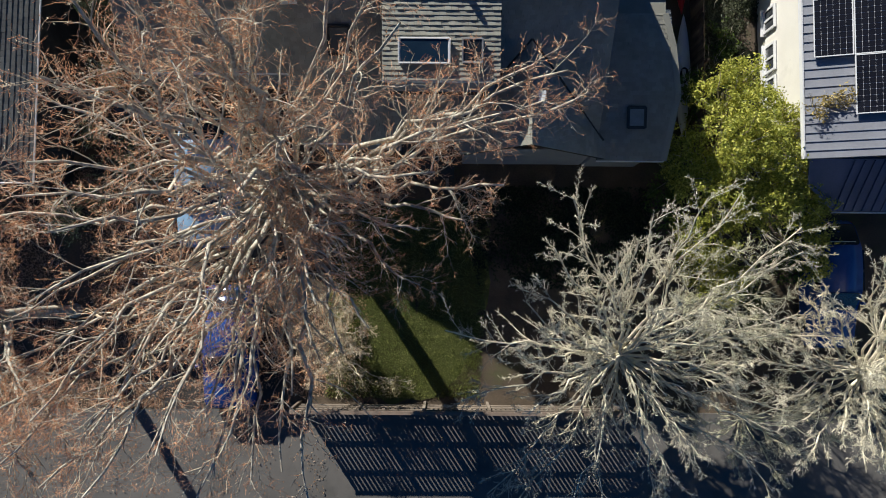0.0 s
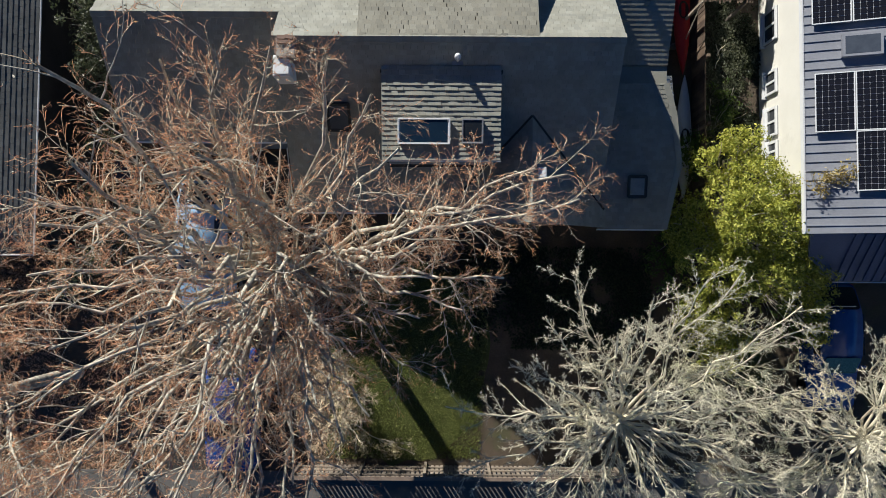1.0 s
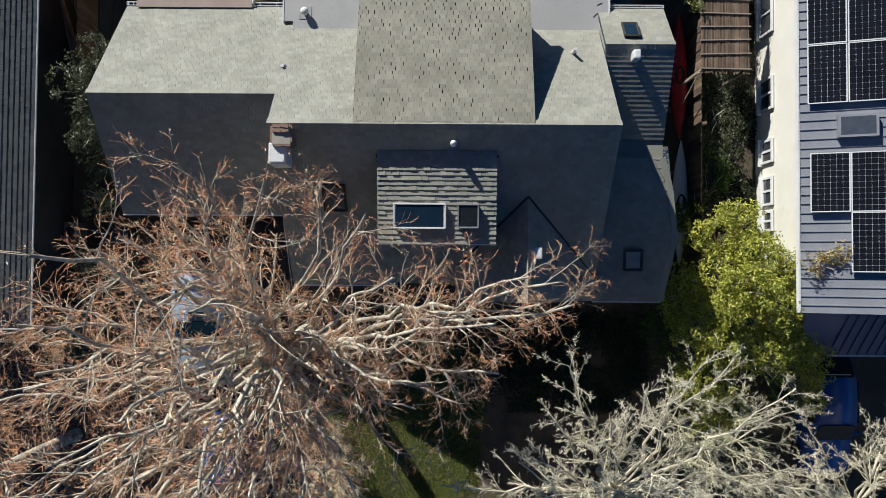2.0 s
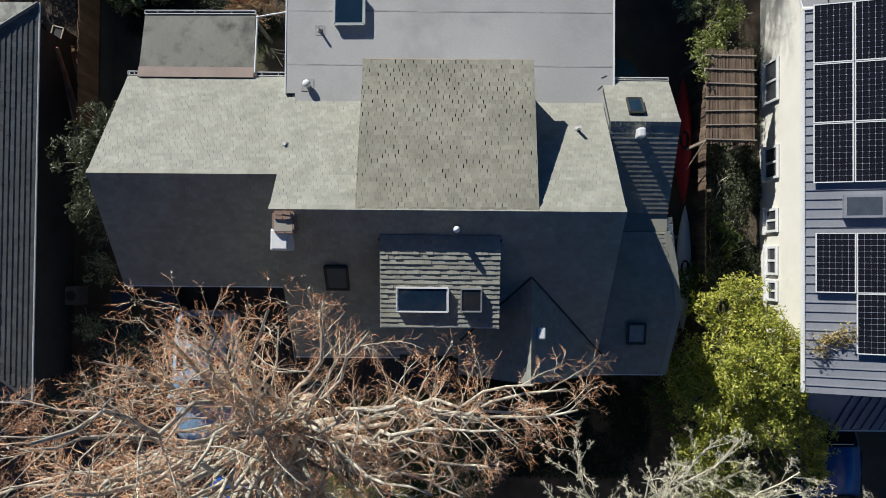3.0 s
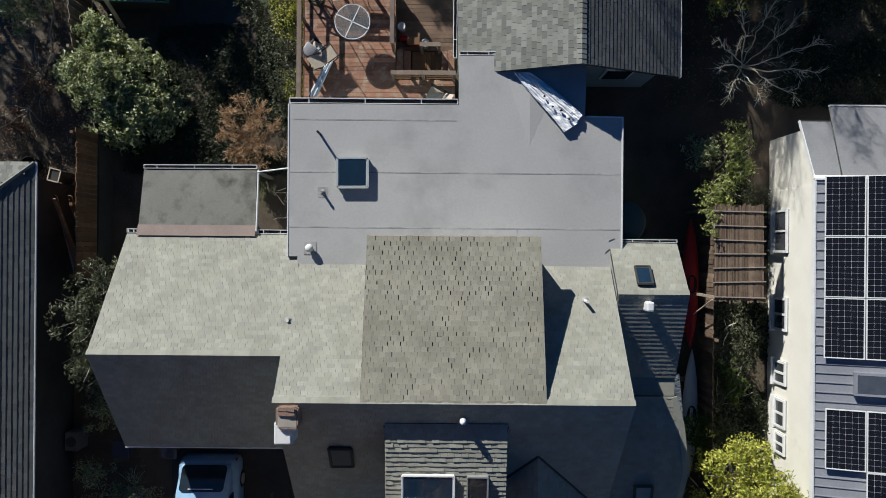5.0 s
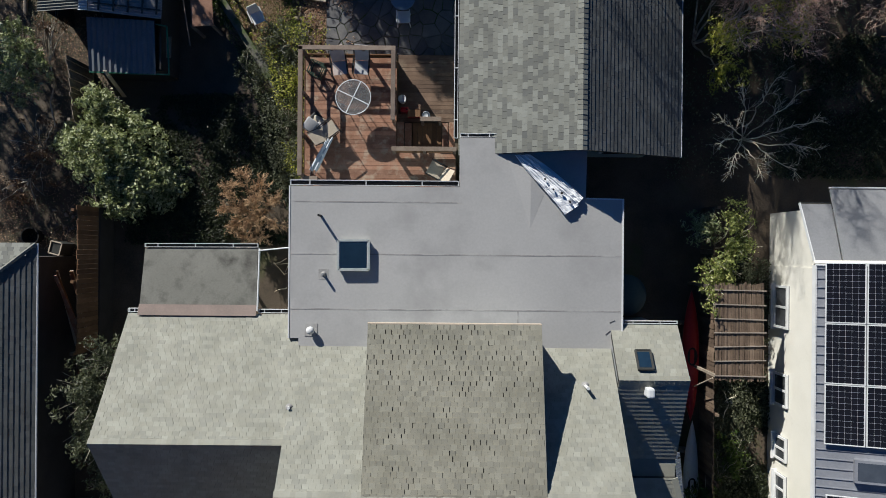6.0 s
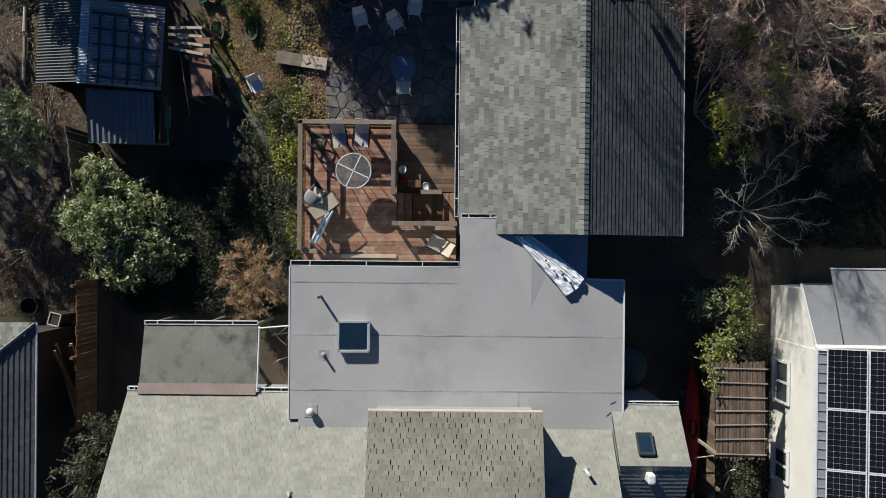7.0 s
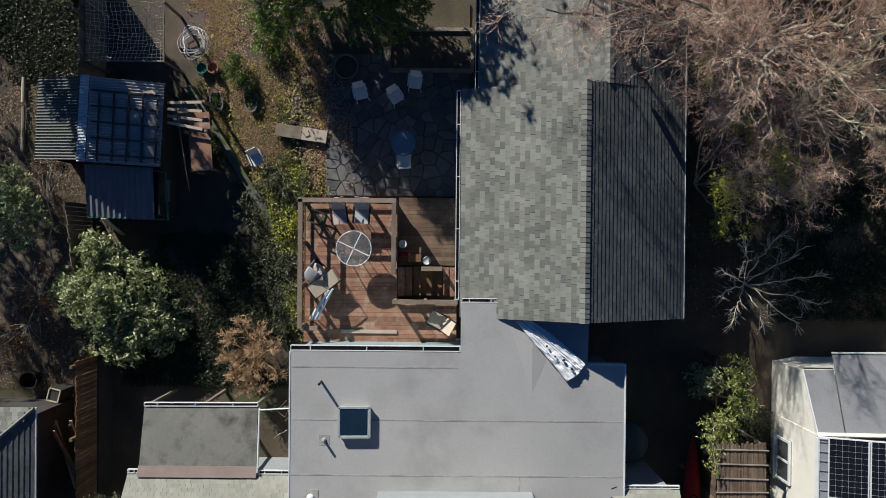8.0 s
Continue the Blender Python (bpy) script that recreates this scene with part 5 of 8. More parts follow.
def patio_chair(label, x, y, turn):
    """A stacking plastic armchair; faces its own -y."""
    z = ground_z(x, y) if x < -4 else -0.015
    c = thing("plastic_chair", label, "chair", "chairs on the patio", at=(x, y, z), turn=turn)
    c.scale = (0.88, 0.88, 0.95)
    part("seat", box(bmesh.new(), (0, 0, 0.42), (0.44, 0.44, 0.03), None, 0.012), white_plastic, c)
    part("backrest", slab([(-0.22, 0.22, 0.44), (0.22, 0.22, 0.44), (0.20, 0.34, 0.84), (-0.20, 0.34, 0.84)], 0.02), white_plastic, c)
    for sx in (-1, 1):
        part("armrest", beam(bmesh.new(), (sx * 0.24, -0.2, 0.63), (sx * 0.24, 0.28, 0.66), 0.05, 0.02, 0.006), white_plastic, c)
        for sy in (-0.2, 0.2):
            part("leg", beam(bmesh.new(), (sx * 0.21, sy, 0.41), (sx * 0.25, sy * 1.2, 0.0), 0.035, 0.035), white_plastic, c)
    return c


patio_chair("white plastic chair on the flagstones", -2.68, 15.05, 15)
patio_chair("white plastic chair turned askew on the flagstones", -1.52, 14.95, 32)
patio_chair("white plastic chair before the planting bed", -0.90, 15.42, -6)
patio_chair("white plastic chair at the round blue table", -1.24, 12.86, 182)
patio_chair("white plastic chair alone among the weeds", -6.15, 12.9, 25)
ptable = thing("garden_table", "small round blue-grey garden table on the patio", "table", at=(-1.25, 13.4, -0.015))
part("tabletop", lathe([(0.40, 0.66), (0.41, 0.672), (0.41, 0.69), (0.395, 0.70)], 32), surface("blue_table_paint", (0.10, 0.16, 0.24), (0.16, 0.23, 0.32), rough=0.5), ptable)
for i in range(4):
    c, s = math.cos(radians(45 + 90 * i)), math.sin(radians(45 + 90 * i))
    part("leg", rod(bmesh.new(), (0.3 * c, 0.3 * s, 0.66), (0.34 * c, 0.34 * s, 0), 0.014, 0.014, 8), black_metal, ptable)
bench = thing("garden_bench", "long weathered wooden bench with a pale half", "bench", at=(-4.69, 13.78, -0.45), turn=-8.5)
part("seat_board", box(bmesh.new(), (-0.42, 0, 0.50), (0.86, 0.42, 0.05), None, 0.01), grey_wood, bench)
part("seat_board", box(bmesh.new(), (0.44, 0, 0.50), (0.84, 0.42, 0.05), None, 0.01), pale_wood, bench, "paler half of the seat")
for sx in (-0.72, 0.72):
    part("leg", box(bmesh.new(), (sx, 0, 0.24), (0.08, 0.38, 0.47)), grey_wood, bench)
bm = bmesh.new()
for a0, b0 in (((0.0, 0.08), (0.18, -0.1)), ((0.18, -0.1), (0.3, -0.02)), ((0.3, -0.02), (0.22, 0.12))):
    rod(bm, (*a0, 0.535), (*b0, 0.535), 0.012, 0.012, 6)
tagged(part("rope", bm, black_metal), "dark rope lying on the bench", "rope").matrix_basis = pose(-4.69, 13.78, -0.45, 0, 0, -8.5)
barrel = thing("barrel_planter", "dark half-barrel planter at the patio edge", "planter", at=(-3.18, 15.95, -0.1))
part("staves", lathe([(0.34, 0.0), (0.42, 0.42), (0.42, 0.45), (0.37, 0.45), (0.36, 0.36), (0.05, 0.34)], 28), grey_wood, barrel)
part("hoop", lathe([(0.405, 0.30), (0.418, 0.33), (0.412, 0.34), (0.39, 0.34)], 28), black_metal, barrel)
part("soil", lathe([(0.355, 0.37), (0.30, 0.385), (0.05, 0.39)], 20), soil, barrel)


def oval_pot(x, y, turn, label):
    z = ground_z(x, y)
    p = thing("oval_planter", label, "planter", "oval planters", at=(x, y, z), turn=turn)
    pr = [(0.17, 0.0), (0.21, 0.30), (0.225, 0.31), (0.225, 0.33), (0.18, 0.33), (0.17, 0.25), (0.03, 0.24)]
    body = part("tub", lathe(pr, 24, None, Matrix.Diagonal((1, 1.65, 1, 1))), concrete, p, smooth=False)
    rng = random.Random(int(x * 10))
    spots = [(Vector((rng.uniform(-0.13, 0.13), rng.uniform(-0.22, 0.22), rng.uniform(0.24, 0.36))), Vector((0, 0, 1))) for _ in range(160)]
    link_raw("plants", leaf_cloud(rng, spots, 0.07), grass_mat, p, "low green plants", False)


oval_pot(-6.42, 14.85, 6, "oval pale planter tub with green plants")
oval_pot(-7.66, 14.9, 16, "oval pale planter tub in the shade")
bed = thing("raised_bed", "low timber framed planting bed in deep shade", "planting bed", at=(0, 0, -0.1))
for a0, b0 in (((-1.77, 15.9), (0.98, 15.9)), ((0.98, 15.9), (0.98, 17.25)), ((0.98, 17.25), (-1.77, 17.25)), ((-1.77, 17.25), (-1.77, 15.9))):
    part("side_board", beam(bmesh.new(), (*a0, 0.14), (*b0, 0.14), 0.12, 0.28, 0.01), grey_wood, bed)
part("soil", block(-1.7, 0.92, 15.96, 17.19, 0.0, 0.2), soil, bed)

# ---- sheds and fences in the back garden ----
def corrugated(a, b, c, pitch, depth, thick, mat, name, parent, along_ab=True, label=""):
    """A wavy sheet on the parallelogram a, b, c; waves run side by side along a-b."""
    a, b, c = Vector(a), Vector(b), Vector(c)
    u, v = b - a, c - a
    nor = u.cross(v).normalized()
    nor = -nor if nor.z < 0 else nor
    n = int(u.length / pitch) * 4
    bm = bmesh.new()
    rows = []
    for i in range(n + 1):
        off = nor * (depth * math.cos(2 * math.pi * i / 4))
        rows.append([bm.verts.new(a + u * (i / n) + v * f + off) for f in (0, 1)])
    for ra, rb in zip(rows, rows[1:]):
        bm.faces.new((ra[0], rb[0], rb[1], ra[1]))
    bmesh.ops.recalc_face_normals(bm, faces=bm.faces)
    bmesh.ops.solidify(bm, geom=bm.faces[:], thickness=thick)
    return part(name, bm, mat, parent, label)


greenhouse = thing("garden_shed", "old garden shed with corrugated plastic and blue steel roofs", "shed", at=(0, 0, 0))
corrugated((-11.38, 12.66, 1.5), (-11.26, 15.26, 1.5), (-13.0, 12.72, 1.0), 0.095, 0.022, 0.006, corr_grey, "roof_sheet", greenhouse, label="dull grey corrugated roof slope")
corrugated((-11.12, 12.6, 1.5), (-10.99, 15.26, 1.5), (-8.98, 12.5, 1.05), 0.095, 0.018, 0.006, corr_clear, "roof_sheet", greenhouse, label="smoky clear corrugated roof slope")
corrugated((-11.40, 12.6, 1.53), (-11.27, 15.3, 1.53), (-11.12, 12.6, 1.54), 0.095, 0.02, 0.008, pale_plastic, "ridge_sheet", greenhouse, label="pale ridge capping")
corrugated((-11.42, 12.58, 0.97), (-9.24, 12.48, 0.95), (-11.5, 10.93, 0.62), 0.17, 0.02, 0.006, metal_blue, "lean_to_sheet", greenhouse, label="blue corrugated steel lean-to roof")
shed_z = lambda x: 1.528 - 0.21 * (x + 11.05)
for i in range(5):
    yy = 12.85 + 0.5 * i
    part("rafter", beam(bmesh.new(), (-10.95, yy, shed_z(-10.95) + 0.02), (-8.98, yy - 0.09, shed_z(-8.98) + 0.02), 0.045, 0.04), dark_frame, greenhouse)
for i in range(5):
    xx = -10.75 + 0.42 * i
    part("purlin", beam(bmesh.new(), (xx - 0.03, 12.62, shed_z(xx) + 0.03), (xx + 0.05, 14.75, shed_z(xx) + 0.03), 0.05, 0.04), dark_frame, greenhouse)
dusty_pane = surface("dusty_grey_pane", (0.20, 0.195, 0.19), (0.34, 0.33, 0.32), scale=2.5, fine=14, rough=0.4, bump=0.05)
for x0, x1, y0, y1 in ((-10.68, -10.38, 14.0, 14.6), (-10.28, -9.95, 13.45, 14.6), (-9.85, -9.53, 13.0, 14.4), (-9.43, -9.1, 13.4, 14.5), (-10.26, -9.96, 12.72, 13.0), (-9.84, -9.54, 12.7, 12.95), (-9.42, -9.15, 12.7, 13.25)):
    part("roof_pane", slab([(x0, y0, shed_z(x0)), (x1, y0, shed_z(x1)), (x1, y1, shed_z(x1)), (x0, y1, shed_z(x0))], 0.008), dusty_pane, greenhouse, "lighter dusty pane")
part("wall", block(-12.85, -12.8, 12.8, 15.15, -1.0, 0.95), dark_wall, greenhouse)
part("wall", block(-9.15, -9.10, 10.98, 15.0, -1.0, 0.75), dark_wall, greenhouse)
part("wall", block(-12.8, -9.15, 15.05, 15.1, -1.0, 1.0), dark_wall, greenhouse)
part("wall", block(-11.4, -9.15, 10.98, 11.03, -1.0, 0.5), dark_wall, greenhouse)
for a0, b0 in (((-11.5, 10.9, 0.58), (-8.9, 10.84, 0.56)), ((-8.9, 10.84, 0.56), (-8.9, 12.35, 0.8)), ((-8.9, 12.35, 0.8), (-9.24, 12.4, 0.86))):
    part("fascia", beam(bmesh.new(), a0, b0, 0.035, 0.07), green_plastic, greenhouse, "dull green edge board")
part("shelf_board", box(bmesh.new(), (-9.06, 11.8, 0.35), (0.26, 0.7, 0.03)), grey_wood, greenhouse)
part("loose_stick", box(bmesh.new(), (-9.25, 14.85, 1.2), (0.42, 0.08, 0.02)), pale_wood, greenhouse)
tagged(part("pale_plank", beam(bmesh.new(), (-10.9, 10.35, -0.6), (-10.82, 10.85, 0.95), 0.14, 0.03, 0.005), pale_wood), "pale new plank leaning against the shed", "plank")
workbench = thing("work_bench", "rough timber work bench with a brown panel beside the shed", "work bench", at=(-7.98, 13.5, -0.72), turn=4)
part("top_board", box(bmesh.new(), (0.08, -0.1, 1.24), (0.72, 1.9, 0.03), None, 0.01), deck_wood, workbench, "brown panel")
part("top_board", box(bmesh.new(), (-0.45, 0.85, 1.30), (0.6, 0.62, 0.04), None, 0.01), grey_wood, workbench)
for sx in (-0.3, 0.36):
    for sy in (-1.0, 0.2, 1.15):
        part("post", beam(bmesh.new(), (sx, sy, -0.1), (sx, sy, 1.5 if sy > 0 else 1.22), 0.08, 0.08), grey_wood, workbench)
for k in range(4):
    part("cross_rail", beam(bmesh.new(), (-0.85, 1.2 - 0.22 * k, 1.38 + 0.03 * k), (0.25, 1.15 - 0.3 * k, 1.36 + 0.03 * k), 0.09, 0.03), pale_wood, workbench)
part("long_pole", rod(bmesh.new(), (-0.55, 1.1, 1.5), (-0.35, -1.7, 1.3), 0.02, 0.02, 8), rail_wood, workbench)


def board_fence(name, label, pts, top, mat, thick=0.025, w=0.14, group="garden fences", foot=None):
    """A fence of upright boards with posts and rails along the plan points."""
    f = thing(name, label, "fence", group)
    rng = random.Random(len(pts) + int(abs(pts[0][0]) * 7))
    cache = {}
    for (xa, ya), (xb, yb) in zip(pts, pts[1:]):
        a0, b0 = Vector((xa, ya, 0)), Vector((xb, yb, 0))
        d = b0 - a0
        n = max(1, int(d.length / (w + 0.008)))
        ang = math.degrees(math.atan2(d.y, d.x))
        for i in range(n):
            p = a0.lerp(b0, (i + 0.5) / n)
            g = ground_z(p.x, p.y) + 0.03 if foot is None else foot
            h = round(top - g, 1)
            if h not in cache:
                cache[h] = mesh_of("board", box(bmesh.new(), (0, 0, h / 2), (w, thick, h), None, 0.004), mat)
            piece("board", cache[h], f, pose(p.x, p.y, g - 0.03, rng.uniform(-1, 1), 0, ang + rng.uniform(-1.5, 1.5)))
        if foot is not None:
            part("base_board", beam(bmesh.new(), a0 + Vector((0, 0, foot / 2 - 0.12)), b0 + Vector((0, 0, foot / 2 - 0.12)), 0.12, foot + 0.2), dark_wall, f, "dark base board")
        g0 = (ground_z(xa, ya) + ground_z(xb, yb)) / 2
        side = Vector((-d.y, d.x, 0)).normalized() * 0.05
        for z in ((g0 if foot is None else foot) + 0.3, top - 0.25):
            part("rail", beam(bmesh.new(), a0 + side + Vector((0, 0, z)), b0 + side + Vector((0, 0, z)), 0.06, 0.09), mat, f)
        for i in range(int(d.length / 2.2) + 1):
            p = a0.lerp(b0, min(1, i * 2.2 / d.length)) + side * 1.8
            g = ground_z(p.x, p.y)
            part("post", beam(bmesh.new(), p + Vector((0, 0, g - 0.1)), p + Vector((0, 0, top + 0.08)), 0.09, 0.09), mat, f)
    return f


board_fence("board_fence", "brown upright board fence between the gardens", [(-11.05, 1.9), (-11.06, 6.45)], 2.15, brown_wood, foot=0.85)
board_fence("board_fence", "brown low board fence beside the evergreen bush", [(-11.15, 6.6), (-11.9, 9.3), (-12.15, 11.4)], 0.85, grey_wood)
board_fence("board_fence", "weathered board fence along the side path", [(8.78, 6.6), (8.80, -5.2)], 1.3, slat_wood)
retain = thing("retaining_wall", "mossy low concrete retaining wall running diagonally", "wall", kind="structure")
part("wall", beam(bmesh.new(), (-8.6, 15.35, -0.55), (-5.4, 10.4, -0.35), 0.26, 0.7, 0.02), mossy_concrete, retain)
# paved strip and bins beside the west house
for bx, by, bl, bm_ in ((-12.5, 5.12, "square dark bin with a pale rim", dark_frame),):
    b = thing("square_bin", bl, "bin", at=(bx, by, -0.12), turn=-14)
    part("body", box(bmesh.new(), (0, 0, 0.42), (0.34, 0.38, 0.84), None, 0.02), dark_frame, b)
    for a0, b0 in (((-0.18, -0.2), (0.18, -0.2)), ((0.18, -0.2), (0.18, 0.2)), ((0.18, 0.2), (-0.18, 0.2)), ((-0.18, 0.2), (-0.18, -0.2))):
        part("rim", beam(bmesh.new(), (*a0, 0.86), (*b0, 0.86), 0.035, 0.03), pale_wood, b, "pale rim")
ring = thing("round_tub", "round black tub on the ground", "tub", at=(-13.6, 5.5, -0.12))
part("tub", lathe([(0.24, 0.0), (0.29, 0.4), (0.30, 0.42), (0.27, 0.42), (0.25, 0.1), (0.03, 0.09)], 24), rubber, ring)
stack = thing("plank_stack", "stack of reddish planks leaning on the fence", "planks", at=(-11.9, 3.2, -0.12))
for i in range(7):
    part("plank", beam(bmesh.new(), (-0.3 + i * 0.11, -1.4 + 0.1 * (i % 3), 0.03 + 0.03 * (i % 2)), (-0.32 + i * 0.12, 1.2 - 0.12 * (i % 2), 1.25 + 0.25 * (i % 4)), 0.10, 0.03), (pale_wood, deck_wood, brown_wood, deck_wood)[i % 4], stack)

# boats, trellis and screen on the east side path
def hull(name, label, x, y, z, ln, w, h, mat, turn, lean=0.0):
    """A slender closed boat hull with pointed ends."""
    t = thing(name, label, "boat", at=(x, y, z))
    bm = bmesh.new()
    rows = []
    for i in range(17):
        f = i / 16 * 2 - 1
        s = max(0.02, (1 - abs(f) ** 2.4))
        rows.append([bm.verts.new((w / 2 * s * math.cos(a), f * ln / 2, h / 2 + h / 2 * s ** 0.5 * math.sin(a) + 0.05 * f * f)) for a in [2 * math.pi * k / 12 for k in range(12)]])
    for ra, rb in zip(rows, rows[1:]):
        for k in range(12):
            bm.faces.new((ra[k], ra[(k + 1) % 12], rb[(k + 1) % 12], rb[k]))
    bm.faces.new(rows[0])
    bm.faces.new(rows[-1][::-1])
    bmesh.ops.recalc_face_normals(bm, faces=bm.faces)
    part("hull", bm, mat, t, smooth=True)
    part("cockpit", lathe([(w * 0.28, h * 0.97), (w * 0.30, h * 1.05), (w * 0.24, h * 1.05), (w * 0.22, h * 0.9)], 20, None, Matrix.Diagonal((1, 1.8, 1, 1))), rubber, t)
    for f in (-0.25, 0.25):
        part("cradle", box(bmesh.new(), (0, f * ln, -0.22 + 0.24), (w * 0.8, 0.09, 0.08)), grey_wood, t)
    t.rotation_euler = (0, radians(lean), radians(turn))
    return t


hull("kayak", "long dark red kayak lying beside the fence", 8.32, 1.75, 0.32, 4.3, 0.56, 0.34, red_plastic, 0)
hull("canoe", "long pale grey hull lying in the side passage", 8.36, -2.5, 0.3, 4.2, 0.5, 0.32, pale_plastic, -1)
for bx, by in ((8.32, 1.75), (8.36, -2.5)):
    for f in (-1.05, 1.05):
        tr = tagged(part("boat_trestle", box(bmesh.new(), (bx, by + f, 0.08), (0.5, 0.1, 0.46)), grey_wood), "rough timber trestle under a boat", "trestle", "boat trestles")
screen_ob = thing("slatted_screen", "rustic slatted wooden panel with cross battens and dry vines", "trellis")
TRZ = 2.42
SX0, SX1, SY0, SY1 = 8.36, 9.84, 1.34, 4.22
pale_rail = surface("pale_weathered_batten", (0.22, 0.185, 0.15), (0.40, 0.345, 0.29), scale=3, fine=40)
sl_me = mesh_of("slat", box(bmesh.new(), (0, 0, 0), (0.042, 1.0, 0.02)), slat_wood)
rngt = random.Random(9)
n = 30
for i in range(n):
    x = SX0 + (i + 0.5) * (SX1 - SX0) / n
    ln = (SY1 - SY0) * rngt.uniform(0.98, 1.04)
    piece("slat", sl_me, screen_ob, pose(x, (SY0 + SY1) / 2 + rngt.uniform(-0.04, 0.04), TRZ + rngt.uniform(-0.01, 0.01), 0, 0, rngt.uniform(-0.6, 0.6)) @ Matrix.Diagonal((1, ln, 1, 1)))
for k in range(7):
    y = SY0 + 0.12 + k * (SY1 - SY0 - 0.3) / 6
    part("batten", beam(bmesh.new(), (SX0 - 0.04, y, TRZ + 0.035), (SX1 + 0.05, y + rngt.uniform(-0.04, 0.04), TRZ + 0.035), 0.032, 0.03), pale_rail, screen_ob)
for px, py in ((SX0 + 0.05, SY0 + 0.1), (SX1 - 0.05, SY0 + 0.1), (SX0 + 0.05, SY1 - 0.1), (SX1 - 0.05, SY1 - 0.1)):
    part("post", beam(bmesh.new(), (px, py, -0.1), (px, py, TRZ - 0.02), 0.08, 0.08), grey_wood, screen_ob)
tagged(part("leaning_pole", rod(bmesh.new(), (8.42, 0.55, 0.0), (8.34, 1.36, 2.3), 0.022, 0.018, 8), pale_wood), "bare pole leaning beside the slatted panel", "pole")

# ---- trees and shrubs ----
conifer_leaf = leaf_mat("conifer_green_leaf", (0.04, 0.08, 0.015), (0.24, 0.32, 0.06), (0.22, 0.34, 0.04), (0.13, 0.19, 0.035))
# near-black leaves that darken ground; in most spots they stand in for shade
cover_leaf = leaf_mat("near_black_leaf", (0.012, 0.018, 0.008), (0.07, 0.085, 0.035), (0.05, 0.07, 0.02), (0.028, 0.036, 0.016))
litter_leaf = leaf_mat("dry_tan_litter", (0.20, 0.12, 0.07), (0.74, 0.54, 0.37), (0.5, 0.32, 0.18), (0.46, 0.30, 0.19))

def bare_tree(name, label, hub, trunk_r, limbs, seed, bark, twig, foot=None, n1=10, l1=2.2, n2=9, l2=0.9, n3=4, l3=0.4, spread=0.55, droop=-0.02, lift=0.12, tip_r=0.02, wig=0.22, sag=0.3, twig_scale=1.0, twig2=None, limb_r=1.0, buds=0, bud_size=0.05, category="tree", edge=None, flakes=0, flake_size=0.05, flake_mat=None):
    """A leafless tree: trunk to the hub, limbs from the hub to their tips, three orders of branches; edge(p) holds inside the crown, flakes are tufts of lichen."""
    rng = random.Random(seed)
    t = thing(name, label, category)
    hub = Vector(hub)
    foot = Vector(foot or (hub.x, hub.y, -0.25))
    big, mid, small, fine = [], [], [], []
    big.append([(foot, trunk_r * 1.35), (foot.lerp(hub, 0.12), trunk_r * 1.05), (foot.lerp(hub, 0.6) + Vector((0.05, 0.04, 0)), trunk_r * 0.92), (hub, trunk_r * 0.8)])
    for tip in limbs:
        tip = Vector(tip)
        q = limb_to(rng, hub - Vector((0, 0, rng.uniform(0, 0.5))), tip, trunk_r * limb_r * rng.uniform(0.34, 0.5), tip_r, sag, 0.35, 10)
        big.append(q)
        k = (tip - hub).length / 5.0
        a = sub_branches(rng, q, int(n1 * (0.5 + 0.7 * k)), l1 * (0.5 + 0.5 * k), 0.5, spread, wig, droop, 6, 0.15, lift)
        mid += a
        for b in a + [q[4:]]:
            c = sub_branches(rng, b, n2, l2, 0.5, spread, wig, droop, 4, 0.1, lift)
            small += c
            for d in c:
                fine += sub_branches(rng, d, n3, l3, 0.7, 0.5, wig, droop, 3, 0.15, lift)
    if edge:
        def trimmed(polys):
            out = []
            for q in polys:
                k = 0
                while k < len(q) and edge(q[k][0]):
                    k += 1
                if k > 1:
                    out.append(q[:k])
            return out
        big = big[:1] + trimmed(big[1:])
        mid, small, fine = trimmed(mid), trimmed(small), trimmed(fine)
    if flakes:
        spots = []
        for q in mid + small:
            for _ in range(flakes):
                k = rng.randrange(len(q) - 1)
                o = rand_dir(rng)
                spots.append((q[k][0].lerp(q[k + 1][0], rng.random()) + o * q[k][1], o))
        link_raw("lichen", leaf_cloud(rng, spots, flake_size), flake_mat, t, "pale crusty lichen tufts", False)
    if twig_scale != 1.0:
        small = [[(p, r * twig_scale) for p, r in q] for q in small]
        fine = [[(p, r * twig_scale) for p, r in q] for q in fine]
    if buds:
        spots = []
        for q in small + fine:
            for _ in range(buds):
                k = rng.randrange(len(q) - 1)
                spots.append((q[k][0].lerp(q[k + 1][0], rng.random()), rand_dir(rng)))
        link_raw("bud_layer", leaf_cloud(rng, spots, bud_size), twig, t, "small dry buds and spurs", False)
    link_raw("trunk", tubes(big, 8), bark, t, "", True)
    tagged(link_raw("branchwork", tubes(mid, 5), bark, t, "", True), kind="stuff")
    tagged(link_raw("twig_layer", tubes(small, 3), twig2 or twig, t, "", False), kind="stuff")
    if fine:
        tagged(link_raw("crown", tubes(fine, 3), twig, t, "", False), kind="stuff")
    return t


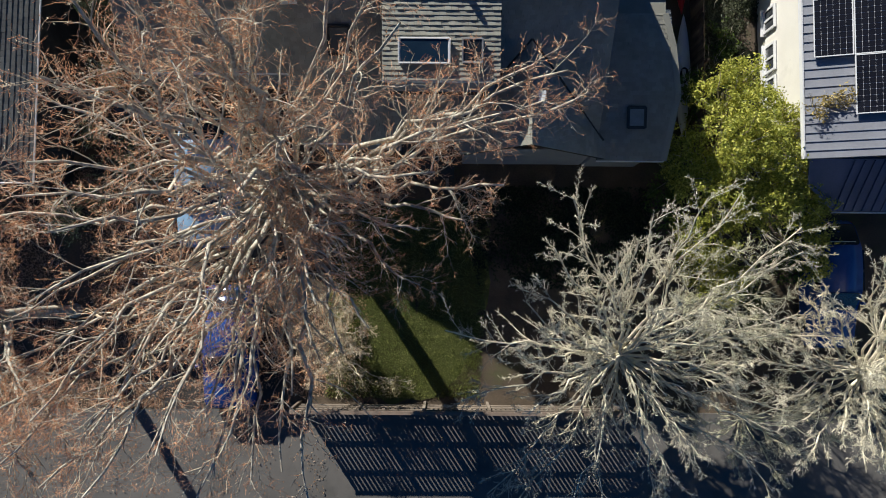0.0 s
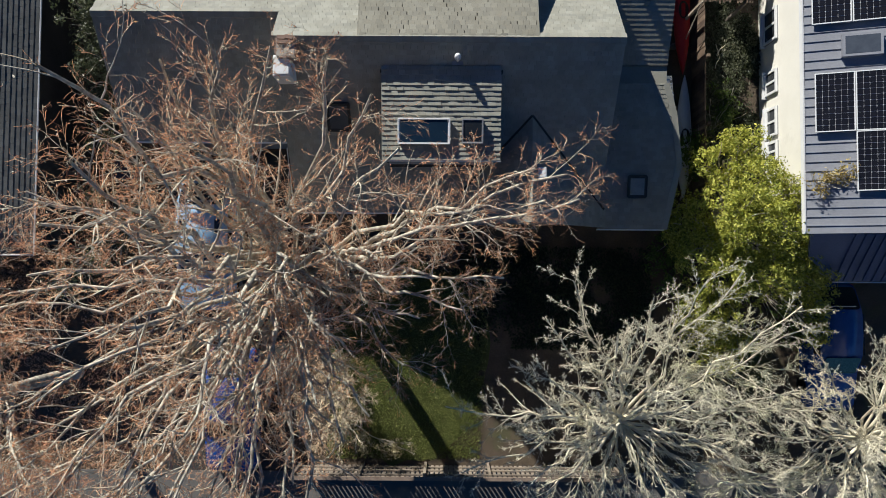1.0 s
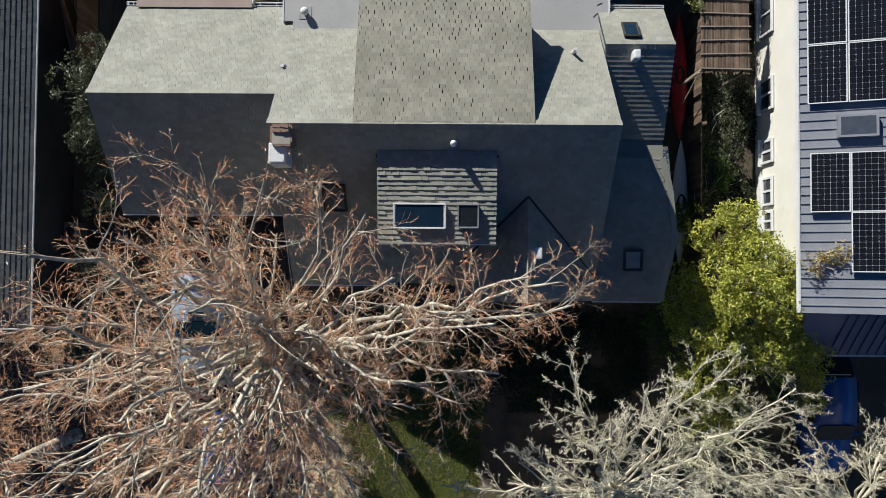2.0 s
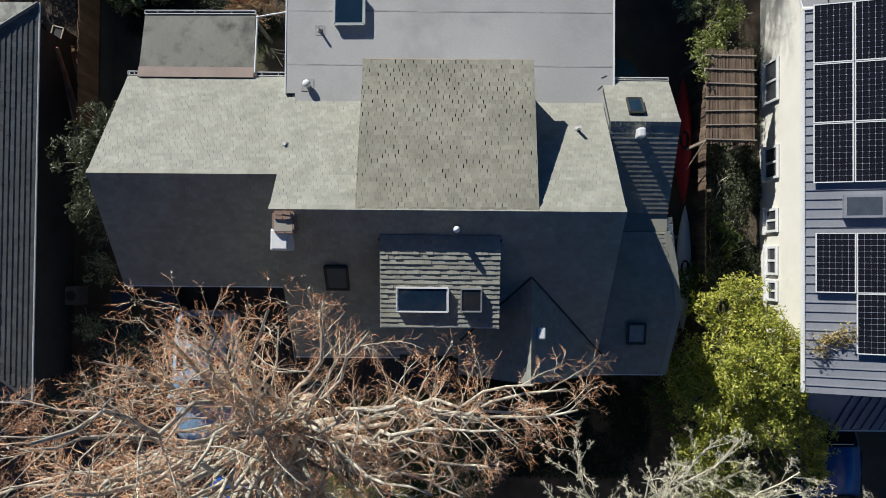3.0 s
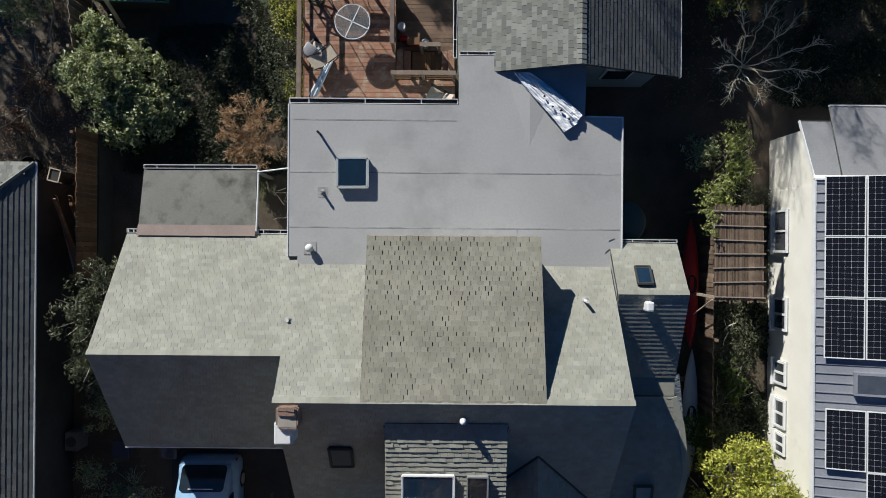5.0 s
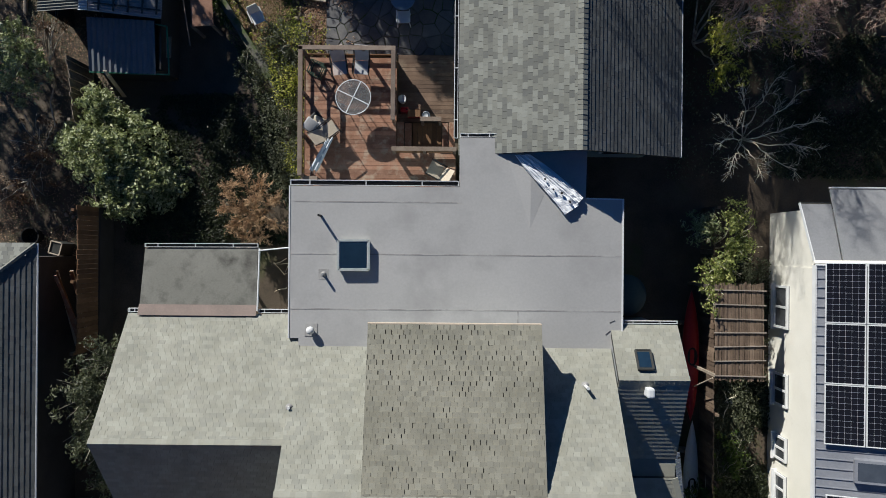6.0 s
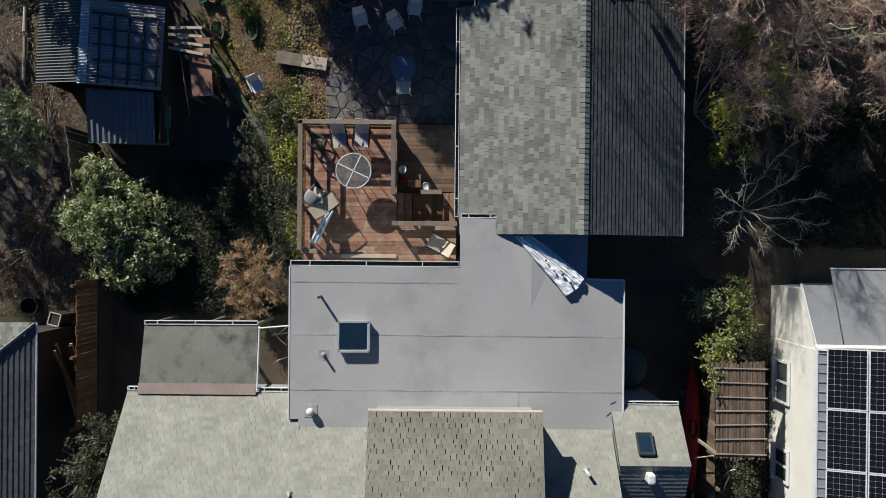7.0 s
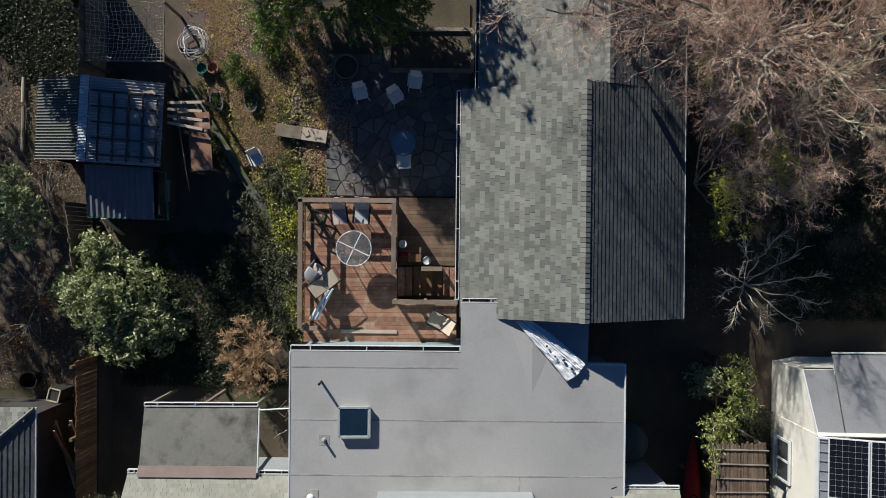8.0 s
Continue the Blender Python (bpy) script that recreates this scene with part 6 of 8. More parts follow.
# large bare tree in the front garden
bare_tree("bare_tree", "large leafless tree with reddish tan twigs and lichen-grey limbs", (-3.8, -6.9, 4.6), 0.26,
          [(-4.6, -4.6, 15.0), (-4.8, -5.6, 13.8), (-4.2, -7.0, 13.4), (-2.4, -7.1, 12.0), (-3.2, -5.4, 13.4), (-5.8, -6.4, 12.8), (-3.4, -8.4, 11.8), (-5.2, -8.2, 12.2),
           (-1.8, -3.1, 10.6), (-1.0, -3.7, 10.3), (-3.4, -4.5, 11.0), (-5.0, -3.7, 9.2), (-6.3, -4.0, 7.6), (-6.6, -4.4, 9.6), (-5.2, -4.2, 11.4),
           (-0.4, -4.9, 11.2), (-1.4, -7.6, 6.6), (-0.6, -9.4, 6.0), (-2.0, -11.2, 6.5), (-1.0, -6.6, 7.4), (-0.2, -8.2, 6.4), (-9.5, -14.6, 6.0), (-6.0, -15.6, 5.4), (-11.2, -13.4, 6.4), (-3.0, -15.4, 5.0), (-11.4, -8.4, 7.2), (-2.2, -9.2, 7.0), (2.3, -4.9, 9.0), (2.6, -5.5, 8.4), (-3.6, -9.6, 8.8), (-2.6, -10.8, 7.4), (-1.4, -10.6, 6.4), (-4.4, -11.8, 7.2), (1.6, -5.9, 8.8), (0.2, -7.2, 9.0),
           (-7.2, -5.8, 11.0), (-7.1, -8.6, 10.2), (-7.8, -7.2, 9.8), (-8.6, -5.4, 8.6), (-9.4, -7.6, 7.6),
           (-10.4, -10.6, 6.6), (-10.0, -12.0, 6.2), (-8.4, -10.0, 8.6), (-6.4, -11.2, 7.0), (-4.8, -10.4, 9.4), (-2.4, -10.0, 8.0), (-3.2, -12.2, 6.6), (-5.2, -12.8, 6.8), (-1.6, -8.8, 8.6), (-6.8, -13.8, 6.2), (-4.4, -14.6, 5.6), (-8.6, -13.6, 6.2), (-3.4, -3.4, 12.2), (-4.6, -3.4, 11.4), (-2.6, -3.2, 11.6), (3.3, -5.5, 8.6), (3.0, -5.0, 8.9), (1.8, -7.2, 7.2), (0.9, -8.0, 6.8), (-7.6, -13.0, 7.4), (-9.2, -12.8, 7.0), (-6.0, -13.4, 7.6), (-4.8, -13.6, 7.0), (-10.6, -14.2, 6.2), (-12.4, -13.0, 5.8), (-8.2, -14.8, 6.8), (-3.4, -14.0, 6.6)], 41, bark_grey, twig_red, foot=(-3.9, -6.7, -0.25),
          n1=6, l1=1.6, n2=9, l2=0.7, n3=5, l3=0.26, droop=-0.03, lift=0.10, tip_r=0.024, twig_scale=0.85, twig2=twig_grey, spread=0.52, limb_r=0.85, wig=0.26, buds=1, bud_size=0.036, edge=lambda p: p.y < -6.1 + 0.33 * p.z, flakes=2, flake_size=0.05, flake_mat=lichen_tuft)
bare_tree("bare_tree", "second leafless tree with reddish tan twigs by the driveway", (-12.0, -10.5, 4.0), 0.2,
          [(-15, -8, 7), (-10.2, -8.0, 7.4), (-9.4, -12.2, 6.8), (-12.8, -14.2, 6.6), (-14.6, -12, 6.8), (-12.2, -7.4, 7.0), (-8.6, -14.0, 6.0), (-11.0, -13.4, 6.2), (-10.6, -10.2, 7.2), (-12.4, -15.6, 5.4), (-9.8, -15.4, 5.2), (-10.8, -6.4, 6.4)], 42, bark_grey, twig_red,
          n1=11, l1=1.8, n2=10, l2=0.7, n3=6, l3=0.25, twig_scale=1.0, twig2=twig_grey, tip_r=0.022, spread=0.48, limb_r=0.9, buds=1, bud_size=0.035, flakes=1, flake_size=0.05, flake_mat=lichen_tuft)
# pollarded fruit trees with pale lichen
def fruit_tree(label, hub, reach, tilt, seed, n):
    """A pruned tree: limbs rise outwards from one hub on all sides, higher towards +y."""
    rng = random.Random(seed)
    tips = []
    for i in range(n):
        a = 2 * math.pi * (i + rng.uniform(-0.35, 0.35)) / n
        f = rng.uniform(0.55, 1.08) if i % 3 else rng.uniform(0.3, 0.6)
        tips.append((hub[0] + reach * 1.05 * math.cos(a) * f, hub[1] + reach * math.sin(a) * f, hub[2] + 1.5 + tilt * math.sin(a) + (1.0 - f) * 1.6 + rng.uniform(-0.3, 0.3)))
    bare_tree("fruit_tree", label, hub, 0.15, tips, seed, bark_lichen, bark_lichen, n1=13, l1=1.5, n2=13, l2=0.26, n3=3, l3=0.09, spread=0.42, lift=0.09, tip_r=0.016, wig=0.17, sag=-0.15, twig_scale=1.0, limb_r=0.85, flakes=3, flake_size=0.05, flake_mat=lichen_tuft)


fruit_tree("pollarded leafless fruit tree crusted with pale lichen", (5.85, -11.6, 2.0), 5.4, 1.6, 43, 40)
fruit_tree("leafless fruit tree with pale lichen near the driveway", (13.3, -12.1, 2.2), 3.9, 0.8, 44, 36)
bare_tree("lichen_bush", "tangled leafless bush with grey-green lichen beside the evergreen", (8.7, -10.0, 0.6), 0.08, [(8.7 + 1.9 * math.cos(a) * f, -10.2 + 1.9 * math.sin(a) * f, 3.2 + 0.9 * (1 - f)) for a, f in ((0.2, 1), (0.8, 0.8), (1.3, 1), (1.9, 0.9), (2.5, 1), (3.1, 0.8), (3.7, 1), (4.3, 0.9), (4.9, 1), (5.5, 0.9), (6.0, 1), (0.6, 0.4), (2.2, 0.4), (3.9, 0.4), (5.3, 0.4))], 50, lichen_twig, lichen_twig, n1=9, l1=1.0, n2=9, l2=0.4, n3=3, l3=0.16, spread=0.4, tip_r=0.01, sag=0.05, twig_scale=1.2, category="bush", flakes=2, flake_size=0.05, flake_mat=lichen_tuft)
bare_tree("lichen_bush", "low leafless bush with grey-green lichen by the front fence", (10.4, -13.9, 0.2), 0.08, [(10.4 + 2.6 * math.cos(a) * f, -13.9 + 1.5 * math.sin(a) * f, 1.3 + 0.7 * (1 - f)) for a, f in ((0.2, 1), (0.8, 0.8), (1.3, 1), (1.9, 0.9), (2.5, 1), (3.1, 0.8), (3.7, 1), (4.3, 0.9), (4.9, 1), (5.5, 0.9), (6.0, 1), (0.6, 0.4), (2.2, 0.4), (3.9, 0.4), (5.3, 0.4))], 48, lichen_twig, lichen_twig, n1=9, l1=1.0, n2=9, l2=0.4, n3=3, l3=0.16, spread=0.4, tip_r=0.01, sag=0.05, twig_scale=1.2, category="bush", flakes=2, flake_size=0.05, flake_mat=lichen_tuft)
# lichen limbs of the tangled tree, added as a separate bush shape
bare_tree("lichen_bush", "pale lichen-crusted tree limbs in the bare tangle", (11.6, 14.4, 0.2), 0.09, [(11.5 + 1.3 * math.cos(a) * f, 14.6 + 1.9 * math.sin(a) * f, 5.6 + 0.9 * (1 - f)) for a, f in ((0.3, 1), (1.2, 1), (1.6, 0.7), (2.1, 1), (3.0, 0.9), (3.9, 1), (4.6, 0.8), (5.4, 1), (1.4, 0.35), (4.4, 0.35))], 57, lichen_twig, lichen_twig, n1=6, l1=0.9, n2=5, l2=0.4, n3=3, l3=0.16, spread=0.4, tip_r=0.012, sag=0.05, twig_scale=1.2, category="bush", flakes=2, flake_size=0.05, flake_mat=lichen_tuft)
bare_tree("dry_bush", "pale twiggy leafless bush beside the front fence", (-3.1, -11.3, 0.3), 0.05, [(-3.0 + 1.15 * math.cos(a) * f, -11.3 + 1.5 * math.sin(a) * f, 1.7 + 0.7 * (1 - f)) for a, f in ((0.3, 1), (0.9, 0.8), (1.5, 1), (2.1, 0.9), (2.8, 1), (3.5, 0.9), (4.2, 1), (4.9, 0.9), (5.5, 1), (6.0, 0.8), (0.8, 0.4), (2.6, 0.4), (4.4, 0.4), (5.8, 0.4))], 49, twig_grey, twig_grey, n1=8, l1=0.8, n2=8, l2=0.35, n3=3, l3=0.16, spread=0.42, tip_r=0.01, sag=0.05, twig_scale=1.4, category="bush")
# thicket behind the east house
bare_tree("bare_tree", "leafless purple-brown tree tangled over the garden", (9.6, 16.2, 2.6), 0.2,
          [(6.2, 15.6, 5.2), (7.0, 13.4, 4.6), (8.6, 12.6, 4.4), (10.6, 12.4, 4.4), (12.4, 13.2, 4.6), (13.6, 15.2, 5.0), (8.0, 17.6, 5.8), (10.0, 18.6, 6.0), (12.4, 17.6, 5.8), (9.4, 14.6, 5.6), (11.2, 15.6, 5.8), (5.4, 18.0, 5.6), (6.2, 14.4, 7.3), (7.4, 13.6, 7.0), (5.2, 15.8, 7.5), (4.2, 17.2, 6.8), (3.2, 18.4, 6.6), (5.6, 16.4, 5.8), (7.4, 16.2, 5.8), (1.6, 16.4, 7.2), (2.4, 15.6, 7.0), (3.2, 16.8, 7.4), (1.2, 17.8, 7.2), (4.0, 15.4, 7.2), (12.6, 16.4, 5.6), (11.0, 13.6, 5.6), (8.4, 11.6, 3.6), (9.6, 11.4, 3.4), (7.9, 14.4, 3.6), (8.0, 13.0, 3.4), (7.7, 15.8, 3.8), (8.8, 12.4, 3.8), (10.2, 11.8, 3.6)], 45, bark_thicket, twig_pink,
          n1=12, l1=1.7, n2=11, l2=0.7, n3=5, l3=0.26, droop=-0.06, twig_scale=0.8, twig2=twig_pink, flakes=2, flake_size=0.045, flake_mat=lichen_tuft)
bare_tree("bare_tree", "leafless brown tree beyond the garden fence", (14.6, 14.0, 2.6), 0.18,
          [(12.6, 12.2, 4.2), (14.6, 11.4, 4.2), (16.6, 12.0, 4.4), (17.0, 15.0, 5.0), (13.0, 16.4, 5.2), (15.0, 17.0, 5.4), (12.2, 14.2, 4.8), (13.4, 12.0, 5.4), (15.4, 12.6, 5.8), (16.6, 13.6, 5.8), (12.4, 11.6, 4.6), (14.4, 10.6, 4.4), (16.2, 10.8, 4.6), (15.6, 14.8, 6.4), (13.6, 14.6, 6.2)], 46, bark_thicket, twig_pink, n1=12, l1=1.7, n2=11, l2=0.7, n3=5, l3=0.26, droop=-0.06, twig_scale=0.8, twig2=twig_grey, flakes=1, flake_size=0.045, flake_mat=lichen_tuft)
bare_tree("small_bare_tree", "small leafless pale-branched tree in the shaded garden", (9.95, 8.9, 0.7), 0.06,
          [(10.15 + 1.6 * math.cos(a), 8.95 + 1.55 * math.sin(a), h + 0.3) for a, h in ((0.2, 1.6), (0.9, 1.8), (1.5, 1.9), (2.1, 1.6), (2.8, 1.5), (3.4, 1.4), (4.0, 1.3), (4.7, 1.3), (5.4, 1.4), (5.9, 1.6))], 47, bark_lichen, bark_lichen,
          n1=9, l1=0.8, n2=5, l2=0.35, n3=0, l3=0.2, spread=0.45, wig=0.2, tip_r=0.012, sag=0.0, twig_scale=1.6, limb_r=0.75)


def blob_spots(rng, c, rad, n, shell=0.45, clump=0.17):
    """Places for leaves through an uneven crown, thickest towards its outside."""
    c = Vector(c)
    out = []
    lumps = [(rand_dir(rng), rng.uniform(0.5, 1.2)) for _ in range(30)]
    while len(out) < n:
        d = rand_dir(rng)
        if d.z < -0.55:
            continue
        best = max(lumps, key=lambda l: l[0].dot(d))
        edge = best[1] * (0.72 + 0.28 * best[0].dot(d)) * rng.uniform(0.9, 1.08)
        f = edge * (1 - shell * rng.random() ** 1.7)
        p = c + Vector((d.x * rad[0], d.y * rad[1], d.z * rad[2])) * f
        k = rng.randint(10, 26)
        for _ in range(k):
            e = rand_dir(rng)
            out.append((p + e * (clump * rng.random() ** 0.6), (d * 0.6 + e).normalized()))
    return out


def leafy(name, label, lobes, n, size, mat, seed, foot, trunk_r=0.08, twig=None, category="tree", shell=0.45):
    """A leafy tree or shrub: trunk, limbs into each lobe of the crown, and leaves."""
    rng = random.Random(seed)
    t = thing(name, label, category)
    foot = Vector(foot)
    big = []
    spots = []
    vol = sum(r[0] * r[1] for _, r in lobes)
    for c, r in lobes:
        c = Vector(c)
        q = limb_to(rng, foot, c, trunk_r, trunk_r * 0.3, 0.1, 0.3, 7)
        big.append(q)
        for d in range(9):
            v = rand_dir(rng)
            v.z = abs(v.z)
            big.append(limb_to(rng, q[5][0], c + Vector((v.x * r[0], v.y * r[1], v.z * r[2])) * 0.95, trunk_r * 0.35, 0.006, 0.05, 0.4, 5))
        spots += blob_spots(rng, c, r, int(n * r[0] * r[1] / vol), shell)
    link_raw("trunk", tubes(big, 6), twig or bark_grey, t, "", True)
    link_raw("crown", leaf_cloud(rng, spots, size), mat, t, "", False)
    return t


leafy("evergreen_tree", "bright yellow-green leafy tree between the houses", [((8.9, -3.6, 2.4), (0.9, 0.9, 1.2)), ((9.7, -4.4, 3.0), (1.1, 1.2, 1.2)), ((9.1, -5.4, 3.3), (1.2, 1.2, 1.3)), ((10.3, -5.8, 3.1), (1.2, 1.1, 1.2)), ((8.6, -6.6, 2.6), (1.2, 1.2, 1.2)), ((9.8, -7.0, 2.7), (1.3, 1.1, 1.1)), ((11.2, -6.9, 2.5), (0.9, 1.2, 0.9)), ((8.4, -8.2, 1.9), (1.2, 1.1, 1.0)), ((9.2, -9.3, 1.5), (1.2, 1.0, 0.8)), ((10.9, -4.6, 3.5), (0.7, 0.5, 0.5)), ((7.9, -5.6, 2.0), (0.9, 1.0, 0.8)), ((11.9, -7.0, 2.2), (0.6, 0.5, 0.5)), ((12.0, -7.9, 1.9), (0.6, 0.6, 0.5)), ((12.0, -8.8, 1.6), (0.6, 0.5, 0.4)), ((9.2, -3.1, 2.9), (0.6, 0.5, 0.7))],
      46000, 0.105, leaf_bright, 51, (9.4, -5.4, -0.1), 0.11)
leafy("evergreen_bush", "dense glossy grey-green evergreen bush in the back garden", [((-10.75, 8.35, 0.5), (1.5, 1.4, 1.35)), ((-10.15, 7.25, 0.3), (1.5, 1.1, 1.1)), ((-11.95, 8.6, 0.2), (0.9, 0.7, 0.8)), ((-11.15, 9.7, 0.4), (0.75, 0.8, 0.8)), ((-9.15, 7.3, 0.0), (0.9, 0.8, 0.7)), ((-10.85, 6.6, 0.0), (0.9, 0.6, 0.7))],
      26000, 0.15, leaf_dark, 52, (-10.55, 8.15, -0.7), 0.08, category="bush")
bare_tree("dry_bush", "leafless red-brown twiggy bush beside the flat roof", (-6.15, 6.4, 0.2), 0.05, [(-6.15 + 0.95 * math.cos(a) * f, 6.4 + 1.15 * math.sin(a) * f, 0.9 + 0.5 * (1 - f)) for a, f in ((0.3, 1), (1.0, 0.9), (1.7, 1), (2.4, 0.9), (3.1, 1), (3.8, 0.9), (4.5, 1), (5.2, 0.9), (5.9, 1), (0.8, 0.4), (3.0, 0.4), (5.0, 0.4))], 53, olive_twig, olive_twig, n1=13, l1=0.7, n2=10, l2=0.3, n3=4, l3=0.14, spread=0.42, tip_r=0.01, sag=0.05, limb_r=0.8, twig_scale=1.7, category="bush")
leafy("shrub", "grey-green straggly shrub between two roofs", [((-10.5, 0.9, 2.3), (0.9, 1.2, 1.3)), ((-10.6, -0.5, 2.0), (0.8, 1.2, 1.2)), ((-10.1, 1.9, 2.2), (0.6, 0.7, 1.0)), ((-10.4, -1.5, 1.5), (0.6, 0.7, 0.9))], 6800, 0.11, leaf_shrub, 54, (-10.6, 0.3, -0.2), 0.06, category="bush", shell=0.8)
leafy("vine_shrub", "yellow-green climbing shrub over the slatted panel", [((9.25, 5.5, 2.1), (0.7, 0.75, 0.6)), ((8.75, 4.6, 1.9), (0.6, 0.7, 0.6)), ((9.1, 6.3, 2.1), (0.5, 0.45, 0.5)), ((8.35, 3.9, 2.2), (0.35, 0.6, 0.5))], 3600, 0.10, leaf_mat("olive_vine_leaf", (0.08, 0.11, 0.03), (0.55, 0.56, 0.20), (0.4, 0.46, 0.09), (0.25, 0.29, 0.08)), 55, (8.9, 5.2, 0.0), 0.04, category="bush", shell=0.8)
leafy("shrub", "small pale green shrub in the shaded passage", [((8.3, 5.95, 1.6), (0.5, 0.55, 0.4))], 1200, 0.11, leaf_dark, 56, (8.3, 5.9, -0.1), 0.03, category="bush", shell=0.8)
leafy("shrub", "yellow-green shrub below the bare tangle", [((8.55, 13.6, 3.6), (0.65, 0.75, 0.6)), ((8.9, 11.9, 1.8), (0.9, 0.8, 0.7)), ((9.0, 10.8, 1.3), (0.7, 0.6, 0.5)), ((9.25, 12.7, 3.9), (0.7, 0.8, 0.4)), ((8.5, 14.6, 3.9), (0.35, 0.6, 0.4)), ((10.6, 12.0, 2.4), (1.0, 0.8, 0.7)), ((7.9, 15.6, 2.6), (0.4, 1.3, 0.7))], 6400, 0.10, leaf_bright, 57, (8.5, 12.2, -0.1), 0.04, category="bush", shell=0.8)
# its rear lobes are added to shade the planting bed and rear roof
leafy("conifer", "dark green feathery conifer at the back of the patio", [((-3.3, 17.6, 2.2), (2.0, 1.3, 1.4)), ((-5.2, 16.9, 1.8), (0.9, 1.0, 1.0)), ((-2.0, 16.9, 2.0), (0.9, 0.9, 0.8)), ((-1.8, 18.4, 1.9), (1.4, 1.2, 1.3)), ((-2.4, 19.3, 2.8), (1.3, 1.2, 1.3)), ((-1.2, 17.6, 1.3), (1.0, 1.3, 1.1)), ((-1.0, 20.6, 3.8), (1.5, 1.4, 1.6)), ((-5.2, 18.2, 1.5), (1.3, 1.3, 1.2)), ((-0.4, 18.8, 1.8), (1.5, 1.2, 1.3)), ((-4.4, 19.6, 2.2), (2.2, 1.6, 1.8))], 30000, 0.11, conifer_leaf, 58, (-3.0, 18.6, -0.2), 0.09, category="bush")
# next five evergreens are added out of view, only to cast shade
leafy("evergreen_tree", "added evergreen tree that shades the shed and back garden", [((-13.2, 18.8, 3.4), (1.7, 1.7, 2.8)), ((-14.7, 19.7, 4.0), (1.5, 1.5, 2.0)), ((-12.2, 19.2, 1.6), (1.5, 1.3, 1.8))], 8500, 0.17, grass_mat, 63, (-13.0, 19.0, -0.6), 0.14)
leafy("evergreen_tree", "added evergreen tree that shades the patio and rear roof", [((-5.4, 21.4, 3.6), (2.2, 1.8, 2.6)), ((-3.2, 21.3, 4.6), (1.8, 1.6, 2.8)), ((-6.8, 20.8, 2.8), (1.4, 1.4, 1.9))], 15000, 0.2, grass_mat, 66, (-5.0, 21.2, -0.2), 0.15)
leafy("evergreen_tree", "added evergreen tree that shades the east garden", [((9.0, 21.8, 2.6), (2.6, 2.2, 2.8)), ((12.0, 22.6, 2.6), (2.8, 2.2, 2.8)), ((6.6, 23.0, 3.6), (2.0, 2.0, 2.9)), ((0.8, 23.9, 5.0), (1.8, 1.8, 3.9)), ((4.4, 23.2, 4.5), (2.0, 1.9, 3.9)), ((2.9, 24.2, 4.5), (1.6, 1.8, 3.6))], 24000, 0.18, grass_mat, 64, (9.4, 22.0, -0.2), 0.2)
leafy("evergreen_tree", "added evergreen tree that shades the far east garden", [((15.6, 21.0, 4.5), (2.6, 2.6, 3.8)), ((18.0, 18.6, 4.0), (2.4, 2.6, 3.4))], 12000, 0.16, grass_mat, 65, (16.0, 20.4, -0.2), 0.2)
leafy("evergreen_tree", "added evergreen tree that shades the west garden ground", [((-21.0, 19.5, 4.4), (2.3, 2.3, 4.0)), ((-22.8, 17.4, 4.0), (2.0, 2.0, 3.2))], 12000, 0.18, grass_mat, 67, (-21.4, 19.0, -0.6), 0.18)
leafy("shrub", "silvery green shrub at the garden edge", [((-13.7, 10.9, 0.7), (0.9, 1.1, 0.8)), ((-14.0, 12.0, 0.5), (0.6, 0.6, 0.6))], 2600, 0.14, leaf_dark, 59, (-13.8, 11.0, -0.7), 0.04, category="bush")
leafy("shrub", "red-brown dry shrub beside the fence", [((-13.2, 8.4, 0.5), (1.0, 1.5, 0.8)), ((-13.0, 12.6, 0.2), (0.6, 0.5, 0.5)), ((-13.8, 6.9, 0.4), (0.8, 0.8, 0.6))], 1500, 0.10, leaf_red, 60, (-13.2, 8.5, -0.5), 0.04, category="bush", shell=0.8)
leafy("hedge", "dry tan hedge plants along the front fence", [((-3.1, -12.2, 0.6), (0.6, 0.8, 0.9)), ((-2.5, -11.5, 0.5), (0.6, 0.6, 0.8)), ((-3.0, -10.6, 0.4), (0.5, 0.7, 0.6)), ((-2.2, -12.6, 0.5), (0.5, 0.5, 0.8)), ((-1.2, -12.9, 0.3), (0.8, 0.4, 0.4))], 2600, 0.085, leaf_mat("dry_tan_leaf", (0.20, 0.17, 0.09), (0.60, 0.54, 0.36), (0.5, 0.44, 0.24), (0.38, 0.34, 0.20)), 61, (-3.0, -12.0, -0.2), 0.03, category="bush", shell=0.8)
leafy("shrub", "dark green shrubs under the evergreen tree", [((7.8, -6.4, 0.7), (0.8, 1.6, 0.8)), ((8.6, -3.0, 0.6), (0.8, 1.2, 0.6)), ((9.7, -1.6, 0.6), (0.7, 0.9, 0.5)), ((11.6, -8.6, 0.8), (0.8, 0.8, 0.8))], 5200, 0.12, grass_mat, 62, (8.4, -4.6, -0.1), 0.04, category="bush", shell=0.8)


